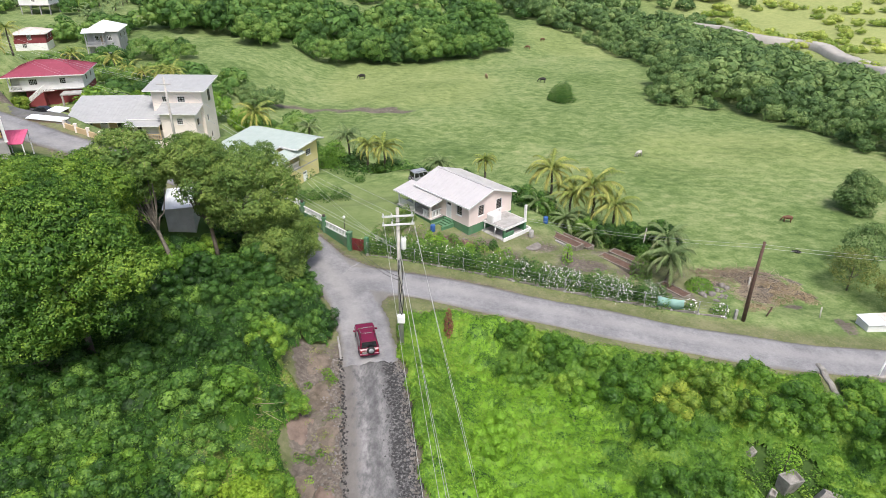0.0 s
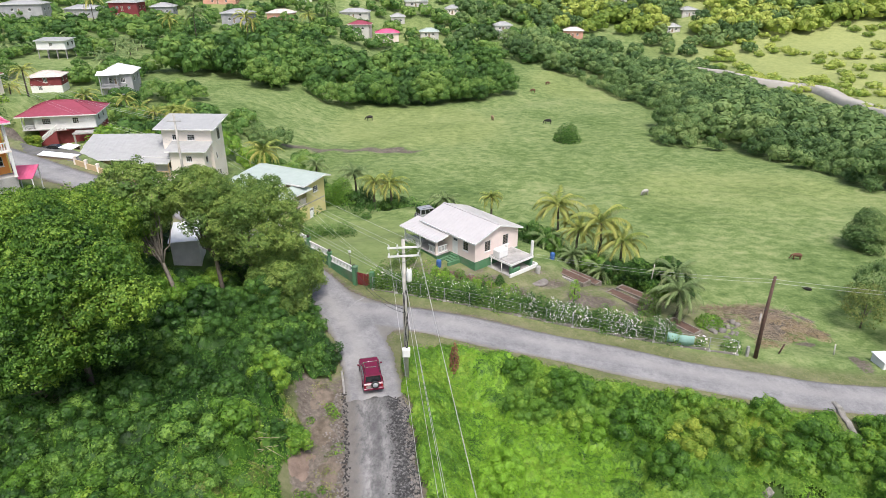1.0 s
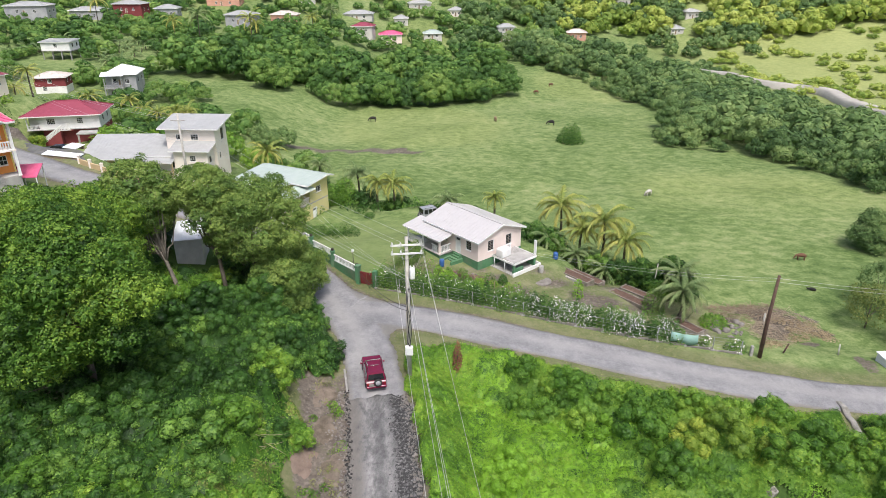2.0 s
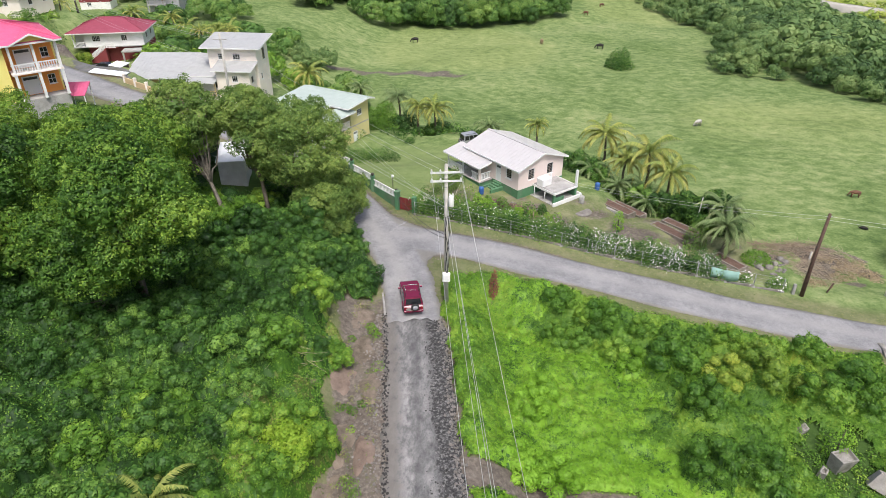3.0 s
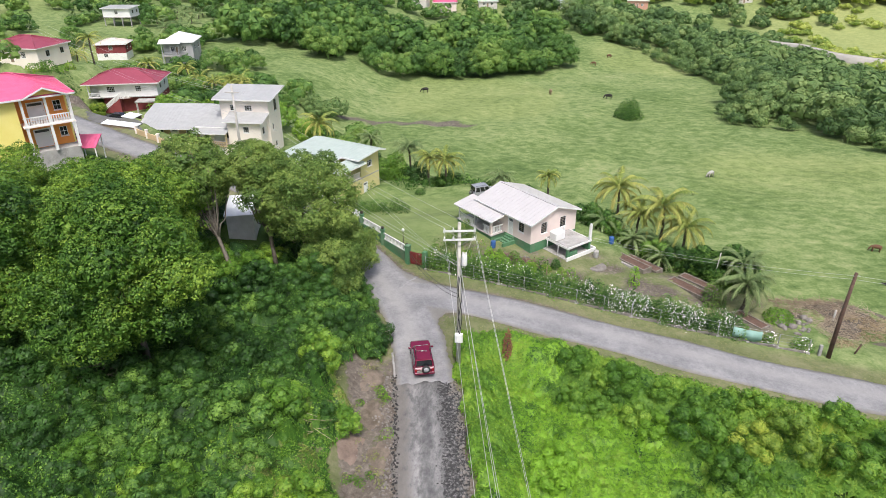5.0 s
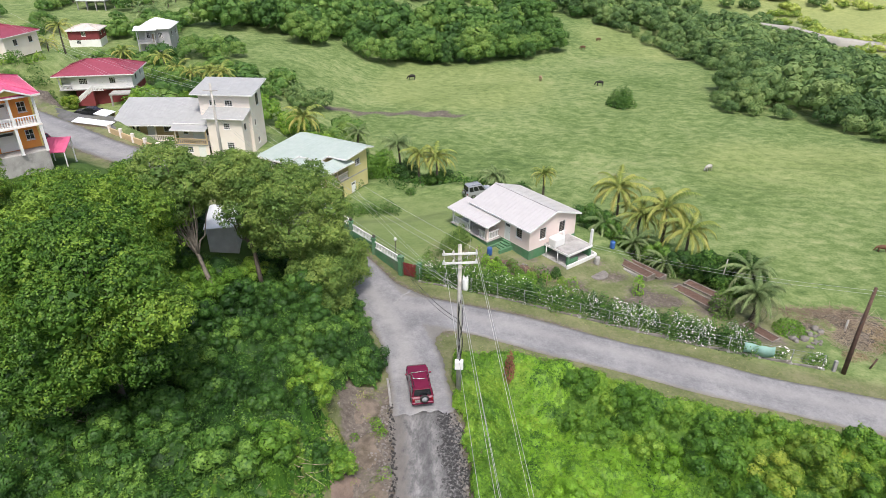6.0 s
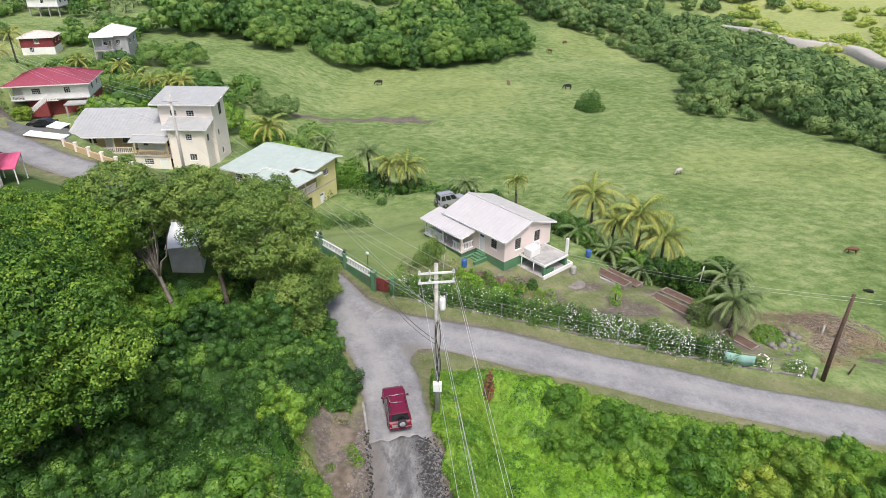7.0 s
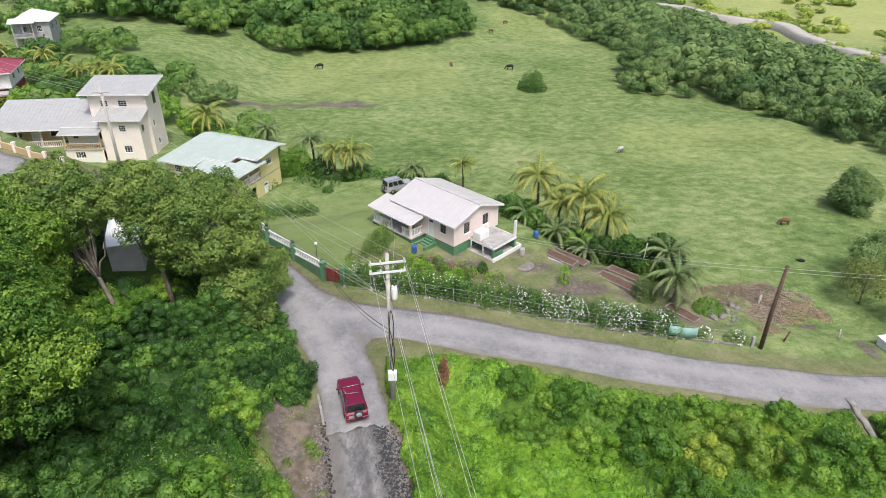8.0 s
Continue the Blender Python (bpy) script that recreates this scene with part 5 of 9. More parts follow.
# ---- cream three-storey house with its wing, and the bungalow beside it ----
def tower_house():
    H = thing("house", pose(-45.4, 100.2, -1.9, 0, 0, -2), "cream three-storey house with pale grey sheet roofs", "house")
    X, Y = 7.9, 4.9
    o = [win_row(4.6, 1.2, 0.9, 7.15), win_row(2.1, 1.0, 0.9, 7.15)]
    _, m, _ = wall(H, (0, 0), (X, 0), 0, 8.7, CREAM_WALL, o)
    for w in o:
        window(H, m, w, "grille")
    o = [win_row(2.9, 1.2, 1.9, 6.6), win_row(1.2, 0.6, 1.0, 3.9), win_row(1.8, 0.7, 0.9, 1.0)]
    _, m, _ = wall(H, (X, 0.18), (X, Y), 0, 9.2, CREAM_WALL, o)
    for w in o:
        window(H, m, w, "louvre")
    wall(H, (X - 0.18, Y), (0.18, Y), 0, 9.2, CREAM_WALL)
    wall(H, (0, Y), (0, 0.18), 0, 9.0, CREAM_WALL)
    roof_sheet(H, (-0.9, -0.8, 9.1), (X + 0.9, -0.8, 9.1), (X + 0.9, Y + 0.8, 10.1), (-0.9, Y + 0.8, 10.1), GREY_ROOF)
    fascia(H, [(-0.9, Y + 0.8, 10.1), (-0.9, -0.8, 9.1), (X + 0.9, -0.8, 9.1), (X + 0.9, Y + 0.8, 10.1)])
    # projecting two-storey block
    o = [win_row(3.0, 0.95, 0.95, 4.4), win_row(3.2, 1.1, 1.0, 1.4)]
    _, m, _ = wall(H, (2.0, -2.7), (X - 0.5, -2.7), 0, 6.2, CREAM_WALL, o)
    for w in o:
        window(H, m, w, "grille")
    o = [win_row(1.0, 0.9, 1.1, 4.0)]
    _, m, _ = wall(H, (X - 0.5, -2.52), (X - 0.5, 0), 0, 6.4, CREAM_WALL, o)
    window(H, m, o[0], "louvre")
    wall(H, (2.0, 0), (2.0, -2.52), 0, 6.4, CREAM_WALL)
    roof_sheet(H, (1.5, -3.3, 6.2), (X + 0.1, -3.3, 6.2), (X + 0.1, 0, 7.0), (1.5, 0, 7.0), GREY_ROOF)
    fascia(H, [(1.5, -3.3, 6.2), (X + 0.1, -3.3, 6.2), (X + 0.1, 0, 7.0)], h=0.14)
    # left wing with balcony
    o = [(2.3, 0.02, 4.0, 2.2), win_row(1.2, 0.8, 1.0, 1.0), win_row(4.7, 0.6, 1.1, 0.9)]
    _, m, _ = wall(H, (-3.2, -1.9), (2.0, -1.9), 2.2, 5.0, CREAM_WALL, o)
    door(H, m, o[0], WHITE, lights=True)
    window(H, m, o[1]), window(H, m, o[2])
    lo = [win_row(2.0, 1.4, 0.9, 0.9), (3.6, 0.02, 4.7, 1.9)]
    _, m, _ = wall(H, (-3.2, -3.4), (2.0, -3.4), 0, 2.05, CREAM_WALL, lo)
    window(H, m, lo[0], "grille")
    door(H, m, lo[1], WHITE)
    wall(H, (-3.2, 3.5), (-3.2, -3.4), 0, 2.05, CREAM_WALL)
    wall(H, (-3.2, 3.5), (-3.2, -1.72), 2.2, 5.0, CREAM_WALL)
    part("balcony_slab", boxes((-3.3, -3.5, 2.05, 1.98, -1.95, 2.2)), CONCRETE, H)
    for x in (-3.1, 1.85):
        column(H, x, -3.35, 2.2, 4.45, OCHRE_WALL, 0.07)
    balustrade(H, (-3.05, -3.4), (1.8, -3.4), 2.2, 0.85, OCHRE_WALL, gap=0.3)
    roof_sheet(H, (-3.5, -3.9, 4.45), (2.1, -3.9, 4.45), (2.1, -1.7, 4.95), (-3.5, -1.7, 4.95), GREY_ROOF, label="blue-grey porch roof")
    roof_sheet(H, (-3.6, -2.2, 5.05), (2.0, -2.2, 5.05), (2.0, 4.2, 7.0), (-3.6, 4.2, 7.0), GREY_ROOF)
    fascia(H, [(-3.6, -2.2, 5.05), (1.95, -2.2, 5.05)], h=0.16)
    fascia(H, [(-3.5, -3.9, 4.45), (2.1, -3.9, 4.45)], h=0.12)
    return H


tower_house()


def bungalow():
    H = thing("house", pose(-59.3, 99.8, -0.6, 0, 0, 3), "low cream bungalow with grey sheet roof and veranda", "house")
    X, Y = 9.2, 13.0
    o = [(3.6, 0.02, 4.9, 2.1), win_row(7.0, 1.6, 1.0, 1.0), win_row(1.8, 1.2, 1.0, 1.0)]
    _, m, _ = wall(H, (0.4, 2.0), (X, 2.0), 0, 2.9, OCHRE_WALL, o)
    door(H, m, o[0], WHITE, lights=True)
    window(H, m, o[1]), window(H, m, o[2])
    wall(H, (X, 2.18), (X, Y), 0, 2.9, CREAM_WALL, peak=(4.6, 1.9))
    wall(H, (X, Y), (0.4, Y), 0, 2.9, CREAM_WALL)
    wall(H, (0.4, Y), (0.4, 2.18), 0, 2.9, CREAM_WALL, peak=(6.2, 1.9))
    part("veranda_floor", boxes((0, 0.0, -0.9, X, 1.98, 0.05)), CONCRETE, H)
    for x in (0.15, 3.1, 6.1, X - 0.15):
        column(H, x, 0.2, 0.05, 2.75, CREAM_WALL, 0.09)
    balustrade(H, (0.25, 0.2), (X - 0.25, 0.2), 0.05, 0.9, CREAM_WALL, gap=0.28)
    roof_sheet(H, (-0.4, -0.6, 2.85), (X + 0.5, -0.6, 2.85), (X + 0.5, 7.4, 5.0), (-0.4, 7.4, 5.0), GREY_ROOF)
    roof_sheet(H, (X + 0.5, Y + 0.6, 3.0), (-0.4, Y + 0.6, 3.0), (-0.4, 7.4, 5.0), (X + 0.5, 7.4, 5.0), GREY_ROOF)
    roof_sheet(H, (-1.6, 5.2, 3.4), (-0.38, 5.2, 3.4), (-0.38, 9.4, 4.3), (-1.6, 9.4, 4.3), GREY_ROOF)
    fascia(H, [(-0.4, 7.4, 5.0), (-0.4, -0.6, 2.85), (X + 0.5, -0.6, 2.85), (X + 0.5, 7.4, 5.0), (X + 0.5, Y + 0.6, 3.0)])
    return H


bungalow()


# ---- white house with maroon hip roof ----
def maroon_house():
    H = thing("house", pose(-82.4, 122.9, -1.4, 0, 0, 13), "white raised house with maroon hip roof and outside stairs", "house")
    X, Y, F, E = 13.2, 8.6, 2.4, 5.2
    part("plinth", boxes((2.5, 0.6, -0.9, X, Y, F)), MAROON_WALL, H, "maroon lower storey")
    part("floor_slab", boxes((-0.05, -0.3, F, X + 0.05, Y + 0.05, F + 0.15)), CONCRETE, H)
    o = [win_row(4.4, 1.5, 1.1, 0.9), win_row(9.6, 1.1, 1.1, 0.9), (7.0, 0.02, 7.9, 2.05)]
    _, m, _ = wall(H, (2.2, 0), (X, 0), F + 0.15, E, WHITE, [(a - 2.2, b, c - 2.2, d) for a, b, c, d in o])
    for a, b, c, d in o[:2]:
        window(H, m, (a - 2.2, b, c - 2.2, d), "grille")
    door(H, m, (o[2][0] - 2.2, o[2][1], o[2][2] - 2.2, o[2][3]), WHITE)
    o = [win_row(2.6, 1.1, 1.1, 0.9), win_row(6.0, 0.9, 1.1, 0.9)]
    _, m, _ = wall(H, (X, 0.18), (X, Y), F + 0.15, E, WHITE, o)
    for w in o:
        window(H, m, w, "louvre")
    wall(H, (X, Y), (0, Y), F + 0.15, E, WHITE)
    wall(H, (0, Y), (0, 1.6), F + 0.15, E, WHITE)
    wall(H, (0, 1.6), (2.2, 1.6), F + 0.15, E, WHITE)
    column(H, 0.15, 0.0, F + 0.15, E, WHITE)
    balustrade(H, (0.2, -0.2), (2.2, -0.2), F + 0.15, 0.9)
    steps(H, 6.4, 8.2, -0.3, F + 0.15, 1, MAROON_WALL)
    for i in range(11):
        part("step", boxes((6.2 - 0.28 * (i + 1), -1.5, -0.3, 6.2 - 0.28 * i, -0.32, F - 0.2 * (i + 1) + 0.15)), MAROON_WALL, H)
    for y in (-1.5, -0.35):
        m0 = [(6.2, y, F + 1.0), (3.1, y, 0.95)]
        tube("handrail", m0, 0.07, WHITE, H, 6)
        for i in range(11):
            part("baluster", boxes((6.0 - 0.28 * i, y - 0.05, F - 0.2 * i - 0.1, 6.1 - 0.28 * i, y + 0.05, F + 0.95 - 0.2 * i)), WHITE, H)
    balustrade(H, (6.3, -1.5), (8.2, -1.5), F + 0.1, 0.85)
    part("carport_slab", boxes((9.4, -3.2, F - 0.5, X + 0.2, -0.32, F - 0.28)), CONCRETE, H)
    for x in (9.7, X - 0.1):
        column(H, x, -3.0, -0.3, F - 0.5, CONCRETE, 0.14)
    hip_roof(H, 0, -0.2, X, Y, E + 0.05, 2.0, RED_ROOF, over=0.7)
    return H


maroon_house()


# ---- yellow and orange house with pink roof ----
def pink_roof_house():
    H = thing("house", pose(-57.0, 60.8, 9.2, 0, 0, 45), "bright yellow two-storey house with pink roof and white balcony", "house")
    X, Y, F, E = 12.0, 9.0, 3.0, 6.0
    part("footing", boxes((0, 0, -3.2, X, Y, 0.0)), CONCRETE, H)
    wall(H, (0, 0), (6.8, 0), 0, E, BRIGHT_YELLOW)
    o = [(1.0, 0.02, 2.7, 2.1), win_row(4.0, 0.8, 1.1, 0.9)]
    for z, zt in ((0, F - 0.16), (F, E)):
        _, m, _ = wall(H, (6.98, 1.9), (X - 0.18, 1.9), z, zt, ORANGE_WALL, o)
        window(H, m, o[1], "mullion")
        door(H, m, o[0], WHITE, lights=True)
        ow = [(0.5, 0.9, 1.4, 2.0)]
        _, mm, _ = wall(H, (6.8, 0.18), (6.8, 2.08), z, zt, ORANGE_WALL, ow)
        window(H, mm, ow[0], "mullion")
    o = [win_row(4.0, 0.9, 1.1, 3.9), win_row(7.0, 0.9, 1.1, 3.9), win_row(5.0, 0.9, 1.1, 1.0)]
    _, m, _ = wall(H, (X, 1.9), (X, Y), 0, E, BRIGHT_YELLOW, o)
    for w in o:
        window(H, m, w, "mullion")
    wall(H, (X - 0.18, Y), (0.18, Y), 0, E, BRIGHT_YELLOW)
    wall(H, (0, Y), (0, 0.18), 0, E, BRIGHT_YELLOW)
    part("balcony_slab", boxes((6.98, -0.35, F - 0.16, X + 0.1, 1.88, F)), CREAM_WALL, H)
    for x in (7.3, 9.6, X - 0.1):
        column(H, x, -0.15, F, E, WHITE, 0.12)
        column(H, x, -0.15, 0, F - 0.16, WHITE, 0.14)
    balustrade(H, (7.1, -0.2), (X, -0.2), F, 0.95, gap=0.24, w=0.1)
    balustrade(H, (X + 0.02, -0.1), (X + 0.02, 1.85), F, 0.95, gap=0.24, w=0.1)
    hip_roof(H, 0, 0, X, Y, E + 0.1, 1.9, PINK_ROOF, over=0.6)
    # small gable over the balcony
    xm, w, r = 9.6, 2.2, 0.95
    roof_sheet(H, (xm - w, 2.6, E + 0.12), (xm - w, -0.9, E + 0.12), (xm, -0.9, E + 0.12 + r), (xm, 2.6, E + 0.12 + r), PINK_ROOF)
    roof_sheet(H, (xm + w, -0.9, E + 0.12), (xm + w, 2.6, E + 0.12), (xm, 2.6, E + 0.12 + r), (xm, -0.9, E + 0.12 + r), PINK_ROOF)
    fascia(H, [(xm - w, -0.9, E + 0.12), (xm, -0.9, E + 0.12 + r), (xm + w, -0.9, E + 0.12)])
    wall(H, (xm - w + 0.3, -0.35), (xm + w - 0.3, -0.35), E, E + 0.12, BRIGHT_YELLOW, peak=(w - 0.3, r - 0.12))
    return H


pink_roof_house()


# ---- smaller houses on the slopes ----
def small_house(x, y, z, rz, X, Y, H0, H1, wallm, roofm, rise, label, roof="hip", stilts=0.0, low=None, split=None, nwin=2, group="houses on the hillside"):
    """A plain house: optional stilts or lower storey, windows on the near walls, hip, gable or flat roof."""
    H = thing("house", pose(x, y, z, 0, 0, rz), label, "house", group)
    if stilts:
        for px in np.linspace(0.2, X - 0.2, 4):
            for py in (0.2, Y - 0.2):
                column(H, px, py, -0.6, H0, CONCRETE, 0.13)
        part("floor_slab", boxes((-0.2, -0.2, H0 - 0.2, X + 0.2, Y + 0.2, H0)), CONCRETE, H)
    elif H0 > 0.5:
        o = [win_row(X * 0.3, 1.1, 1.1, H0 * 0.4)]
        _, m, _ = wall(H, (0, 0), (X, 0), -0.8, H0, low or wallm, [(o[0][0], o[0][1] + 0.8, o[0][2], o[0][3] + 0.8)])
        window(H, m, (o[0][0], o[0][1] + 0.8, o[0][2], o[0][3] + 0.8), "grille")
        for a, b in (((X, 0.18), (X, Y)), ((X - 0.18, Y), (0.18, Y)), ((0, Y), (0, 0.18))):
            wall(H, a, b, -0.8, H0, low or wallm)
    z0 = H0 if H0 > 0.5 else -0.8
    dz = H0 - z0
    o = [win_row(X * (i + 0.7) / (nwin + 0.4), 1.1, 1.2, 0.95 + dz) for i in range(nwin)]
    od = (X * 0.42, 0.02 + dz, X * 0.42 + 0.95, 2.05 + dz)
    if nwin == 2:
        _, m, _ = wall(H, (0, 0), (X, 0), z0, H1, wallm, o + [od])
        door(H, m, od, WOOD)
    else:
        _, m, _ = wall(H, (0, 0), (X, 0), z0, H1, wallm, o)
    for w in o:
        window(H, m, w, "grille")
    o = [win_row(Y * 0.3, 1.1, 1.2, 0.95 + dz), win_row(Y * 0.75, 1.1, 1.2, 0.95 + dz)]
    _, m, _ = wall(H, (X, 0.18), (X, Y), z0, H1, split or wallm, o)
    for w in o:
        window(H, m, w, "louvre")
    wall(H, (X - 0.18, Y), (0.18, Y), z0, H1, wallm)
    wall(H, (0, Y), (0, 0.18), z0, H1, wallm)
    if roof == "hip":
        hip_roof(H, 0, 0, X, Y, H1 + 0.04, rise, roofm)
    elif roof == "gable":
        gable_roof(H, 0, 0, X, Y, H1 + 0.04, rise, roofm, axis="x" if X > Y else "y")
    else:
        roof_sheet(H, (-0.5, -0.5, H1 + 0.1), (X + 0.5, -0.5, H1 + 0.1), (X + 0.5, Y + 0.5, H1 + 0.1 + rise), (-0.5, Y + 0.5, H1 + 0.1 + rise), roofm)
        fascia(H, [(-0.5, Y + 0.5, H1 + rise + 0.1), (-0.5, -0.5, H1 + 0.1), (X + 0.5, -0.5, H1 + 0.1), (X + 0.5, Y + 0.5, H1 + rise + 0.1)])
    return H


g = small_house(-88.8, 167.3, -1.3, 12, 7.4, 9.0, 2.7, 5.9, GREY_WALL, BRIGHT_ROOF, 1.9, "bare grey two-storey house with bright white hip roof")
part("balcony_slab", boxes((-0.1, -1.7, 2.55, 4.4, -0.02, 2.72)), CONCRETE, g)
balustrade(g, (0.0, -1.6), (4.3, -1.6), 2.72, 0.85, GREY_WALL)
for px in (0.1, 2.2, 4.2):
    column(g, px, -1.55, 2.72, 5.8, GREY_WALL, 0.1)
    column(g, px, -1.55, -0.6, 2.55, GREY_WALL, 0.12)
roof_sheet(g, (-0.6, -2.1, 5.85), (4.9, -2.1, 5.85), (4.9, 0.3, 6.6), (-0.6, 0.3, 6.6), BRIGHT_ROOF)
small_house(-117.0, 182.5, -3.1, 14, 8.0, 6.5, 1.9, 4.4, MAROON_WALL, RUST_ROOF, 1.2, "small maroon and white house with rusty sheet roof", low=WHITE, nwin=1)
small_house(-137.0, 222.0, 0.6, 2, 9.5, 6.5, 3.2, 5.9, WHITE, GREY_ROOF, 0.4, "pale house raised on concrete stilts", roof="flat", stilts=3.0, nwin=1)
small_house(-105.5, 128.5, 6.4, -6, 11.5, 9.0, 0.4, 3.3, CREAM_WALL, RED_ROOF, 1.8, "cream house with dull red hip roof and porch")
FAR = [(-178, 285, 10, 19, 12, 4.2, 8.6, GREY_WALL, GREY_ROOF, "tall bare grey house on the ridge"), (-162, 303, 4, 17, 10, 0.4, 4.6, GREY_WALL, GREY_ROOF, "low grey house on the ridge"),
       (-146, 309, 0, 15, 10, 4.0, 8.4, MAROON_WALL, GREY_ROOF, "maroon and white house on the ridge"), (-127, 304, 8, 11, 9, 4.0, 8.0, GREY_WALL, GREY_ROOF, "narrow grey house among palms"),
       (-114, 345, 0, 19, 10, 0.4, 5.0, SALMON_WALL, RUST_ROOF, "reddish house with rusty roof"), (-90.6, 292, -5, 14, 10, 4.0, 8.6, GREY_WALL, GREY_ROOF, "two-storey grey block house"),
       (-79, 322, 0, 14, 9, 0.4, 4.4, SALMON_WALL, RUST_ROOF, "salmon house with pale roof"), (-75, 355, 4, 11, 8, 0.4, 4.2, PALE_WALL, GREY_ROOF, "white village house with pale sheet roof"),
       (-46, 339, 0, 16, 9, 0.4, 3.8, PALE_WALL, GREY_ROOF, "long white village house"), (-41, 312, -6, 11, 8, 2.8, 6.4, PALE_WALL, RED_ROOF, "white house with red roof"), (-28, 313, 6, 12, 8, 2.2, 5.6, PINK_WALL, PINK_ROOF, "pink house with pale roof"),
       (-26, 349, 5, 8, 7, 0.4, 4.4, PALE_WALL, GREY_ROOF, "small white village house"), (-9, 325, 5, 10, 7, 1.0, 4.2, PALE_WALL, PALE_GREEN_ROOF, "white house with pale blue-green roof"),
       (-17, 374, 6, 14, 8, 0.4, 4.0, PALE_WALL, GREY_ROOF, "white village house with pale sheet roof"), (25, 331, 8, 11, 7, 0.4, 3.6, PALE_WALL, GREY_ROOF, "low white house at the wood's edge"),
       (28, 346, 6, 10, 7, 0.4, 3.8, PALE_WALL, GREY_ROOF, "white village house with pale sheet roof"), (63, 343, -6, 11, 7, 0.5, 4.4, SALMON_WALL, RUST_ROOF, "pinkish red house below the hill"),
       (116, 354, 0, 9, 7, 0.4, 3.8, PALE_WALL, GREY_ROOF, "small white house on the hill"), (130, 371, 10, 10, 8, 0.4, 4.4, PALE_WALL, GREY_ROOF, "white house on the sunny hill"), (96, 389, 4, 9, 7, 0.4, 4.6, PALE_WALL, GREY_ROOF, "pale house high on the hill"),
       (-58, 372, 4, 12, 8, 0.4, 4.2, CREAM_WALL, RUST_ROOF, "cream village house on the ridge"), (2, 366, -4, 9, 7, 0.4, 4.0, CREAM_WALL, GREY_ROOF, "cream village house on the ridge")]
for x, y, rz, X_, Y_, h0, h1, wm, rm, lab in FAR:
    small_house(x - X_ / 2, y, float(land(x, y)) - 0.2, rz, X_ * 0.86, Y_ * 0.86, h0 * 0.86, h1 * 0.86, wm, rm, 1.5, lab, group="far village houses")

# ---- trees of the wooded bank ----
BIG = "tall leafy tree with dense bright green crown on the bank"
OLV = "spreading tree with olive green crown beside the lane"
for i, (x, y, h, r, n, mat, lean, lab) in enumerate([
        (-25.2, 37.6, 14.2, 6.1, 60000, LEAF_BIG, (0, 0), BIG), (-35.2, 37.0, 12.8, 6.2, 34000, LEAF_BIG, (0, 0), BIG), (-31.0, 46.8, 11.6, 5.4, 32000, LEAF_BIG, (0, 0), BIG),
        (-39.0, 56.0, 7.2, 3.8, 12000, LEAF_BIG, (0, 0), BIG), (-18.7, 54.6, 12.0, 4.5, 34000, LEAF_OLIVE, (0.2, 0.6), OLV), (-23.9, 50.8, 12.6, 3.4, 20000, LEAF_OLIVE, (-3.6, 3.0), OLV),
        (-15.8, 56.6, 7.6, 2.9, 13000, LEAF_OLIVE, (0.3, 0), OLV), (-31.0, 62.0, 6.4, 2.8, 13000, LEAF_OLIVE, (0, 0), OLV), (-37.0, 63.0, 5.2, 2.7, 8000, LEAF_BIG, (0, 0), BIG),
        (-46.0, 54.0, 7.4, 3.8, 8000, LEAF_BIG, (0, 0), BIG), (-44.0, 45.0, 10.5, 5.4, 10000, LEAF_BIG, (0, 0), BIG), (-22.6, 61.5, 8.6, 2.6, 9000, LEAF_OLIVE, (0, 0), OLV), (-15.9, 53.2, 6.4, 3.2, 14000, LEAF_OLIVE, (0, 0), OLV),
        (-14.4, 58.6, 5.4, 2.2, 7000, LEAF_OLIVE, (0, 0), OLV),
        (-29.4, 52.0, 10.0, 3.5, 16000, LEAF_BIG, (0, 0), BIG),
        (-21.0, 53.4, 12.4, 2.6, 12000, LEAF_OLIVE, (-1.2, 1.6), OLV)]):
    tree("tree", x, y, h, r, 0.19, mat, int(n), lab, lean=lean, lobes=84 if n > 15000 else 44, bare=0.3, flat=0.98, low=-0.95 if n > 30000 else -0.85, bright=0.44 if y < 38 else 0.82, group="trees on the bank", seed=10 + i, bark=PALE_BARK if lean[0] < -3 else BARK)


LEAF_LIME = foliage("leaf_lime_sapling", (0.09, 0.19, 0.014), (0.19, 0.33, 0.022), (0.33, 0.46, 0.05), patch=0.4)
tree("tree", -11.6, 26.6, 3.2, 1.45, 0.18, LEAF_LIME, 5200, "bright yellow-green young tree on the bank", lobes=22, bare=0.1, flat=0.9, seed=71, clump=0.4, per=26)


def bank(x, y):
    e = road_edge(x, y)[0]
    _, _, s = road_near(x, y, LANE)
    return (y < 60 - 0.62 * (x + 12) + 1.0) & (x < -6) & (e > 1.1 - 0.75 * S(44, 46.5, y)) & ((y > 44.5) | (s < -(6.0 + 0.8 * np.sin(y * 0.8))) | (x < -13)) & (np.hypot(x + 53, y - 70) > 9) & ~((x > -28.6) & (x < -23.6) & (y > 55.8) & (y < 63.5))


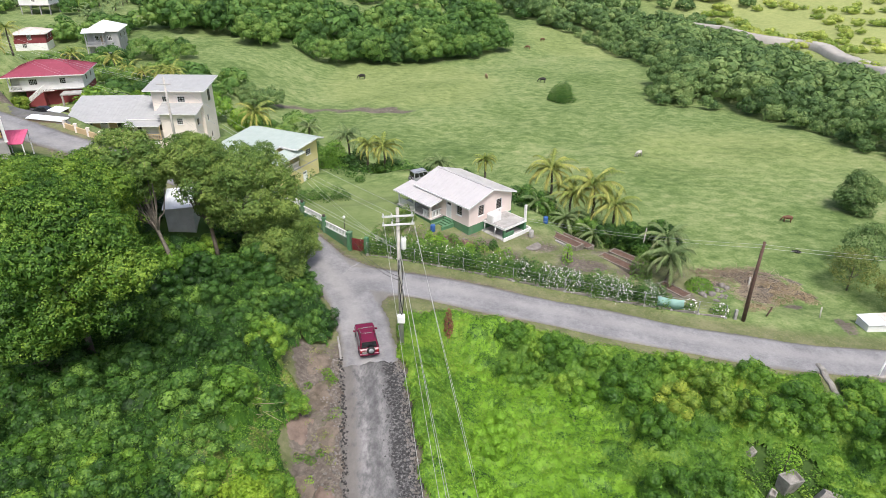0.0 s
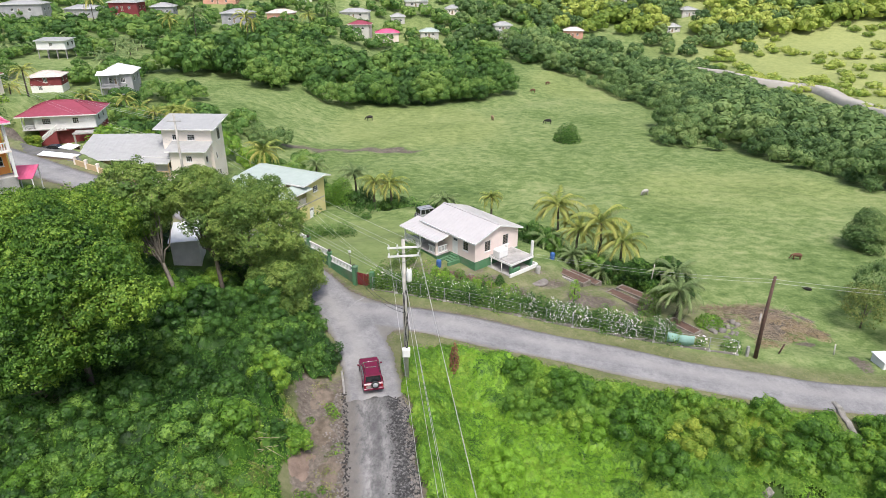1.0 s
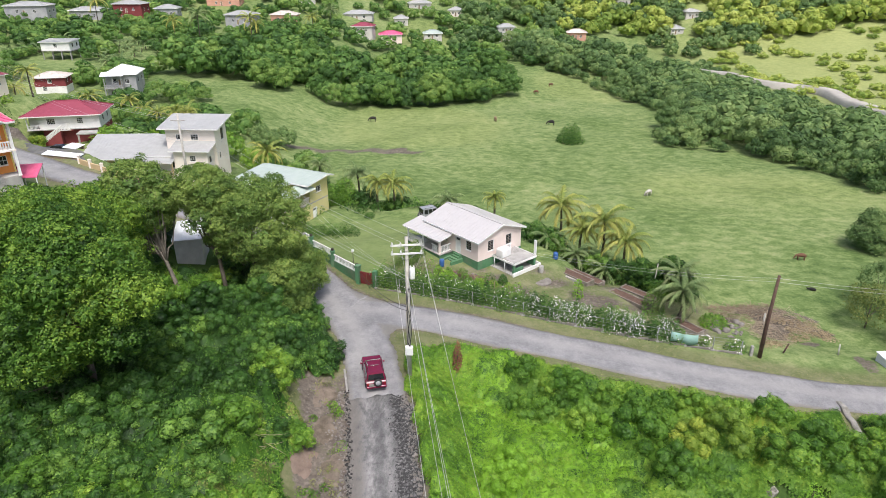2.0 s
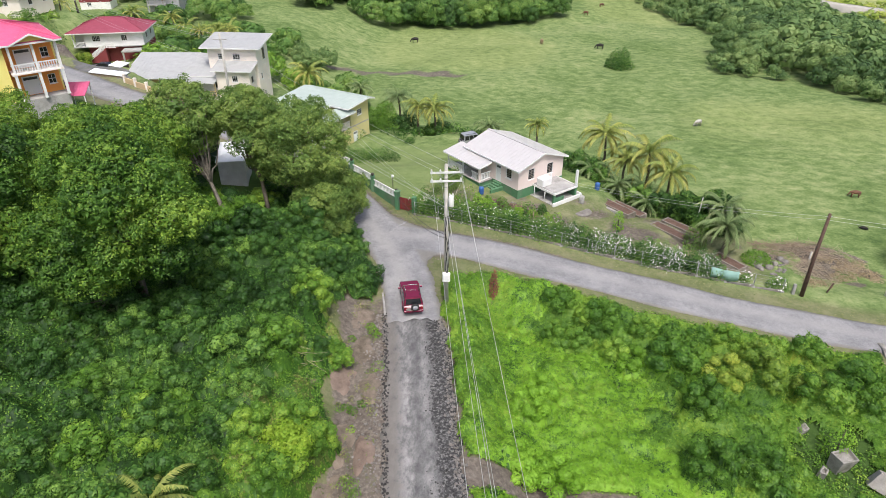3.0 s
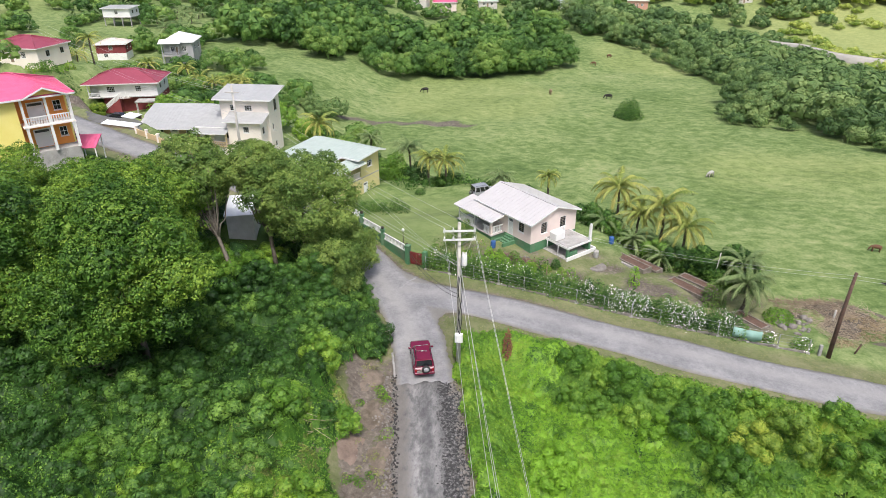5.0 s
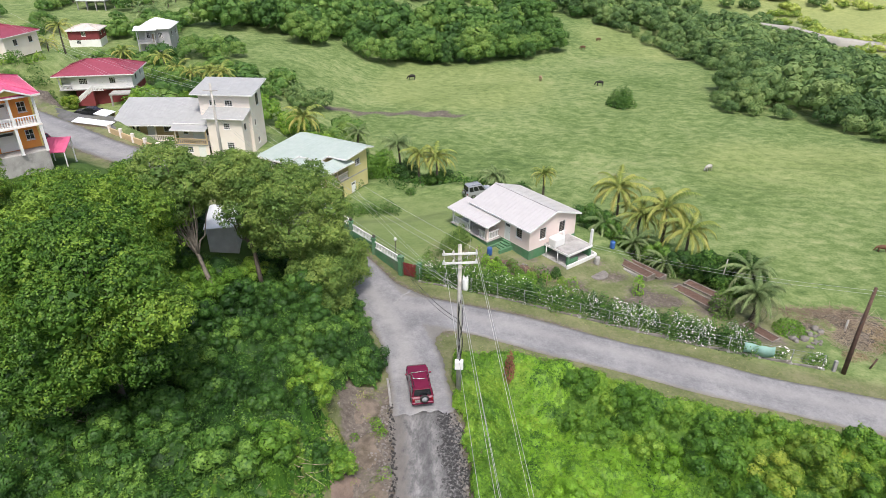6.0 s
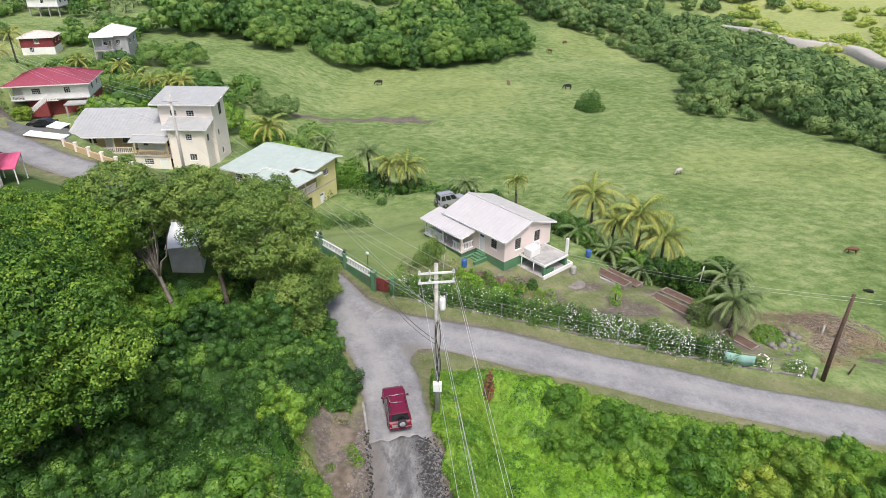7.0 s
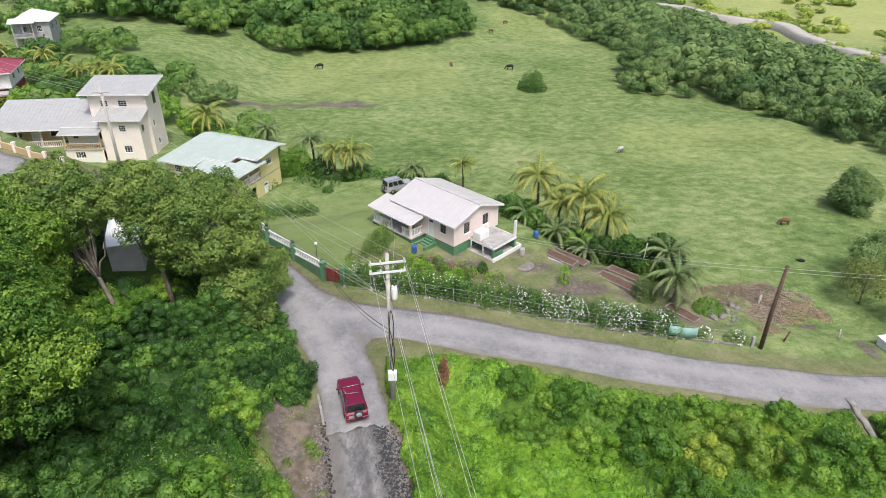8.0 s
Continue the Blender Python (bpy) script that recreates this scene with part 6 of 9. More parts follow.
low = scatter(-42, -6, 12, 68, 2.0, bank, 5)
left_mounds = domes(low, 0.8, 1.5, 0.6, 2.2, 5)
tall = scatter(-40, -9, 14, 64, 2.7, lambda x, y: bank(x, y) & (road_edge(x, y)[0] > 2.0) & (np.sin(x * 0.7 + np.sin(y * 0.5)) * np.sin(y * 0.6 + 1) > -0.5), 47)
left_mounds = np.vstack([left_mounds, domes(tall[::2], 0.9, 1.9, 2.0, 4.0, 6)])
# tone 0.3 puts the big tree's shade into this undergrowth's colour
for x, y, h in [(-22.3, 34.5, 3.0), (-25.0, 34.0, 3.4), (-19.5, 36.0, 3.0), (-28.5, 34.5, 3.2), (-17.8, 39.0, 2.6), (-31.5, 33.5, 3.0)]:
    left_mounds = np.vstack([left_mounds, [[x - 2.5, y, 2.0, h, 0.3]]])


gap = np.hypot(left_mounds[:, 0] + 25.6, (left_mounds[:, 1] - 54) * 0.7) < 3.6
left_mounds[gap, 3] *= 0.35


def left_kind(x, y, tone):
    u = np.random.default_rng(len(x)).uniform(0, 1, len(x))
    lime = ((y + 3 * np.sin(x * 0.5) + 6 * (tone - 0.5) + 4 * u < 33) & (u < 0.16 + 0.34 * S(-24, -15, x))) | ((x > -14.5) & (y < 43) & (tone + u > 0.85))
    dull = lime & (tone + 0.7 * u > 1.17)
    return np.where(dull, 2, np.where(lime, 1, 0))


canopy(["undergrowth", "light_undergrowth", "dry_undergrowth"], (-42, -6, 12, 68), bank, left_mounds, 70, (0.17, 0.16, 0.15), [LEAF_BUSH, LEAF_SHRUB, LEAF_DULL],
       ["dense dark green undergrowth on the wooded bank", "light green weeds and saplings on the bank", "dull olive weeds among the bank's green"], left_kind, 3, clump=0.55, rise=0.8,
       thin=lambda x, y: np.where((x < -25) & (y > 40), 0.1, np.where(x < -34, 0.5, np.where((x < -18) & (y > 40), 0.5, 1.0))))


def shrubs(name, rows, kind_of, per, leaf, mats, labels, seed):
    """The taller mounds as shrubs of their own shape, sorted by kind."""
    rows = np.asarray(rows, float)
    rows[:, 4] *= 0.8
    kind = kind_of(rows[:, 0], rows[:, 1], rows[:, 4])
    for k, m in enumerate(mats):
        if (kind == k).any():
            woodland(name, rows[kind == k], per, leaf, m, labels[k], 12, 3, seed + k, "shrubs", lambda x, y: ((x < -21) & (y > 40)) | (x > 37))


big = left_mounds[(left_mounds[:, 3] > 1.15) & bank(left_mounds[:, 0], left_mounds[:, 1]) & ~((left_mounds[:, 0] < -25) & (left_mounds[:, 1] > 41)) & (np.hypot(left_mounds[:, 0] + 24.6, left_mounds[:, 1] - 50.2) > 2.8)]
shrubs("bank_shrubs", big, lambda x, y, t: np.minimum(left_kind(x, y, t), 1), 130, 0.17, [LEAF_BUSH, LEAF_SHRUB, LEAF_DULL], ["dense dark green shrubs on the wooded bank", "light green saplings on the bank", "dull olive weeds among the bank's green"], 50)
thicket("bank_weeds", scatter(-14, -6.5, 14, 47, 1.3, lambda x, y: (~bank(x, y)) & (road_near(x, y, LANE)[2] < -3.2) & (np.sin(x * 1.9) * np.sin(y * 1.1 + 0.6) > 0.0), 8), 0.5, 0.25, 30, 0.13, LEAF_DULL, "scattered weeds on the dug soil")


# ---- overgrown field below the side road ----
def field(x, y):
    e = road_edge(x, y)[0]
    near = np.minimum(np.hypot(x - 24.6, (y - 33.2) * 0.8) - 2.6 - 0.5 * np.sin(x * 2 + y), np.where((np.abs(x - 33.4 - 0.21 * (y - 46)) < 0.7) & (y > 38) & (y < 47), -1.0, 1.0))
    return (e > 0.12 + 1.35 * S(43, 46, y) * S(2, 10, x) + 0.3 * np.sin(x * 1.3) * np.sin(y * 1.7)) & (x > -4) & (y < 50) & (near > 0) & ~((y < 28.6) & (y > 26.4) & (x < 10.5 + 0.6 * np.sin(y * 3)))


vine_at = scatter(-6, 42, 12, 50, 1.15, lambda x, y: y < 50, 4)
right_mounds = domes(vine_at, 0.7, 1.2, 0.15, 0.6, 7)
band = scatter(3.0, 42, 28, 50, 2.3, lambda x, y: field(x, y) & (np.abs(road_edge(x, y)[0] - 4.8 - 0.8 * np.sin(x * 0.7)) < 2.6) & (x > 4 + 2 * np.sin(y)), 6)
right_mounds = np.vstack([right_mounds, domes(band, 1.0, 1.6, 1.3, 2.8, 8)])
far_band = scatter(11.5, 42, 12, 46, 3.3, lambda x, y: field(x, y) & (road_edge(x, y)[0] > 5.5) & (x > 12.5 + 2.0 * np.sin(y * 0.5)) & (np.hypot(x - 24.6, y - 33.2) > 4.6) & (np.sin(x * 0.62 + 0.9 * np.sin(y * 0.5)) * np.sin(y * 0.7 + 0.4) > -0.5), 9)
right_mounds = np.vstack([right_mounds, domes(far_band, 1.3, 2.2, 2.2, 4.2, 10)])
small = scatter(-3, 12, 22, 47, 3.6, lambda x, y: np.sin(x * 0.5 + 1) * np.sin(y * 0.45) > 0.1, 12)
right_mounds = np.vstack([right_mounds, domes(small, 0.9, 1.6, 0.5, 1.2, 11)])


def right_kind(x, y, tone):
    u = np.random.default_rng(len(x)).uniform(0, 1, len(x))
    tone = tone + 0.5 * (u - 0.5)
    e = road_edge(x, y)[0]
    bush = (x > 13 + 2.0 * np.sin(y * 0.5) + 3 * (tone - 0.5)) | ((e < 7.4 + 2 * (tone - 0.5)) & (x > 4.5 + 4 * (tone - 0.4)) & (y > 36))
    bush = bush | (u < 0.06 + 0.36 * S(27, 38, y) + 0.45 * S(3, 0, x))
    yel = bush & (np.hypot((x - 22.8) / 5.6, (y - 40.6) / 2.6) < 1.0) & (u < 0.38)
    deep = bush & (tone < -0.1)
    return np.where(yel, 2, np.where(deep, 3, np.where(bush, 1, 0)))


canopy(["vines", "shrubs", "yellowing_shrubs", "dark_shrubs"], (-5, 42, 13, 50), field, right_mounds, 85, (0.13, 0.17, 0.18, 0.18), [LEAF_VINE, LEAF_SHRUB, LEAF_YELLOW, LEAF_BUSH],
       ["bright green creeping vines covering the field", "mounded leafy green shrubs along the side road", "yellowing leaves on bushes in the field", "darker green shrubs among the field's bushes"], right_kind, 9, clump=0.52, rise=0.75,
       thin=lambda x, y: np.where((x > 34) | (y < 22), 0.5, 1.0))
big = right_mounds[(right_mounds[:, 3] > 0.85) & field(right_mounds[:, 0], right_mounds[:, 1])]
shrubs("field_shrubs", big, lambda x, y, t: np.where(right_kind(x, y, t) == 3, 1, right_kind(x, y, t)), 150, 0.17, [LEAF_VINE, LEAF_SHRUB, LEAF_YELLOW, LEAF_BUSH], ["bright green vine-covered mounds in the field", "mounded leafy green shrubs along the side road", "yellowing bushes in the field", "darker green shrubs among the field's bushes"], 60)
thicket("verge_grass", scatter(-20, 60, 40, 66, 0.55, lambda x, y: (road_edge(x, y)[0] > 0.1) & (road_edge(x, y)[0] < 1.9) & ((y > 43.5) | (x > -6)), 14), 0.32, 0.05, 8, 0.12, VERGE_TUFT, "short rough grass along the road verges", "grass", up=3.0)


# ---- flowering hedge behind the wire fence ----
FENCE = spline([(-8.0, 60.4, 0), (-2.0, 58.9, 0), (6.8, 56.5, 0), (14.0, 54.9, 0), (20.4, 53.8, 0), (28.3, 52.7, 0)], 0.35)
hx, hy = FENCE[:, 0], FENCE[:, 1]
k = hx < 22.3
hedge = np.vstack([np.column_stack([hx[k] + RNG.normal(0, 0.25, k.sum()), hy[k] + o + RNG.normal(0, 0.2, k.sum())]) for o in (0.5, 1.1, 1.7)])
thicket("flowering_hedge", hedge, 0.65, 1.95, 125, 0.18, LEAF_BUSH, "green hedge behind the wire fence", "hedge")


def petals(name, places, n, r, h, label, size=0.16, mat=None):
    i = RNG.integers(0, len(places), n)
    d = RNG.normal(size=(n, 3))
    d /= np.linalg.norm(d, axis=1)[:, None]
    d[:, 2] = np.abs(d[:, 2])
    p = np.asarray(places)[i]
    c = np.column_stack([p[:, 0] + d[:, 0] * r, p[:, 1] + d[:, 1] * r, land(p[:, 0], p[:, 1]) + d[:, 2] * h])
    nn = d + RNG.normal(size=(n, 3)) * 0.3 + [0, -0.3, 0.4]
    tagged(new(name, leaf_mesh(name, c, nn, size, size * 0.9, mat or LEAF_FLOWER)), label, "flowers", kind="stuff")


thick_bloom = hedge[(np.sin(hedge[:, 0] * 1.3 - 1.4) > -0.6) & (hedge[:, 0] > 8.0) & (hedge[:, 0] < 21.5)]
petals("hedge_blossom", thick_bloom, 1900, 0.72, 2.0, "clusters of white blossom on the hedge", 0.11)
petals("hedge_blossom", hedge[hedge[:, 0] < 8.5], 520, 0.72, 2.05, "scattered white blossom on the hedge", 0.12)

# ---- garden and yard plants ----
thicket("yard_shrubs", [(-3.5, 63.5), (-1.5, 62.5), (1.2, 61.2), (2.8, 60.2), (-2.6, 65.5), (4.2, 64.2), (0.4, 63.2), (-5.2, 62.6), (7.2, 63.4), (1.6, 64.8)], 0.95, 1.3, 150, 0.24, LEAF_SHRUB, "leafy garden shrubs in front of the house")
yard = scatter(-7.5, 11, 58.8, 68.5, 1.25, lambda x, y: (np.hypot(x - 5, y - 71.5) > 5.6) & (y > 60.6 - 0.24 * (x + 1)) & (np.sin(x * 1.3 + 2) * np.sin(y * 1.1) > -0.1) & ((x < 3.5) | (y < 62.5)) & ((x < -2.2) | (y < 64.6)), 27)
thicket("yard_plants", yard, 0.75, 1.1, 110, 0.18, LEAF_SHRUB, "mixed flowering plants and weeds in the front yard", swell=0.6)
thicket("porch_plants", [(-2.5, 66), (-1, 65), (0.5, 64.2), (2, 64.6), (3.2, 63.8), (-4, 66.8), (-3.5, 64.6), (1.2, 66.2), (4.6, 64.4), (-0.4, 66.8), (-5.4, 64.4), (6.2, 63.6), (-6.2, 63.0)], 0.62, 1.0, 260, 0.17, LEAF_SHRUB, "mixed garden plants beside the porch steps")
petals("yard_blossom", yard[::3], 120, 0.7, 1.1, "small pinkish flowers in the front yard", 0.12, PINK_PETAL)
thicket("bank_grass", scatter(-13, -7, 16, 46, 0.8, lambda x, y: (~bank(x, y)) & (road_near(x, y, LANE)[2] < -2.9) & (np.sin(x * 1.4 + 1) * np.sin(y * 0.8) > 0.2), 83), 0.4, 0.2, 16, 0.16, VERGE_TUFT, "tufts of dull grass on the dug bank", "grass", up=2.0)
thicket("clearing_weeds", scatter(21, 28, 29, 37.5, 0.8, lambda x, y: np.hypot(x - 24.6, y - 33.2) < 3.4, 85), 0.5, 0.45, 40, 0.18, LEAF_SHRUB, "weeds between the broken blocks")
thicket("cut_grass", scatter(29, 42, 54, 65, 0.7, lambda x, y: (np.hypot((x - 36.8) / 3.6, (y - 59.4) / 2.0) < 0.8 + 0.3 * np.sin(x * 1.7) * np.sin(y * 1.9)) | (np.hypot((x - 31.8) / 1.6, (y - 55.6) / 1.1) < 0.9), 75), 0.6, 0.4, 90, 0.16, STRAW, "heap of pale dry cut grass", "cut grass", swell=0.6)
thicket("yard_weeds", scatter(-8, 27, 57, 70, 1.0, lambda x, y: (y > 59.6 - 0.26 * (x + 1)) & (np.hypot(x - 5, y - 71.5) > 5.6) & (np.sin(x * 0.9 + 1.2 * np.sin(y)) > -0.2), 29), 0.45, 0.06, 14, 0.12, VERGE_TUFT, "rough trampled grass of the yard", "grass", up=3.0)
thicket("clipped_hedge", [(-6.4 + 0.22 * i, 67.6 + 0.6 * i) for i in range(10)] + [(-5.2 + 0.2 * i, 67.8 + 0.5 * i) for i in range(8)], 0.62, 1.5, 230, 0.15, LEAF_OLIVE, "low clipped hedge beside the porch", "hedge")
thicket("lawn_hedge", [(-20.6 + 0.58 * i, 82.0 + 0.6 * math.sin(i * 1.3)) for i in range(13)], 1.0, 1.6, 210, 0.2, LEAF_BUSH, "rounded hedge at the edge of the lawn", "hedge")
thicket("ball_bush", [(-12.1, 88.2)], 0.95, 0.95, 500, 0.15, LEAF_BUSH, "small round clipped bush on the lawn", "bush", kind="")
thicket("garden_bushes", scatter(9.5, 27, 63.5, 84, 1.6, lambda x, y: (np.abs(y - (83.5 - 1.05 * (x - 9.5))) < 3.6 + 0.6 * np.sin(x)) & (np.hypot(x - 5, y - 71) > 6.2), 21), 1.25, 2.0, 160, 0.22, LEAF_BUSH, "dark garden bushes behind the vegetable beds")
thicket("garden_sapling", [(13.9, 63.6)], 0.8, 2.0, 260, 0.2, LEAF_VINE, "bright green young papaya bush", "bush", kind="")
thicket("round_shrub", [(27.2, 58.8)], 1.5, 1.7, 900, 0.2, LEAF_SHRUB, "round green shrub near the rubble", "bush", kind="")
thicket("dark_shrub", [(21.6, 61.4)], 1.6, 2.1, 900, 0.22, LEAF_OLIVE, "dark round shrub by the garden", "bush", kind="")
thicket("fence_vine", [(24.4, 53.9), (26.8, 53.5), (27.6, 53.4)], 0.75, 1.2, 200, 0.18, LEAF_BUSH, "vine climbing over the wire fence", "bush")
petals("fence_blossom", [(24.4, 53.8), (27.3, 53.3)], 60, 0.8, 1.3, "white blossom on the fence vine", 0.16)
thicket("orchard_bush", scatter(-22, 4, 90.5, 97.5, 2.0, lambda x, y: np.sin(x * 0.8) > -0.5, 23), 1.1, 1.5, 80, 0.3, LEAF_BUSH, "dark bushes under the palms at the pasture's edge")
thicket("corner_bush", [(-18.2, 96.6), (-16.6, 96.0)], 2.0, 3.4, 1300, 0.3, LEAF_SHRUB, "rounded bright green tree-like bush", "bush")
tree("tree", 58.5, 84.2, 5.4, 3.4, 0.26, LEAF_HEDGE, 9000, "grey-green tree at the pasture's edge", lobes=22, bare=0.12, seed=61, clump=0.7, per=20, bright=0.6)
tree("tree", 44.5, 61.0, 5.2, 2.9, 0.2, LEAF_DULL, 3400, "thin young tree with sparse pale leaves", lobes=14, bare=0.3, seed=62, core=False, clump=0.6, per=16)
tree("tree", 48.5, 65.5, 6.0, 3.2, 0.22, LEAF_HEDGE, 4800, "thin tree with sparse grey-green leaves", lobes=14, bare=0.25, seed=63, core=False, clump=0.6, per=16)
tree("tree", 47.0, 57.0, 5.0, 2.8, 0.2, LEAF_DULL, 3400, "thin young tree with sparse pale leaves", lobes=14, bare=0.25, seed=64, core=False, clump=0.6, per=16)
tree("tree", 25.0, 67.2, 5.0, 2.7, 0.24, LEAF_BUSH, 7000, "dark broadleaf tree at the garden's end", lobes=30, bare=0.12, flat=0.9, seed=65)
tree("tree", 22.6, 68.6, 4.2, 2.2, 0.24, LEAF_BUSH, 5000, "dark broadleaf tree at the garden's end", lobes=26, bare=0.12, flat=0.9, seed=66)
thicket("pasture_bush", [(28.9 + 1.2 * math.cos(a), 157.5 + 1.2 * math.sin(a)) for a in (0.3, 2.0, 3.3, 4.6, 5.6)] + [(28.9, 157.5)], 2.4, 4.0, 420, 0.45, LEAF_BUSH, "lone round bush standing in the pasture", "bush", kind="")


rg = np.random.default_rng(23)
for i, (x, y) in enumerate([(1.4, 65.2), (2.6, 64.4), (4.6, 63.2), (6.0, 62.4), (3.4, 65.6), (7.6, 63.2)]):
    st = thing("garden_stake", pose(x, y, float(land(x, y)) - 0.1), "thin weathered wooden stake in the front yard", "stake", "garden stakes")
    tube("stake", [(0, 0, 0), (rg.normal(0, 0.06), rg.normal(0, 0.06), rg.uniform(0.9, 1.5))], 0.035, WOOD, st, 6)
sticks_at = [(2.8, 65.4, 2.2, 1.1), (5.6, 63.4, 2.0, 0.9)]


# ---- palms ----
def palm(x, y, height, reach, mat, label, seed, fronds=15, lean=(0, 0), group="palms", leaflets=24, limp=1.9):
    """A ringed trunk and arching fronds of many leaflets."""
    rg = np.random.default_rng(seed)
    z = float(land(x, y)) - 0.15
    ob = thing("palm_tree", pose(x, y, z, 0, 0, rg.uniform(0, 360)), label, "palm", group)
    top = np.array([lean[0], lean[1], height])
    t = np.linspace(0, 1, 9)[:, None]
    tube("trunk", top * t + np.array([[0.25, 0.1, 0]]) * np.sin(t * 3), np.linspace(0.2, 0.11, 9) * (1 + 0.12 * (np.arange(9) % 2)), BARK, ob, 8)
    for k in range(fronds):
        a = k * 2.39996 + rg.uniform(-0.2, 0.2)
        e = 1.3 - 1.55 * (k / fronds) + rg.uniform(-0.1, 0.1)
        L = reach * rg.uniform(0.95, 1.25)
        s = np.linspace(0, 1, 9)
        bend = e - limp * rg.uniform(0.8, 1.2) * s ** 1.3
        step = L / 8
        r = np.concatenate([[0], np.cumsum(np.cos((bend[1:] + bend[:-1]) / 2) * step)])
        h = np.concatenate([[0], np.cumsum(np.sin((bend[1:] + bend[:-1]) / 2) * step)])
        mid = np.column_stack([r * math.cos(a), r * math.sin(a), h]) + top
        side = np.array([-math.sin(a), math.cos(a), 0])
        arr = [tube_arrays(mid, np.linspace(0.035, 0.01, 9), 4)]
        n = leaflets
        u = np.linspace(0.12, 1.0, n)
        base = np.column_stack([np.interp(u, s, mid[:, j]) for j in range(3)])
        tan = np.gradient(base, axis=0)
        tan /= np.linalg.norm(tan, axis=1)[:, None]
        ll = L * 0.27 * np.sin(np.clip(u * 2.6 + 0.35, 0, math.pi)) + 0.12
        vs = []
        for sg in (-1, 1):
            d = side * sg * 0.8 + tan * 0.55 + np.array([0, 0, -0.75]) + rg.normal(0, 0.12, (n, 3))
            d /= np.linalg.norm(d, axis=1)[:, None]
            w = tan * (L * 0.75 / n)
            tip = base + d * ll[:, None]
            vs.append(np.stack([base - w, base + d * ll[:, None] * 0.5 + w * 0.7, tip, base + w], 1).reshape(-1, 3))
        v = np.vstack(vs)
        arr.append((v, np.arange(len(v)).reshape(-1, 4)))
        vv, ff = join(arr)
        fm = mesh_of("frond", vv, ff, mat)
        ta = fm.attributes.new("tone", "FLOAT", "FACE")
        ta.data.foreach_set("value", np.full(len(ff), np.clip(0.25 + 0.68 * k / fronds + rg.normal(0, 0.12), 0, 1.05), np.float32))
        part("frond", fm, mat, ob)
    return ob


PY, PG = "coconut palm with yellowing drooping fronds", "green coconut palm with arching fronds"
for i, (x, y, h, r, mat, lab) in enumerate([
        (14.4, 81.0, 7.0, 3.9, LEAF_PALM, PY), (19.4, 77.4, 5.9, 4.4, LEAF_PALM, PY), (21.6, 74.2, 4.4, 3.7, LEAF_PALM, PY), (17.0, 78.4, 4.4, 3.4, LEAF_PALM, PY),
        (24.1, 60.4, 3.2, 3.2, LEAF_COCO, "young grey-green coconut palm beside the garden"),
        (-23.4, 110.0, 5.0, 2.8, LEAF_COCO, PG), (-15.2, 98.6, 5.6, 3.0, LEAF_COCO, PG), (-11.6, 95.4, 5.2, 2.8, LEAF_PALM, PY), (-9.2, 95.0, 5.4, 3.2, LEAF_PALM, PG),
        (-0.6, 93.0, 3.6, 2.6, LEAF_COCO, PG), (15.6, 74.6, 1.8, 2.8, LEAF_COCO, "low green palm behind the garden beds"), (12.4, 77.4, 1.7, 2.6, LEAF_COCO, "low green palm behind the garden beds"), (18.6, 71.6, 1.5, 2.6, LEAF_COCO, "low green palm behind the garden beds"), (25.4, 65.6, 3.6, 3.0, LEAF_COCO, PG), (6.4, 93.4, 4.6, 2.2, LEAF_PALM, "slim palm behind the bungalow"), (-33.2, 112.5, 6.4, 4.0, LEAF_PALM, PY), (-52.0, 126.0, 6.4, 3.2, LEAF_PALM, PG),
        (-55.0, 128.0, 6.0, 3.2, LEAF_PALM, PY), (-60.0, 131.0, 5.2, 2.8, LEAF_PALM, PG), (-84.0, 150.0, 5.0, 3.4, LEAF_PALM, PY), (-108.0, 262.0, 9.0, 5.0, LEAF_PALM, PY), (-78.0, 268.0, 8.0, 4.5, LEAF_PALM, PG)]):
    palm(x, y, h, r, mat, lab, 100 + i, fronds=22 if y < 120 else 14, leaflets=46 if y < 90 else 26)


palm(-16.6, 20.4, 2.2, 2.6, LEAF_PALM, "young yellow-green palm among the bank's weeds", 131, fronds=14, leaflets=40)


# ---- woods ----
woodland("understorey", domes([(-29.6, 53.6), (-27.6, 53.2), (-25.9, 52.6), (-23.6, 53.2), (-22.2, 55.2), (-29.0, 51.0), (-26.6, 50.4), (-24.2, 50.2), (-30.6, 56.2)], 1.1, 1.7, 1.2, 2.3, 93), 260, 0.17, LEAF_SHRUB, "leafy young growth under the trees before the shed", 12, 3, 17, "shrubs")
thicket("shed_weeds", scatter(-29, -23.4, 52.3, 57.4, 0.9, lambda x, y: y < 57.5, 91), 0.65, 0.5, 70, 0.19, LEAF_BUSH, "low weeds before the shed")
woodland("garden_thicket", domes([(10.8, 79.5), (12.6, 77.6), (15.6, 76.0), (18.2, 73.4), (20.2, 71.4), (22.4, 69.6), (24.4, 68.2), (26.2, 65.4), (23.6, 71.4), (26.4, 68.4), (13.6, 82.0)], 1.19, 2.21, 1.96, 3.64, 66), 300, 0.2, LEAF_BUSH, "dark green bushes among the palms", 12, 3, 2)
grove_edge = lambda x: np.interp(x, [-80, -46, -14, 5, 20, 24], [170, 193, 201, 212, 230, 262])
woodland("grove", domes(scatter(-84, 24, 168, 292, 7.4, lambda x, y: (y > grove_edge(x) + 3) & (y < grove_edge(x) + 62) & (x < 21) & ((x > -58) | (y > 200)), 31), 3.45, 5.75, 7.05, 11.75, 81), 160, 0.4, LEAF_FAR, "dense grove of broadleaf trees beside the pasture", 14, 3, 3, rear=lambda x, y: y > grove_edge(x) + 17)
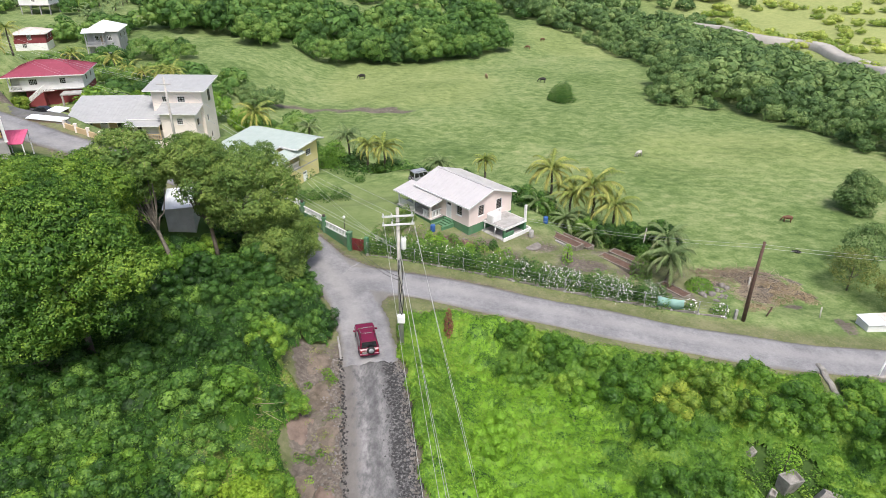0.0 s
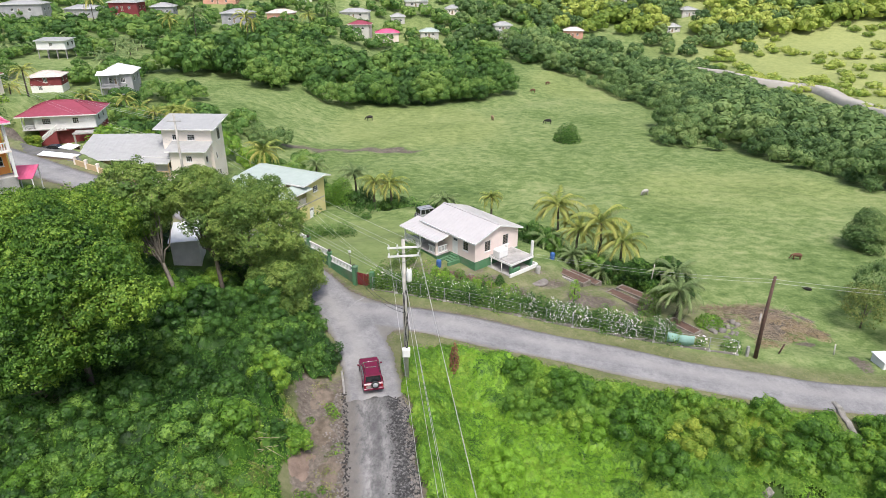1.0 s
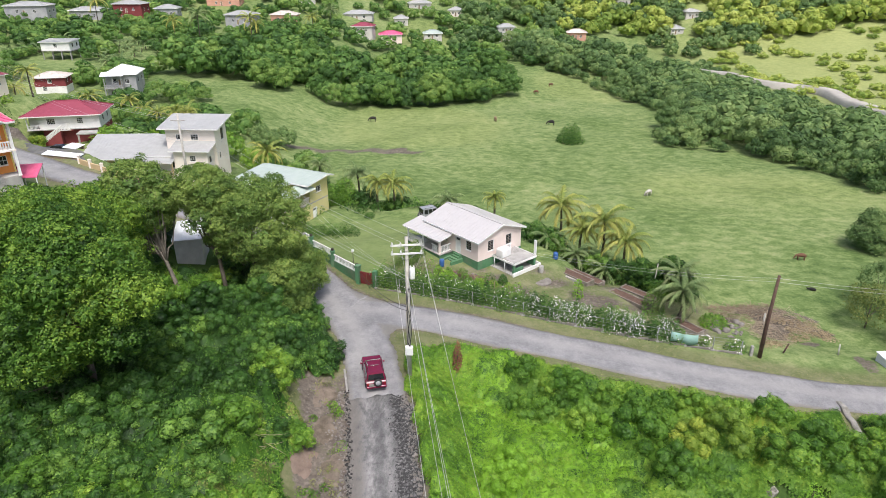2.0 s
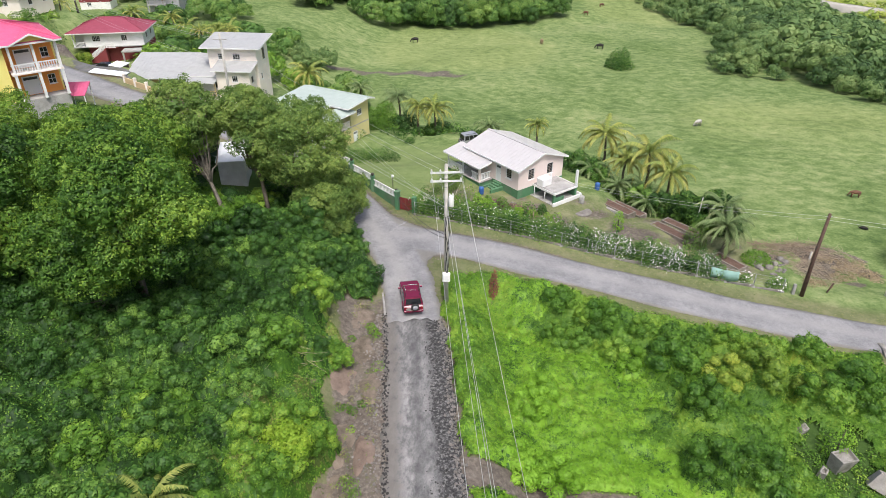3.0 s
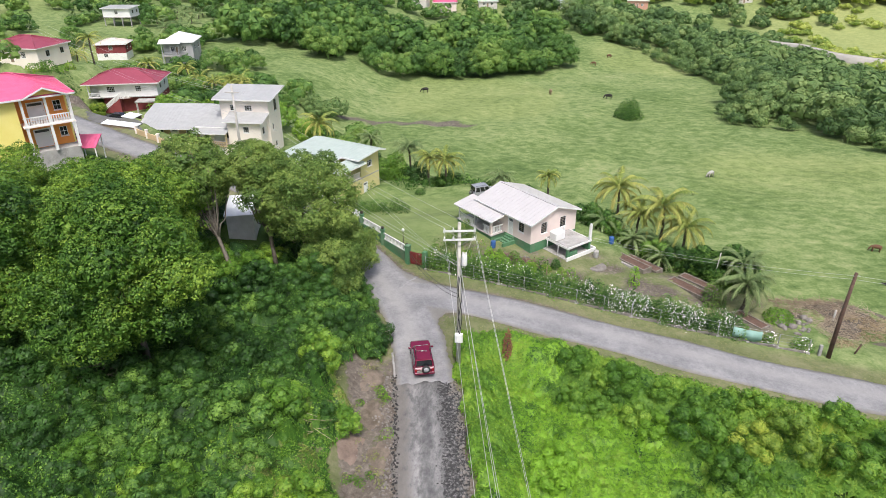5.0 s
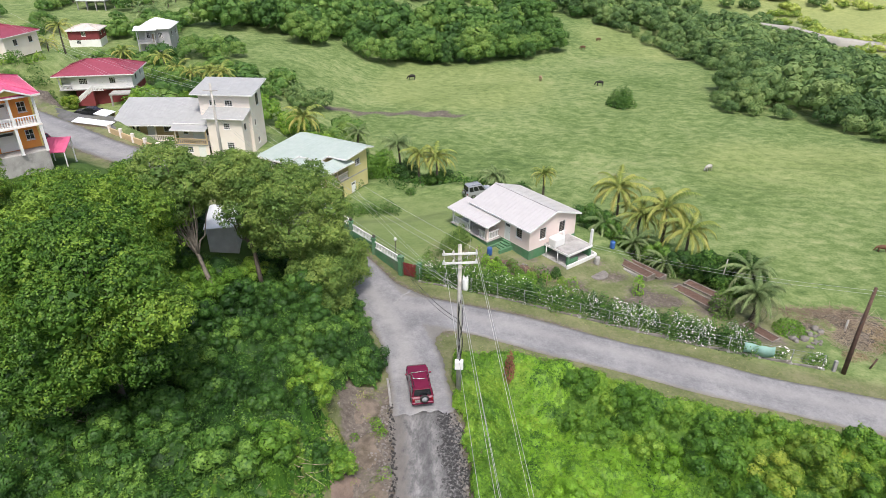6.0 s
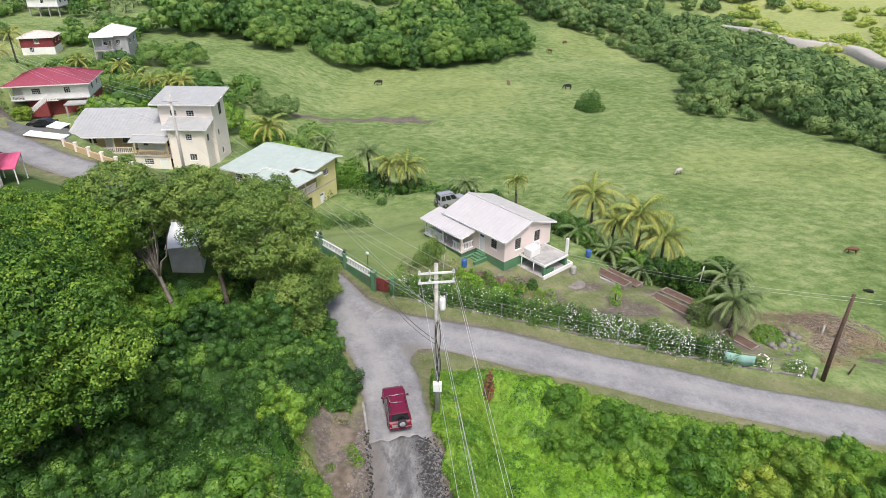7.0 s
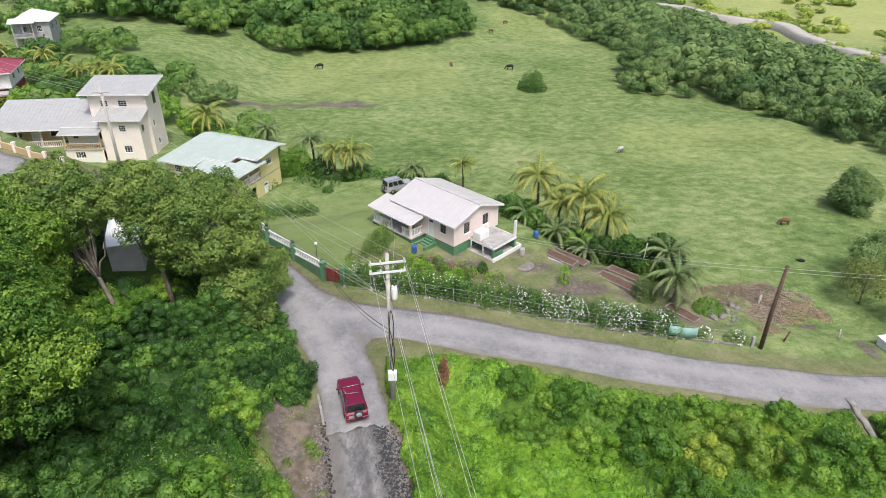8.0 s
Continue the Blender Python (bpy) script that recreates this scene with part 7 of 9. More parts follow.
woodland("grove_edge_trees", domes(scatter(-48, 22, 188, 262, 5.0, lambda x, y: (y > grove_edge(x)) & (y < grove_edge(x) + 7), 33), 2.4, 4.0, 4.5, 7.5, 69), 160, 0.36, LEAF_FAR, "bushy trees at the edge of the grove", 12, 3, 4)
hedge_x = lambda y: np.interp(y, [60, 95, 107, 117, 141, 154, 180, 207, 265, 300], [150, 92, 80, 76, 71, 48, 58, 66, 51, 22])
woodland("hedgerow", domes(scatter(20, 128, 80, 318, 7.4, lambda x, y: (x > hedge_x(y) + 3) & (x < np.minimum(hedge_x(y) + 48, 92 + 0.05 * (280 - y))), 35), 3.38, 5.62, 5.55, 9.25, 84), 120, 0.38, LEAF_HEDGE, "broad belt of grey-green trees beyond the pasture", 13, 3, 5, rear=lambda x, y: x > hedge_x(y) + 16)
woodland("hedgerow_back", domes(scatter(60, 128, 100, 300, 6.2, lambda x, y: (x > 92 + 0.05 * (280 - y)) & (x > hedge_x(y)) & (x < 116 + 0.06 * (280 - y)) & (np.hypot(x - 114, y - 283) > 7) & (np.hypot(x - 122, y - 258) > 9), 36), 2.85, 4.75, 2.4, 4.0, 84), 30, 0.45, LEAF_HEDGE, "lower bushes between the tree belt and the far road", 8, 2, 6)
def clear_view(x, y):
    """Away from the village houses and from the ground before them."""
    k = np.ones(np.shape(x), bool)
    for h in FAR:
        k &= ~((np.abs(x - h[0]) < h[3] / 2 + 1.5) & (y > h[1] - 9) & (y < h[1] + h[4] + 3))
    return k


woodland("valley_wood", domes(scatter(-60, 300, 296, 420, 10.5, lambda x, y: (np.sin(x * 0.05 + 1) * np.sin(y * 0.06) > -0.35) & ((y > 318) | (x < 10)) & ((x < 150) | (y > 350)) & clear_view(x, y) & (x > 0), 37), 3.64, 6.76, 4.9, 9.1, 70), 40, 0.6, LEAF_HEDGE, "scattered trees across the far valley", 11, 2, 7)
woodland("sun_tinted_wood", domes(scatter(40, 330, 336, 440, 9.5, lambda x, y: (y > 350 - 0.05 * (x - 60)) & clear_view(x, y) & (np.sin(x * 0.09) * np.sin(y * 0.07 + 1) > -0.75), 39), 4.34, 8.06, 5.95, 11.05, 74), 40, 0.7, LEAF_SUN_TINT, "yellow-green hillside trees, sunlight put into their leaf colour", 9, 2, 8)
woodland("ridge_wood", domes(scatter(-330, 60, 262, 420, 10.0, lambda x, y: clear_view(x, y) & ((y > 285) | (x < -60)), 41), 2.94, 5.46, 3.5, 6.5, 65), 20, 0.6, LEAF_FAR, "trees among the houses on the ridge", 5, 2, 9)
clear_of = [(p[0], p[1], p[3] + 1.5) for p in PADS] + [(-103, 131, 11), (-113, 180, 10)]


def slope(x, y):
    k = (road_edge(x, y)[0] > 4) & (y > 0.2 * x + 128) & (x < -44)
    for px, py, r in clear_of:
        k &= np.hypot(x - px, y - py) > r
        k &= ~((y < py) & (y > py - 15) & (np.abs(x - px) < r))
    return k & (np.sin(x * 0.11 + 0.5) * np.sin(y * 0.10 + 1.0) > 0.0) & (np.hypot((x + 62) / 1.6, y - 176) > 20) & (np.hypot(x + 130, y - 205) > 14) & (np.hypot(x + 132, y - 224) > 10)


woodland("slope_trees", domes(scatter(-190, -42, 110, 300, 7.0, slope, 43), 2.38, 4.42, 2.94, 5.46, 82), 70, 0.4, LEAF_FAR, "bushes and small trees between the hillside houses", 8, 2, 10)
woodland("orchard_mass", domes([(-14.2, 97), (-11.5, 96.4), (-8.6, 96), (-5.6, 95.6), (-2.6, 94.6), (0.4, 94.0), (-18.5, 99), (-21.5, 101.5), (3.2, 93.4)], 1.42, 2.38, 2.1, 3.5, 79), 250, 0.24, LEAF_BUSH, "bushes packed under the palms by the pasture", 12, 3, 11)
woodland("tower_bushes", domes([(-47, 117), (-43, 121), (-52, 120), (-37, 119), (-33, 113), (-58, 121), (-64, 119), (-31, 108), (-29.5, 104)], 2.25, 3.75, 3.15, 5.25, 71), 260, 0.34, LEAF_SHRUB, "green bushes behind the cream house", 12, 3, 12)
woodland("ditch_bushes", domes([(-41, 138), (-38, 141), (-44, 143)], 2.4, 3.6, 2.72, 4.08, 70), 200, 0.36, LEAF_HEDGE, "bushes by the ditch in the pasture", 12, 3, 13)

foot = scatter(40, 110, 88, 300, 3.9, lambda x, y: (x > hedge_x(y) - 0.5) & (x < hedge_x(y) + 4.5), 55)
woodland("hedgerow_foot", domes(foot, 1.61, 2.99, 2.24, 4.16, 76), 60, 0.34, LEAF_HEDGE, "low bushes along the foot of the tree belt", 5, 3, 14)
woodland("valley_scrub", domes(scatter(100, 330, 150, 350, 8.5, lambda x, y: (x > 128 + 0.12 * (200 - y)) & (np.hypot(x - 133, y - 235) > 9) & (np.sin(x * 0.09 + 1) * np.sin(y * 0.08) > -0.15), 57), 2.1, 3.9, 1.68, 3.12, 76), 20, 0.5, LEAF_SUN_TINT, "yellow-green scrub on the valley's far side, sunlight put into its colour", 4, 2, 15)

thicket("slope_shrubs", scatter(-104, -58, 108, 152, 3.0, lambda x, y: (road_edge(x, y)[0] > 3) & (np.hypot(x + 79, y - 128) > 9.5) & (np.hypot(x + 71, y - 110) > 8.5) & (np.hypot(x + 58, y - 105) > 9) & (np.hypot(x + 99, y - 133) > 8) & (np.sin(x * 0.3) * np.sin(y * 0.33 + 1) > 0.25) & ((y > 122) | (x < -86)), 59), 1.6, 2.2, 120, 0.45, LEAF_SHRUB, "light green shrubs between the hillside houses")
stakes = [(-64.5, 134.5, 5.4, 3.0), (-90.0, 139.0, 5.6, 3.0), (-73.0, 146.0, 5.0, 3.2), (-101.0, 150.0, 5.6, 3.2)]
for i, (x, y, h, r) in enumerate(stakes):
    palm(x, y, h, r, LEAF_PALM, PY, 140 + i, fronds=14)

for i, (x, y, h, r) in enumerate([(-146, 280, 12, 6.5), (-98, 262, 11, 6.5), (-80, 268, 10, 5.5), (-57, 318, 8, 5), (-62, 300, 7, 4.5)]):
    palm(x, y, h, r, LEAF_COCO if i % 2 else LEAF_PALM, PG if i % 2 else PY, 160 + i, fronds=14, group="village palms")
BAN = "pale green banana plants below the village"
for i, (x, y) in enumerate(scatter(-150, -78, 218, 262, 7.5, lambda x, y: (np.hypot(x + 132, y - 224) > 11) & (y > 205 - 0.1 * x) & (np.sin(x * 0.2) > -0.6), 67)):
    palm(x, y, 1.6, 4.2, LEAF_BANANA, BAN, 200 + i, fronds=8, group="banana plants")
woodland("hillside_bushes", domes([(-75, 166), (-72, 170), (-69, 165), (-77, 160), (-66, 172), (-70, 178), (-63, 131), (-66, 134), (-60, 128), (-69, 138), (-62, 137), (-57, 124), (-74, 141), (-30.5, 116), (-27.5, 118), (-33.5, 119),
     (-124, 178), (-128, 190), (-80, 152)], 2.33, 3.88, 3.45, 5.75, 79), 200, 0.34, LEAF_FAR, "dark green bushes between the hillside houses", 12, 3, 16)

# ---- poles and wires ----
def insulator(parent, x, y, z, name="insulator"):
    return lathe(name, [(0.05, 0.0), (0.09, 0.03), (0.05, 0.07), (0.08, 0.11), (0.04, 0.15), (0.045, 0.2)], WHITE, parent, 8, at=(x, y, z))


pz = float(land(-3.45, 44.6)) - 0.3
up = thing("utility_pole", pose(-3.45, 44.6, pz), "tall grey wooden utility pole with two white crossarms", "utility pole")
T = 12.3 - pz
tube("pole", [(0, 0, 0), (0, 0, T * 0.5), (0, 0, T)], [0.19, 0.16, 0.125], POLE_WOOD, up, 12)
for nm, z in (("crossarm", T - 0.62), ("crossarm", T - 1.32)):
    arm = part(nm, boxes((-1.2, -0.18, z - 0.07, 1.2, -0.11, z + 0.07)), WHITE, up, "pale wooden crossarm")
    arm.rotation_euler = (0, 0, radians(8))
    for s in (-1, 1):
        tube("brace", [(s * 0.75, -0.12 + s * 0.1, z - 0.05), (0, -0.15, z - 0.55)], 0.02, STEEL, up, 5)
    for x in (-1.1, -0.45, 1.1):
        insulator(arm, x, -0.145, z + 0.07)
tr = part("transformer", boxes((-0.02, -0.15, 0, 0.02, 0.1, 0.5)), STEEL, up)
tr.location = (0.18, -0.12, T - 3.4)
lathe("tank", [(0.0, 0), (0.19, 0.0), (0.21, 0.08), (0.21, 0.82), (0.18, 0.9), (0.0, 0.92)], WHITE, tr, 16, at=(0.22, -0.05, 0))
for a in (0.1, 0.34):
    insulator(tr, a, -0.05, 0.9, "bushing")
mb = part("switch_box", boxes((-0.28, -0.55, 3.0, 0.34, -0.2, 3.75), bevel=0.02), WHITE, up, "pale grey metal switch box")
part("box_lid", boxes((-0.24, -0.575, 3.05, 0.30, -0.55, 3.7)), WHITE, mb)
rg = np.random.default_rng(4)
for k in range(3):
    z = np.linspace(3.7, T - 4.2, 14)
    tube("cable", np.column_stack([0.1 + 0.16 * np.sin(z * (0.7 + 0.2 * k) + k) * (z > 4), -0.26 - 0.08 * k + 0.1 * np.cos(z * 0.9 + k), z]), 0.03, CABLE, up, 5)

rz_ = float(land(29.25, 52.5)) - 0.3
rp = thing("wooden_pole", pose(29.25, 52.5, rz_), "dark leaning wooden pole beside the road", "utility pole")
tube("pole", [(0, 0, 0), (0.0, 0, 4.4), (0.05, -0.1, 9.0)], [0.2, 0.17, 0.13], DARK_POLE, rp, 12)
tube("bracket", [(-0.15, -0.12, 8.7), (0.32, -0.12, 8.75)], 0.035, STEEL, rp, 6)
tube("bracket", [(0.02, -0.12, 5.9), (-0.35, -0.3, 5.6)], 0.03, CABLE, rp, 6)
hz_ = float(land(-34.4, 80.2)) - 0.3
hp = thing("utility_pole", pose(-34.4, 80.2, hz_), "grey wooden utility pole standing before the cream house", "utility pole")
tube("pole", [(0, 0, 0), (0, 0, 13.8 - hz_)], [0.2, 0.13], POLE_WOOD, hp, 10)
part("crossarm", boxes((-0.9, -0.2, 12.9 - hz_, 0.9, -0.12, 13.0 - hz_)), POLE_WOOD, hp)
gz_ = float(land(23.0, 66.4)) - 0.3
gp = thing("garden_post", pose(23.0, 66.4, gz_), "thin pale service post in the garden", "post")
tube("pole", [(0, 0, 0), (0.25, 0, 4.4)], 0.06, POLE_WOOD, gp, 8)
kp = thing("utility_pole", pose(4.4, -8.0, float(land(4.4, -8.0)) - 0.3), "wooden utility pole further down the lane", "utility pole")
tube("pole", [(0, 0, 0), (0, 0, 12.0)], [0.2, 0.13], POLE_WOOD, kp, 10)

LAB = "thin pale overhead wire"
for dx, dz in ((-1.1, 11.95), (-0.45, 11.95), (1.1, 11.95)):
    wire("power_line", (-3.45 + dx, 44.5 + dx * 0.14, dz), (4.4 + dx * 1.1, -8.0, 10.4), 0.9, 0.012, WIRE, LAB, "overhead wires", 40)
    wire("power_line", (-3.45 + dx, 44.5 + dx * 0.14, dz), (-34.4 + dx * 0.6, 80.1 + dx * 0.6, 13.1), 0.8, 0.012, WIRE, LAB, "overhead wires", 40)
    wire("power_line", (-34.4 + dx * 0.6, 80.1 + dx * 0.6, 13.1), (-86 + dx, 118 + dx, 15.5), 1.0, 0.014, WIRE, LAB, "overhead wires", 40)
for k in range(2):
    wire("power_line", (-3.35, 44.45, 9.0 - 0.3 * k), (4.7 + 0.4 * k, -8.0, 8.2 - 0.3 * k), 1.0, 0.014, WIRE, LAB, "overhead wires", 40)
    wire("power_line", (-3.5, 44.6, 9.0 - 0.3 * k), (-34.4, 80.1, 10.2 - 0.4 * k), 1.0, 0.014, WIRE, LAB, "overhead wires", 40)
    wire("power_line", (-34.4, 80.1, 10.2 - 0.4 * k), (-90, 128, 11.5 - 0.6 * k), 1.2, 0.014, WIRE, LAB, "overhead wires", 40)
    wire("service_line", (-3.5, 44.7, 8.6), (-21.8 + 0.5 * k, 85.2 + k, 1.2), 0.9, 0.011, WIRE, "sagging service wire to the yellow house", "overhead wires", 30)
    wire("service_line", (29.25, 52.4, 5.1 - 0.35 * k), (9.0, 66.5, 1.2 - 0.3 * k), 0.5, 0.011, WIRE, "service wire to the bungalow's terrace", "overhead wires", 30)
    wire("service_line", (29.25, 52.4, 5.1 - 0.35 * k), (80, 51, 3.0 - 0.4 * k), 1.0, 0.012, WIRE, LAB, "overhead wires", 30)
wire("service_line", (-3.45, 44.7, 8.8), (-3.1, 70.2, 1.3), 0.8, 0.011, WIRE, "service wire to the bungalow's porch", "overhead wires", 30)
wire("stay_wire", (-2.4, 44.4, 11.9), (2.6, 30.0, float(land(2.6, 30.0))), 0.0, 0.013, WIRE, "tight stay wire from the pole's crossarm", "overhead wires", 6)
wire("telephone_cable", (-3.5, 44.4, 6.4), (-9.9, 61.3, 1.4), 0.7, 0.028, CABLE, "black cable sagging towards the gate", "overhead wires", 24)
wire("telephone_cable", (-3.55, 44.4, 6.1), (-9.9, 61.2, 1.2), 0.8, 0.022, CABLE, "black cable sagging towards the gate", "overhead wires", 24)

# ---- garden wall, gate and lamp by the lane ----
WALL = [(-10.1, 61.9), (-13.2, 65.0), (-16.1, 67.9), (-19.0, 70.8), (-22.5, 74.0)]
gw = thing("garden_wall", pose(0, 0, 0), "green garden wall with white balusters and ball-topped pillars", "wall")
for (x0, y0), (x1, y1) in zip(WALL[:-1], WALL[1:]):
    z0, z1 = float(land(x0, y0)), float(land(x1, y1))
    zt = max(z0, z1) + 0.75
    m, L = along((x0, y0), (x1, y1), 0)
    w = part("wall_panel", boxes((0.2, -0.1, min(z0, z1) - 0.4, L - 0.2, 0.1, zt)), GREEN_WALL, gw)
    w.matrix_basis = m
    r = balustrade(gw, (x0 + (x1 - x0) * 0.22 / L, y0 + (y1 - y0) * 0.22 / L), (x1 - (x1 - x0) * 0.22 / L, y1 - (y1 - y0) * 0.22 / L), zt, 0.75, WHITE, gap=0.26, w=0.085, name="balustrade")
for x, y in WALL:
    z = float(land(x, y))
    h = 1.75
    p = part("pillar", boxes((x - 0.2, y - 0.2, z - 0.4, x + 0.2, y + 0.2, z + h), (x - 0.26, y - 0.26, z + h, x + 0.26, y + 0.26, z + h + 0.09)), GREEN_WALL, gw)
    lathe("ball", [(0.0, 0.0), (0.1, 0.02), (0.17, 0.12), (0.19, 0.2), (0.15, 0.31), (0.0, 0.38)], DARK, p, 10, at=(x, y, z + h + 0.09))
gate = thing("gate", pose(-9.75, 61.45, float(land(-9.2, 61.2)), 0, 0, -22), "dark red double-leaf metal gate between green pillars", "gate")
for s in (0, 1):
    leaf = part("gate_leaf", boxes((0.04 + s * 0.76, -0.02, 0.1, 0.76 + s * 0.76, 0.02, 1.5)), RED_GATE, gate)
    part("rail", boxes((0.08 + s * 0.76, -0.045, 0.25, 0.72 + s * 0.76, -0.02, 0.33), (0.08 + s * 0.76, -0.045, 1.25, 0.72 + s * 0.76, -0.02, 1.33)), RED_GATE, leaf)
    part("ribs", boxes(*[(0.1 + s * 0.76 + i * 0.12, -0.04, 0.36, 0.13 + s * 0.76 + i * 0.12, -0.021, 1.22) for i in range(6)]), RED_GATE, leaf)
part("gate_pillar", boxes((-0.42, -0.24, -0.4, 0.0, 0.24, 2.05), (-0.48, -0.3, 2.05, 0.06, 0.3, 2.15)), GREEN_WALL, gate)
part("gate_pillar", boxes((1.6, -0.22, -0.4, 2.0, 0.22, 1.85)), GREEN_WALL, gate)
gl = thing("garden_lamp", pose(-10.8, 64.0, float(land(-10.8, 64.0)) - 0.1), "white globe lamp on a thin dark post", "lamp")
tube("post", [(0, 0, 0), (0, 0, 2.6)], 0.04, DARK, gl, 8)
lathe("globe", [(0.0, 0.0), (0.13, 0.05), (0.17, 0.17), (0.13, 0.3), (0.0, 0.35)], WHITE, gl, 12, at=(0, 0, 2.6))

# ---- wire fence before the hedge ----
fence = thing("wire_fence", pose(0, 0, 0), "low wire fence with steel posts on a concrete kerb", "fence")
d = np.concatenate([[0], np.cumsum(np.hypot(*np.diff(FENCE[:, :2], axis=0).T))])
posts = np.arange(0, d[-1], 2.6)
px, py = np.interp(posts, d, FENCE[:, 0]), np.interp(posts, d, FENCE[:, 1])
pzs = land(px, py)
for x, y, z in zip(px, py, pzs):
    p = tube("post", [(x, y, z - 0.2), (x, y, z + 1.5)], 0.04, STEEL, fence, 6)
    part("footing", boxes((x - 0.15, y - 0.15, z - 0.1, x + 0.15, y + 0.15, z + 0.16)), CONCRETE, p)
for h, r in ((1.48, 0.016), (1.1, 0.01), (0.75, 0.01), (0.4, 0.01)):
    tube("rail" if h > 1.4 else "strand", np.column_stack([px, py, pzs + h]), r, STEEL, fence, 5)
for i in range(len(px) - 1):
    m, L = along((px[i], py[i]), (px[i + 1], py[i + 1]), 0)
    kb = part("kerb", boxes((0.0, -0.09, min(pzs[i], pzs[i + 1]) - 0.3, L, 0.09, max(pzs[i], pzs[i + 1]) + 0.05)), STONE, fence)
    kb.matrix_basis = m
n = 14
u = np.linspace(0, 1, n)
sx, sy = np.interp(21.0 + 2.5 * u, FENCE[:, 0], FENCE[:, 0]), np.interp(21.0 + 2.5 * u, FENCE[:, 0], FENCE[:, 1])
sz = land(sx, sy)
v = np.vstack([np.column_stack([sx, sy - 0.07 - 0.05 * np.sin(u * 17), sz + 1.44 - 0.12 * np.sin(u * 3.1)]), np.column_stack([sx, sy - 0.12 - 0.07 * np.sin(u * 13), sz + 0.8]), np.column_stack([sx, sy - 0.1 - 0.04 * np.sin(u * 11), sz + 0.35 + 0.1 * np.sin(u * 7)])])
q = [[r * n + i, r * n + i + 1, (r + 1) * n + i + 1, (r + 1) * n + i] for r in range(2) for i in range(n - 1)]
sh = tagged(new("plastic_sheet", mesh_of("plastic_sheet", v, q, TEAL_NET, True)), "pale teal plastic sheet hung on the wire fence", "sheet")
sm = sh.modifiers.new("thick", "SOLIDIFY")
sm.thickness = 0.02
ep = thing("concrete_post", pose(28.5, 52.7, float(land(28.5, 52.7)) - 0.2), "short pale concrete end post of the fence", "post")
part("post", boxes((-0.13, -0.13, 0, 0.13, 0.13, 1.3), bevel=0.02), CONCRETE, ep)


# ---- vehicles ----
def vehicle(name, m, paint, label, kind="jeep", L=4.1, W=1.66, H=1.62):
    """Body, cabin, glass, wheels, lamps and bumpers; the nose points along +y."""
    ob = thing(name, m, label, "car")
    bm = bmesh.new()
    w = W / 2
    rows = [(-L / 2, 0.42, 0.86, 0.93), (-L / 2 + 0.12, 0.34, 0.98, 0.98), (L * 0.12, 0.34, 1.0, 1.0), (L / 2 - 0.35, 0.36, 0.93, 0.97), (L / 2, 0.44, 0.76, 0.9)]
    rings = []
    for y, z0, z1, k in rows:
        rings.append([bm.verts.new(c) for c in ((-w * k, y, z0), (w * k, y, z0), (w * k, y, (z0 + z1) / 2 + 0.06), (w * k * 0.95, y, z1), (-w * k * 0.95, y, z1), (-w * k, y, (z0 + z1) / 2 + 0.06))])
    for a, b in zip(rings[:-1], rings[1:]):
        for i in range(6):
            bm.faces.new((a[i], a[(i + 1) % 6], b[(i + 1) % 6], b[i]))
    bm.faces.new(rings[0][::-1]); bm.faces.new(rings[-1])
    bmesh.ops.recalc_face_normals(bm, faces=bm.faces[:])
    bmesh.ops.bevel(bm, geom=bm.edges[:], offset=0.03, segments=2, affect="EDGES")
    part("body", bm, paint, ob)
    y0, y1, yt0, yt1 = (-L / 2 + 0.08, L * 0.17, -L / 2 + 0.2, L * 0.02) if kind == "jeep" else (-L * 0.36, L * 0.2, -L * 0.22, L * 0.06)
    zb, b0, b1 = 0.97, w * 0.94, w * 0.8
    bm = bmesh.new()
    lo = [bm.verts.new(c) for c in ((-b0, y0, zb), (b0, y0, zb), (b0, y1, zb), (-b0, y1, zb))]
    hi = [bm.verts.new(c) for c in ((-b1, yt0, H), (b1, yt0, H), (b1, yt1, H), (-b1, yt1, H))]
    bm.faces.new(hi); bm.faces.new(lo[::-1])
    for i in range(4):
        bm.faces.new((lo[i], lo[(i + 1) % 4], hi[(i + 1) % 4], hi[i]))
    bmesh.ops.bevel(bm, geom=bm.edges[:], offset=0.05, segments=2, affect="EDGES")
    cab = part("cabin", bm, paint, ob)

    def pane(nm, pts, off):
        bm2 = bmesh.new()
        n = Vector(off)
        a = [bm2.verts.new(Vector(p) + n * 0.004) for p in pts]
        b = [bm2.verts.new(Vector(p) + n * 0.02) for p in pts]
        bm2.faces.new(b); bm2.faces.new(a[::-1])
        for i in range(len(pts)):
            bm2.faces.new((a[i], a[(i + 1) % len(pts)], b[(i + 1) % len(pts)], b[i]))
        bmesh.ops.recalc_face_normals(bm2, faces=bm2.faces[:])
        part(nm, bm2, CAR_GLASS, cab)

    def lerp(a, b, t):
        return tuple(np.array(a) + (np.array(b) - np.array(a)) * t)
    c = [np.array(p) for p in ((-b0, y0, zb), (b0, y0, zb), (b0, y1, zb), (-b0, y1, zb), (-b1, yt0, H), (b1, yt0, H), (b1, yt1, H), (-b1, yt1, H))]

    def face(i, j, k, l, s0, s1, t0, t1):
        P = lambda s, t: (c[i] * (1 - s) + c[j] * s) * (1 - t) + (c[l] * (1 - s) + c[k] * s) * t
        return [P(s0, t0), P(s1, t0), P(s1, t1), P(s0, t1)]
    pane("windscreen", face(2, 3, 7, 6, 0.07, 0.93, 0.14, 0.9), (0, 0.7, 0.7))
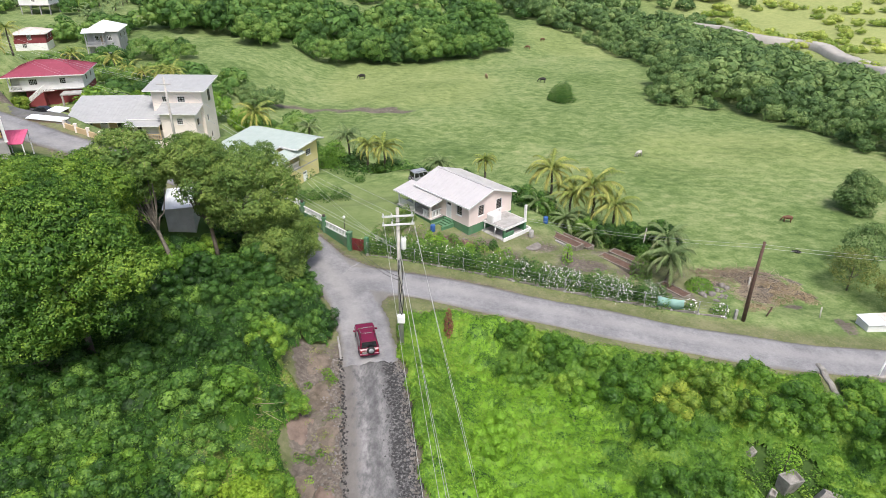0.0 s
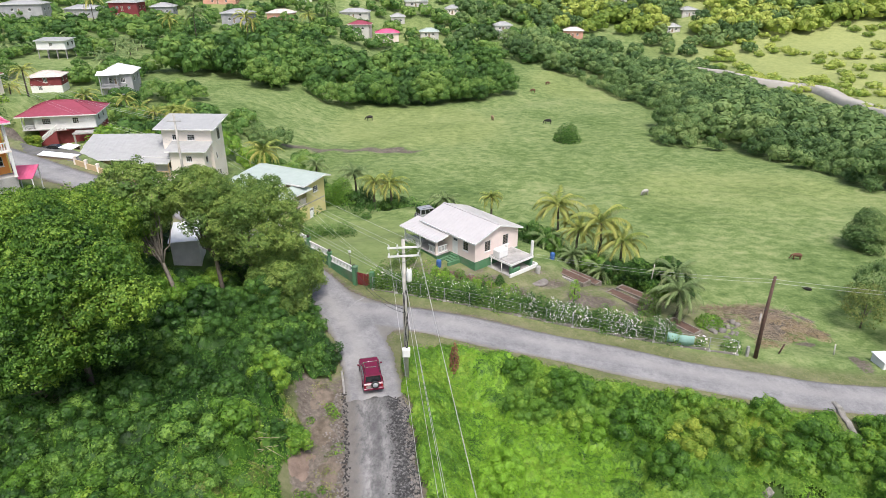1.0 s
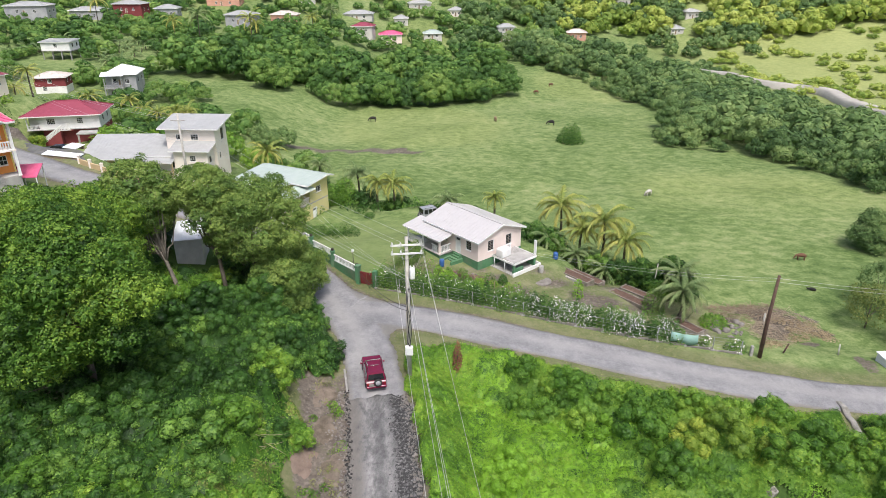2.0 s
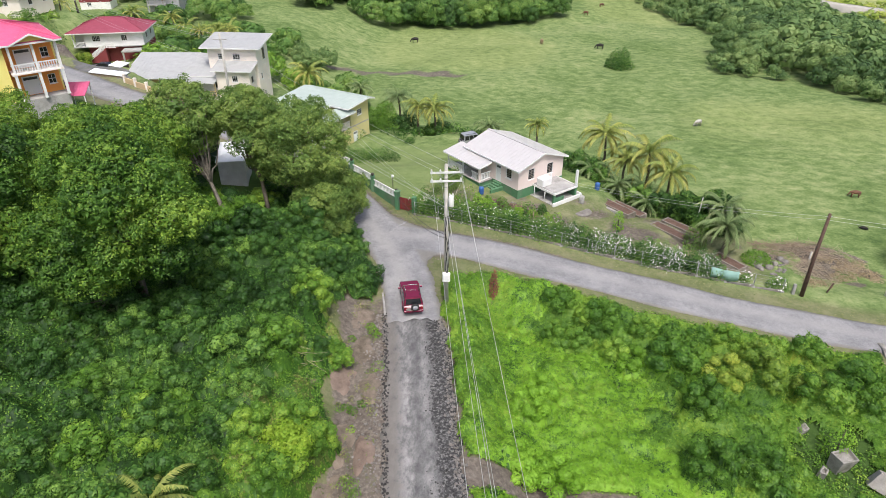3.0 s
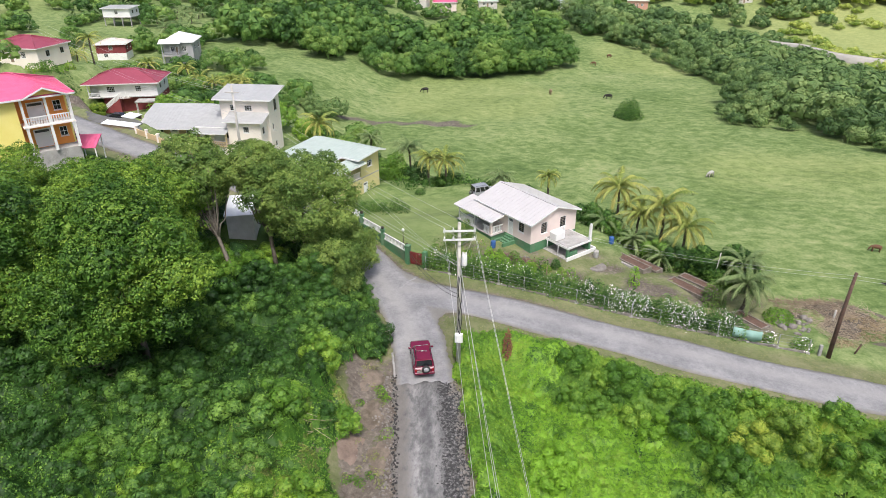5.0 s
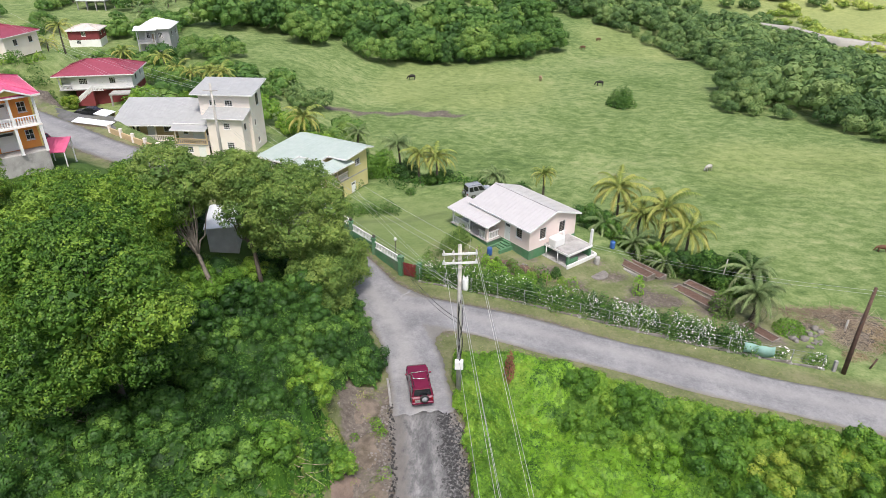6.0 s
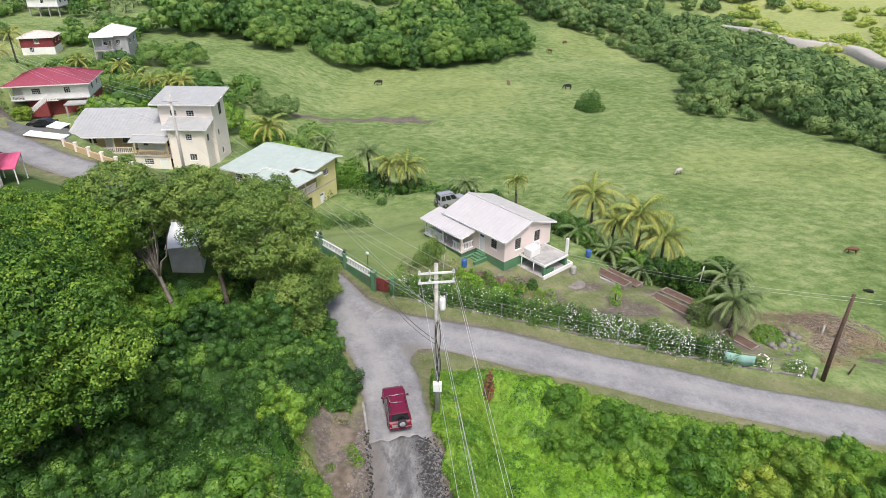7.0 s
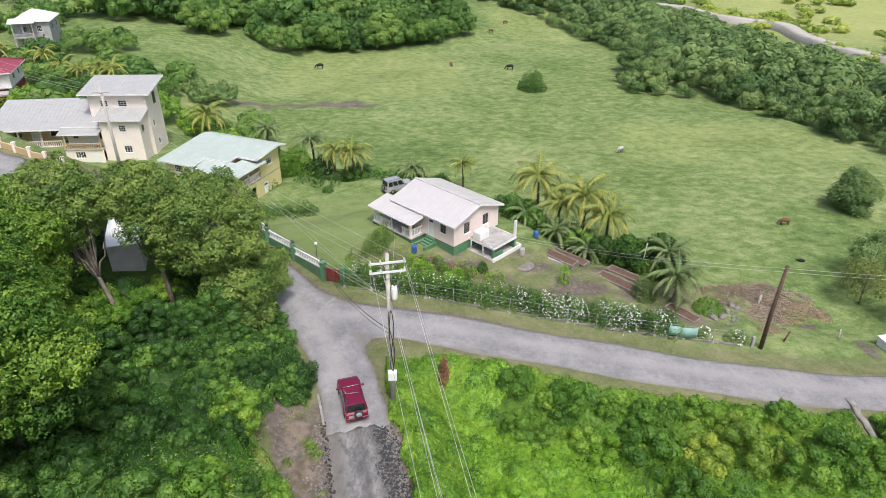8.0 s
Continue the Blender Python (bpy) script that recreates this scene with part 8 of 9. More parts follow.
    pane("rear_window", face(0, 1, 5, 4, 0.08, 0.92, 0.16, 0.88), (0, -1, 0.2))
    for k, (s0, s1) in enumerate(((0.06, 0.30), (0.34, 0.60), (0.64, 0.92))):
        pane("side_window", face(1, 2, 6, 5, s0, s1, 0.14, 0.86), (1, 0, 0.2))
        pane("side_window", face(3, 0, 4, 7, 1 - s1, 1 - s0, 0.14, 0.86), (-1, 0, 0.2))
    for sx in (-1, 1):
        for y in (-L * 0.3, L * 0.31):
            wh = part("wheel", boxes((-0.01, -0.01, -0.01, 0.01, 0.01, 0.01)), CHROME, ob)
            wh.matrix_basis = pose(sx * (w - 0.09), y, 0.345, 0, 90 * sx, 0)
            lathe("tyre", [(0.2, -0.1), (0.31, -0.11), (0.345, -0.07), (0.345, 0.07), (0.31, 0.11), (0.2, 0.1)], RUBBER, wh, 20)
            lathe("rim", [(0.0, 0.09), (0.06, 0.1), (0.14, 0.06), (0.21, 0.1), (0.21, -0.1)], CHROME, wh, 14)
            part("arch", boxes((sx * w - 0.02, y - 0.42, 0.62, sx * w + 0.03, y + 0.42, 0.72), bevel=0.015), paint, ob)
        part("tail_lamp", boxes((sx * w * 0.8 - 0.08, -L / 2 - 0.02, 0.66, sx * w * 0.8 + 0.08, -L / 2 + 0.05, 0.84)), LAMP_RED, ob)
        part("headlamp", boxes((sx * w * 0.68 - 0.12, L / 2 - 0.05, 0.6, sx * w * 0.68 + 0.12, L / 2 + 0.02, 0.74)), CHROME, ob)
        part("mirror", boxes((sx * (w + 0.1) - 0.1, L * 0.13, 1.0, sx * (w + 0.1) + 0.08, L * 0.13 + 0.1, 1.16), bevel=0.02), paint, ob)
    part("rear_bumper", boxes((-w * 0.96, -L / 2 - 0.13, 0.4, w * 0.96, -L / 2 + 0.06, 0.6), bevel=0.03), paint if kind == "jeep" else CAR_BLACK, ob)
    part("front_bumper", boxes((-w * 0.94, L / 2 - 0.06, 0.38, w * 0.94, L / 2 + 0.12, 0.58), bevel=0.03), CAR_BLACK, ob)
    part("number_plate", boxes((-w * 0.72, -L / 2 - 0.145, 0.62, -w * 0.25, -L / 2 - 0.01, 0.76)), STONE, ob, "pale blank plate")
    if kind == "jeep":
        sw = part("spare_wheel", boxes((-0.03, -0.03, -0.03, 0.03, 0.03, 0.03)), CHROME, ob)
        sw.matrix_basis = pose(0.12, -L / 2 - 0.14, 0.92, 90, 0, 0)
        lathe("tyre", [(0.18, -0.09), (0.29, -0.1), (0.32, -0.06), (0.32, 0.06), (0.29, 0.1), (0.18, 0.09)], RUBBER, sw, 20)
        lathe("rim", [(0.0, 0.11), (0.07, 0.11), (0.12, 0.08), (0.21, 0.1), (0.21, -0.08)], GALV, sw, 14)
        for s in (-1, 1):
            tube("roof_rail", [(s * b1 * 0.86, yt0 + 0.15, H + 0.07), (s * b1 * 0.86, yt1 - 0.15, H + 0.07)], 0.022, CAR_BLACK, ob, 6)
        for p, q in (((-0.62, yt1 - 0.15), (-0.5, yt1 - 0.85)), ((-0.5, yt1 - 0.85), (0.35, yt1 - 0.95)), ((-0.62, yt1 - 0.15), (0.55, yt1 - 0.1))):
            tube("rack_bar", [(*p, H + 0.09), (*q, H + 0.09)], 0.02, CHROME, ob, 6)
    return ob


_, cz, _ = road_edge(-6.45, 44.7)
vehicle("car", pose(-6.45, 44.75, float(cz) + 0.02, 0, 0, 13), CAR_RED, "crimson off-road car with spare wheel, driving up the lane")
vehicle("car", pose(-70.3, 111.3, float(land(-70.3, 111.3)) + 0.03, 0, 0, 98), CAR_BLACK, "black saloon car parked in the yard", "saloon", 4.5, 1.7, 1.38)
vehicle("car", pose(-57.6, 80.4, float(land(-57.6, 80.4)) + 0.03, 0, 0, 60), CAR_RED, "dark red saloon parked by the pink-roofed house", "saloon", 4.3, 1.7, 1.38)
vehicle("car", pose(-2.7, 87.6, float(land(-2.7, 87.6)) + 0.03, 0, 0, -62), CAR_SILVER, "silver and black off-road car behind the bungalow", "jeep", 4.2, 1.75, 1.8)

# ---- shed, canopy and yard things ----
shd = thing("shed", pose(-27.4, 58.0, 3.6, 0, 0, 14), "corrugated sheet shed with bright white roof among trees", "shed")
SHED_SHEET = surface("pale_shed_sheet", (0.52, 0.54, 0.56), (0.72, 0.74, 0.76), scale=1.4, rough=0.5, metal=0.1)
part("shell", boxes((0, 0, -0.6, 2.6, 4.2, 2.5)), SHED_SHEET, shd)
part("ribs", boxes(*[(0.05 + 0.2 * i, -0.035, -0.5, 0.13 + 0.2 * i, -0.002, 2.45) for i in range(13)]), SHED_SHEET, shd)
roof_sheet(shd, (-0.15, -0.3, 2.55), (2.75, -0.3, 2.55), (2.75, 4.4, 2.9), (-0.15, 4.4, 2.9), BRIGHT_ROOF, rib=0.35)
cn = thing("canopy", pose(-49.7, 69.5, 7.0, 0, 0, 12), "small red sheet canopy on white posts", "canopy")
roof_sheet(cn, (0, 0, 1.7), (2.4, 0, 1.7), (2.4, 2.6, 2.6), (0, 2.6, 2.6), PINK_ROOF, rib=0.4)
for x, y, z in ((0.1, 0.1, 1.7), (2.3, 0.1, 1.7), (0.1, 2.5, 2.5), (2.3, 2.5, 2.5)):
    column(cn, x, y, -0.3, z, WHITE, 0.05)
yw = thing("roadside_wall", pose(-51.6, 86.0, 0), "low ochre boundary wall with capped pillars", "wall")
pts = [(0, 0), (2.3, -1.5), (4.6, -2.9), (6.9, -4.3), (9.2, -5.6), (11.6, -6.9)]
for (a, b), (c_, d_) in zip(pts[:-1], pts[1:]):
    z = float(land(-51.6 + a, 86.0 + b)); z2 = float(land(-51.6 + c_, 86.0 + d_))
    m, L = along((a, b), (c_, d_), 0)
    w = part("wall_panel", boxes((0.15, -0.09, min(z, z2) - 0.4, L - 0.15, 0.09, max(z, z2) + 0.75)), OCHRE_WALL, yw)
    w.matrix_basis = m
for a, b in pts:
    z = float(land(-51.6 + a, 86.0 + b))
    part("pillar", boxes((a - 0.16, b - 0.16, z - 0.4, a + 0.16, b + 0.16, z + 1.15), (a - 0.2, b - 0.2, z + 1.15, a + 0.2, b + 0.2, z + 1.25)), CREAM_WALL, yw)
for i, (x, y, L, W, rz) in enumerate([(-58.6, 88.9, 6.4, 1.3, -16), (-56.6, 91.0, 2.6, 1.7, -22)]):
    s = thing("sheet_stack", pose(x, y, float(land(x, y)) + 0.3, 2, 0, rz), "loose grey roofing sheets lying in the yard", "roofing sheets", "roofing sheets in the yard")
    roof_sheet(s, (0, 0, 0.1), (L, 0, 0.1), (L, W, 0.3), (0, W, 0.3), BRIGHT_ROOF, rib=0.3, name="sheet")
    part("beam", boxes((0.1, 0.1, -0.4, L - 0.1, 0.25, 0.02), (0.1, W - 0.25, -0.4, L - 0.1, W - 0.1, 0.22)), WOOD, s)
tree("bush", -80.0, 121.2, 2.6, 1.6, 0.3, LEAF_YELLOW, 2500, "yellow-flowering round bush by the stairs", lobes=9, bare=0.15, flat=0.8, category="bush", seed=77)
thicket("house_front_bushes", scatter(-92, -82, 116, 126, 2.2, lambda x, y: x + y < 41, 71), 1.3, 1.9, 90, 0.35, LEAF_BUSH, "dark bushes before the white house")



def draped(name, x, y, rx, ry, rz, mat, label, rise=0.08, lump=0.0, seed=1):
    """A thin layer with an uneven rim, laid over the land."""
    rg = np.random.default_rng(seed)
    nr, na = 14, 48
    th = np.arange(na) * 2 * math.pi / na
    rim = 1 + 0.16 * np.sin(3 * th + seed) + 0.1 * np.sin(5 * th + 2 * seed) + rg.uniform(-0.05, 0.05, na)
    R, T = np.meshgrid(np.linspace(0.02, 1, nr), np.arange(na), indexing="ij")
    u, v = rx * R * rim[T] * np.cos(th[T]), ry * R * rim[T] * np.sin(th[T])
    c_, s_ = math.cos(radians(rz)), math.sin(radians(rz))
    X_, Y_ = x + u * c_ - v * s_, y + u * s_ + v * c_
    Z_ = land(X_, Y_) + rise - (rise + 0.12) * R ** 8 + lump * (rg.uniform(-0.5, 1, R.shape) * 0.6 + np.sin(X_ * 2.1 + seed) * np.sin(Y_ * 2.6)) * (1 - R ** 4)
    ii = np.arange(nr * na).reshape(nr, na)
    jj = np.roll(ii, -1, 1)
    q = np.stack([ii[:-1], ii[1:], jj[1:], jj[:-1]], -1).reshape(-1, 4)
    tagged(new(name, mesh_of(name, np.column_stack([X_.ravel(), Y_.ravel(), Z_.ravel()]), q, mat, True)), label, "ground", kind="structure")


YARD_TARMAC = surface("yard_tarmac", (0.055, 0.055, 0.058), (0.17, 0.168, 0.165), scale=0.6, rough=0.9, dirt=(0.10, 0.105, 0.06))
draped("yard_tarmac", -58.2, 91.6, 7.5, 2.1, -32, YARD_TARMAC, "worn dark tarmac of the yard above the road", 0.14, seed=2)
draped("yard_tarmac", -69.4, 108.0, 6.5, 5.0, 10, YARD_TARMAC, "worn dark tarmac under the parked black car", 0.08, seed=3)
EARTH = surface("turned_earth", (0.065, 0.04, 0.028), (0.18, 0.12, 0.088), scale=1.3, rough=0.95, bump=0.9, dist=0.06, dirt=(0.06, 0.05, 0.03))
draped("turned_earth", 2.2, 66.2, 2.7, 0.95, -38, EARTH, "lumpy brown earth along the bungalow's plinth", 0.14, 0.13, seed=4)
draped("turned_earth", -0.6, 67.0, 1.4, 0.8, -30, EARTH, "lumpy brown earth beside the porch steps", 0.12, 0.1, seed=5)
thicket("front_shrubs", [(2.5, 63.1), (2.0, 63.4), (2.9, 63.5), (-0.3, 65.2), (0.2, 64.6), (-0.9, 65.6), (-1.6, 66.6)], 0.75, 1.25, 330, 0.17, LEAF_VINE, "bright green bushes before the bungalow")
thicket("front_bush", [(5.7, 65.0)], 0.8, 1.2, 700, 0.15, LEAF_BUSH, "small dark bush beside the carport steps", "bush", kind="")


def bed(x, y, rz, L, W, h=0.55):
    z = float(land(x + L / 2 * math.cos(radians(rz)), y + L / 2 * math.sin(radians(rz))))
    b = thing("garden_bed", pose(x, y, z - 0.15, 0, 0, rz), "long raised garden bed of pale blocks and brown soil", "garden bed", "garden beds")
    t = 0.14
    part("edging", boxes((0, 0, -0.9, L, t, h), (0, W - t, -0.9, L, W, h), (0, t, -0.9, t, W - t, h), (L - t, t, -0.9, L, W - t, h)), BED_WALL, b)
    rg2 = np.random.default_rng(int(x * 7))
    nx, ny = 16, 5
    X_, Y_ = np.meshgrid(np.linspace(t, L - t, nx), np.linspace(t, W - t, ny))
    Z_ = h - 0.06 + rg2.uniform(-0.04, 0.05, X_.shape)
    ii = np.arange(X_.size).reshape(X_.shape)
    part("soil", mesh_of("soil", np.column_stack([X_.ravel(), Y_.ravel(), Z_.ravel()]), np.stack([ii[:-1, :-1], ii[:-1, 1:], ii[1:, 1:], ii[1:, :-1]], -1).reshape(-1, 4), SOIL, True), SOIL, b)


BED_WALL = surface("mossy_block_wall", (0.12, 0.10, 0.085), (0.30, 0.27, 0.23), scale=1.6, rough=0.9, dirt=(0.09, 0.085, 0.06))
SOIL = surface("bed_soil", (0.07, 0.04, 0.03), (0.15, 0.095, 0.07), scale=2.5, rough=0.95, bump=0.8, dist=0.05)
bed(11.8, 70.6, -50, 5.6, 1.4, 0.4)
bed(14.0, 70.9, -48, 4.6, 1.3, 0.4)
bed(17.6, 65.0, -50, 4.8, 1.4, 0.35)
bed(19.2, 66.4, -48, 4.4, 1.2, 0.35)
bed(22.7, 59.0, -54, 3.4, 1.3, 0.35)
sl = thing("concrete_slab", pose(12.0, 69.4, float(land(13.5, 68.2)) - 0.05, 0, 0, -40), "pale concrete path slab beside the garden bed", "slab")
part("slab", boxes((0, 0, -0.5, 4.6, 0.8, 0.14), bevel=0.02), CONCRETE, sl)
rd = thing("round_slab", pose(10.3, 66.6, float(land(10.3, 66.6)) - 0.1), "round concrete cover lying in the grass", "slab")
lathe("slab", [(0.0, 0.12), (1.0, 0.12), (1.1, 0.1), (1.12, 0.0)][::-1], STONE, rd, 24)
for x, y, mat, lab in ((12.6, 71.9, BLUE, "blue plastic barrel by the garden bed"), (10.4, 68.3, CONCRETE, "dark grey plastic barrel on the grass"), (-1.2, 68.6, BLUE, "blue plastic barrel beside the porch")):
    b = thing("barrel", pose(x, y, float(land(x, y)) - 0.03), lab, "barrel")
    lathe("body", [(0.0, 0.0), (0.27, 0.0), (0.3, 0.15), (0.29, 0.3), (0.31, 0.45), (0.29, 0.6), (0.3, 0.75), (0.26, 0.88), (0.0, 0.89)], mat, b, 16)


# ---- stones, rubble and dead wood ----
def pebble(r, rg2):
    bm = bmesh.new()
    bmesh.ops.create_icosphere(bm, subdivisions=1, radius=r)
    for v_ in bm.verts:
        v_.co *= rg2.uniform(0.75, 1.2)
        v_.co.z *= 0.7
    V = np.array([v_.co[:] for v_ in bm.verts])
    Fc = np.array([[l.vert.index for l in f.loops] for f in bm.faces])
    bm.free()
    return V, Fc


def stones(name, places, r0, r1, mat, label, seed):
    rg2 = np.random.default_rng(seed)
    shapes = [pebble(1.0, rg2) for _ in range(8)]
    z = land(places[:, 0], places[:, 1])
    e, rz2, _ = road_edge(places[:, 0], places[:, 1])
    z = np.where(e < 0, rz2, z)
    arr = []
    for (x, y), zz in zip(places, z):
        V, Fc = shapes[rg2.integers(0, 8)]
        a, r = rg2.uniform(0, 6.28), r0 + (r1 - r0) * rg2.uniform(0, 1) ** 2.5
        R = np.array([[math.cos(a), -math.sin(a), 0], [math.sin(a), math.cos(a), 0], [0, 0, 1]])
        arr.append((V @ R.T * r + [x, y, zz + r * 0.25], Fc))
    v_, f_ = join(arr)
    tagged(new(name, mesh_of(name, v_, f_, mat)), label, "stones", kind="stuff")


rg = np.random.default_rng(17)
yy = rg.uniform(18, 43, 700)
lane_low = LANE[LANE[:, 1] < 47]
cx = np.interp(yy, lane_low[:, 1], lane_low[:, 0])
stones("edge_stones", np.column_stack([cx + 2.25 + rg.normal(0, 0.22, 700), yy]), 0.03, 0.14, STONE, "loose stones along the broken road edge", 1)
tar_at = np.column_stack([cx + 1.6 + rg.normal(0, 0.42, 700) + 0.35 * np.sin(yy * 0.9) + 0.2 * np.sin(yy * 2.3), yy])
stones("tar_rubble", tar_at[np.sin(yy * 1.7 + 2 * np.sin(yy * 0.6)) > -0.6], 0.02, 0.09, TAR_LUMP, "black crumbled tar lumps on the road", 2)
stones("ditch_stones", np.column_stack([cx - 2.7 + rg.normal(0, 0.28, 700), yy]), 0.02, 0.10, STONE, "stones in the dug ditch beside the lane", 3)
stones("ditch_clods", np.column_stack([cx - 2.9 - np.abs(rg.normal(0, 1.3, 700)), yy]), 0.02, 0.13, STONE, "clods of dug earth on the bank", 4)
stones("broken_edge", np.column_stack([cx - 2.42 + rg.normal(0, 0.12, 700), yy]), 0.03, 0.12, TAR_LUMP, "dark broken edge of the lane along the ditch", 8)
stones("heap_stones", np.column_stack([rg.normal(28.0, 1.0, 40), rg.normal(57.6, 0.9, 40)]), 0.15, 0.5, STONE, "grey boulders by the round shrub", 5)
BANK_EARTH = surface("bank_earth", (0.10, 0.078, 0.06), (0.25, 0.205, 0.165), scale=1.1, rough=0.95, bump=0.9, dist=0.06, dirt=(0.075, 0.065, 0.04))
RED_EARTH = surface("red_earth", (0.115, 0.083, 0.064), (0.25, 0.19, 0.155), scale=1.4, rough=0.95, bump=0.8, dist=0.05)
for k, (x, y, rx, ry, rz, mt) in enumerate([(-10.2, 42.6, 1.9, 1.0, 100, BANK_EARTH), (-9.6, 38.6, 1.7, 1.1, 95, BANK_EARTH), (-10.4, 35.2, 1.5, 1.0, 80, RED_EARTH), (-8.2, 34.4, 1.6, 0.8, 98, BANK_EARTH),
                                            (-9.6, 29.8, 1.9, 1.2, 105, BANK_EARTH), (-7.6, 28.6, 1.5, 0.8, 95, RED_EARTH), (-9.4, 25.4, 2.0, 1.2, 80, BANK_EARTH), (-7.4, 23.4, 1.6, 0.9, 100, BANK_EARTH)]):
    draped("bank_earth", x, y, rx, ry, rz, mt, "lumpy dug earth on the bank beside the lane", 0.1, 0.09, seed=20 + k)
thicket("bank_weeds", [(-9.0, 40.6), (-8.6, 40.1), (-9.3, 41.2), (-9.6, 32.8), (-9.0, 32.4), (-10.2, 32.6), (-8.4, 32.9), (-7.8, 26.2), (-8.3, 26.6), (-7.5, 25.6), (-10.6, 39.6), (-8.8, 30.8), (-7.9, 36.6)], 0.5, 0.3, 110, 0.13, LEAF_SHRUB, "patches of low green weeds on the dug bank", "weeds")
stones("yard_stones", np.column_stack([rg.normal(0.6, 1.8, 60), rg.normal(66.4, 0.8, 60)]), 0.06, 0.25, STONE, "stones of the rough yard edge", 6)


def sticks(name, cx_, cy_, rx, ry, h, n_, length, mat, label, seed):
    rg2 = np.random.default_rng(seed)
    arr = []
    for _ in range(n_):
        r, a = math.sqrt(rg2.uniform(0, 1)), rg2.uniform(0, 6.28)
        x, y = cx_ + rx * r * math.cos(a), cy_ + ry * r * math.sin(a)
        z = float(land(x, y)) + h * (1 - r * r) * rg2.uniform(0.4, 1.0) + 0.03
        b, L, e = rg2.uniform(0, 6.28), length * rg2.uniform(0.4, 1.2), rg2.uniform(-0.2, 0.35)
        d_ = np.array([math.cos(b) * math.cos(e), math.sin(b) * math.cos(e), math.sin(e)]) * L
        arr.append(tube_arrays([(x, y, z), np.array([x, y, z]) + d_ * 0.5 + rg2.normal(0, 0.06, 3), np.array([x, y, z]) + d_], [0.022, 0.016, 0.008], 4))
    v_, f_ = join(arr)
    tagged(new(name, mesh_of(name, v_, f_, mat)), label, "brushwood", kind="stuff")


sticks("brush_heap", 33.8, 60.4, 5.0, 3.0, 0.6, 520, 1.2, PALE_TWIG, "heap of pale dead branches and cut grass", 31)
sticks("brush_heap_tan", 32.6, 57.8, 2.6, 1.8, 0.5, 200, 0.9, PALE_TWIG, "pale cut stems beside the pole", 36)
sticks("brush_heap_dark", 32.0, 62.2, 4.6, 2.6, 0.7, 520, 1.1, WOOD, "dark dead branches at the garden's end", 32)
for x, y, rx, ry in sticks_at:
    sticks("yard_brushwood", x, y, rx, ry, 0.3, 60, 0.9, WOOD, "dry cut stems lying in the rough yard", int(x * 10))
sticks("yard_twigs", 0.2, 66.2, 2.6, 1.2, 0.35, 90, 0.9, BARK, "dry stems in the rough yard bed", 33)
sticks("bare_twigs", -26.6, 34.2, 3.4, 1.2, 3.2, 170, 1.4, BARK, "bare brown twigs hanging under the big tree", 37)
sticks("bank_twigs", -13.4, 34.6, 1.3, 1.2, 1.6, 34, 1.9, PALE_TWIG, "bare pale branches on the bank", 34)
fp = thing("fence_stub", pose(32.0, 53.6, float(land(32.0, 53.6)) - 0.2), "old leaning wooden fence post", "post", "old posts")
tube("post", [(0, 0, 0), (0.45, 0.1, 1.2)], 0.08, DARK_POLE, fp, 7)
fp = thing("fence_stub", pose(37.8, 54.2, float(land(37.8, 54.2)) - 0.2), "pale wooden fence post", "post", "old posts")
tube("post", [(0, 0, 0), (-0.1, 0, 1.4)], 0.07, POLE_WOOD, fp, 7)
fp = thing("fence_stub", pose(33.0, 60.0, float(land(33.0, 60.0)) - 0.2), "pale wooden stump in the brush heap", "post", "old posts")
tube("post", [(0, 0, 0), (0.0, 0, 1.5)], 0.1, POLE_WOOD, fp, 7)

# ---- walls and hut at the road's far end ----
OLD_CONCRETE = surface("old_stained_concrete", (0.17, 0.16, 0.145), (0.37, 0.35, 0.32), scale=1.1, rough=0.9, dirt=(0.09, 0.095, 0.06), bump=0.5, dist=0.03)


def rough_wall(L, w, z0, z1, seed):
    """An old wall: uneven top, leaning and worn faces."""
    rg2 = np.random.default_rng(seed)
    n = int(L / 0.45)
    bm = bmesh.new()
    rings = []
    for i in range(n + 1):
        x, lean, top = L * i / n, rg2.normal(0, 0.03), z1 - 0.25 * (i / n) + rg2.normal(0, 0.07)
        k = 0.5 * w * rg2.uniform(0.86, 1.1)
        rings.append([bm.verts.new(c) for c in ((x, -k * 1.15, z0), (x, -k + lean, top - 0.08), (x, -k * 0.6 + lean, top), (x, k * 0.6 + lean, top + rg2.normal(0, 0.03)), (x, k + lean, top - 0.08), (x, k * 1.15, z0))])
    for a, b in zip(rings[:-1], rings[1:]):
        for i in range(6):
            bm.faces.new((a[i], a[(i + 1) % 6], b[(i + 1) % 6], b[i]))
    bm.faces.new(rings[0])
    bm.faces.new(rings[-1][::-1])
    bmesh.ops.recalc_face_normals(bm, faces=bm.faces[:])
    return bm



rw = thing("retaining_wall", pose(33.3, 46.0, -4.3, 0, 0, -96), "thick pale concrete wall running down from the road", "wall")
part("wall", rough_wall(8.0, 0.5, -0.8, 0.95, 5), OLD_CONCRETE, rw)
rw2 = thing("parapet", pose(36.5, 44.0, -4.2, 0, 0, 2), "low concrete parapet beside the road", "wall")
part("wall", rough_wall(10.0, 0.28, -0.8, 0.9, 6), OLD_CONCRETE, rw2)
pp = thing("gate_post", pose(37.4, 46.0 - 1.8, -4.2), "thin white concrete post by the parapet", "post")
tube("post", [(0, 0, 0), (0.35, 0, 2.6)], 0.07, WHITE, pp, 8)
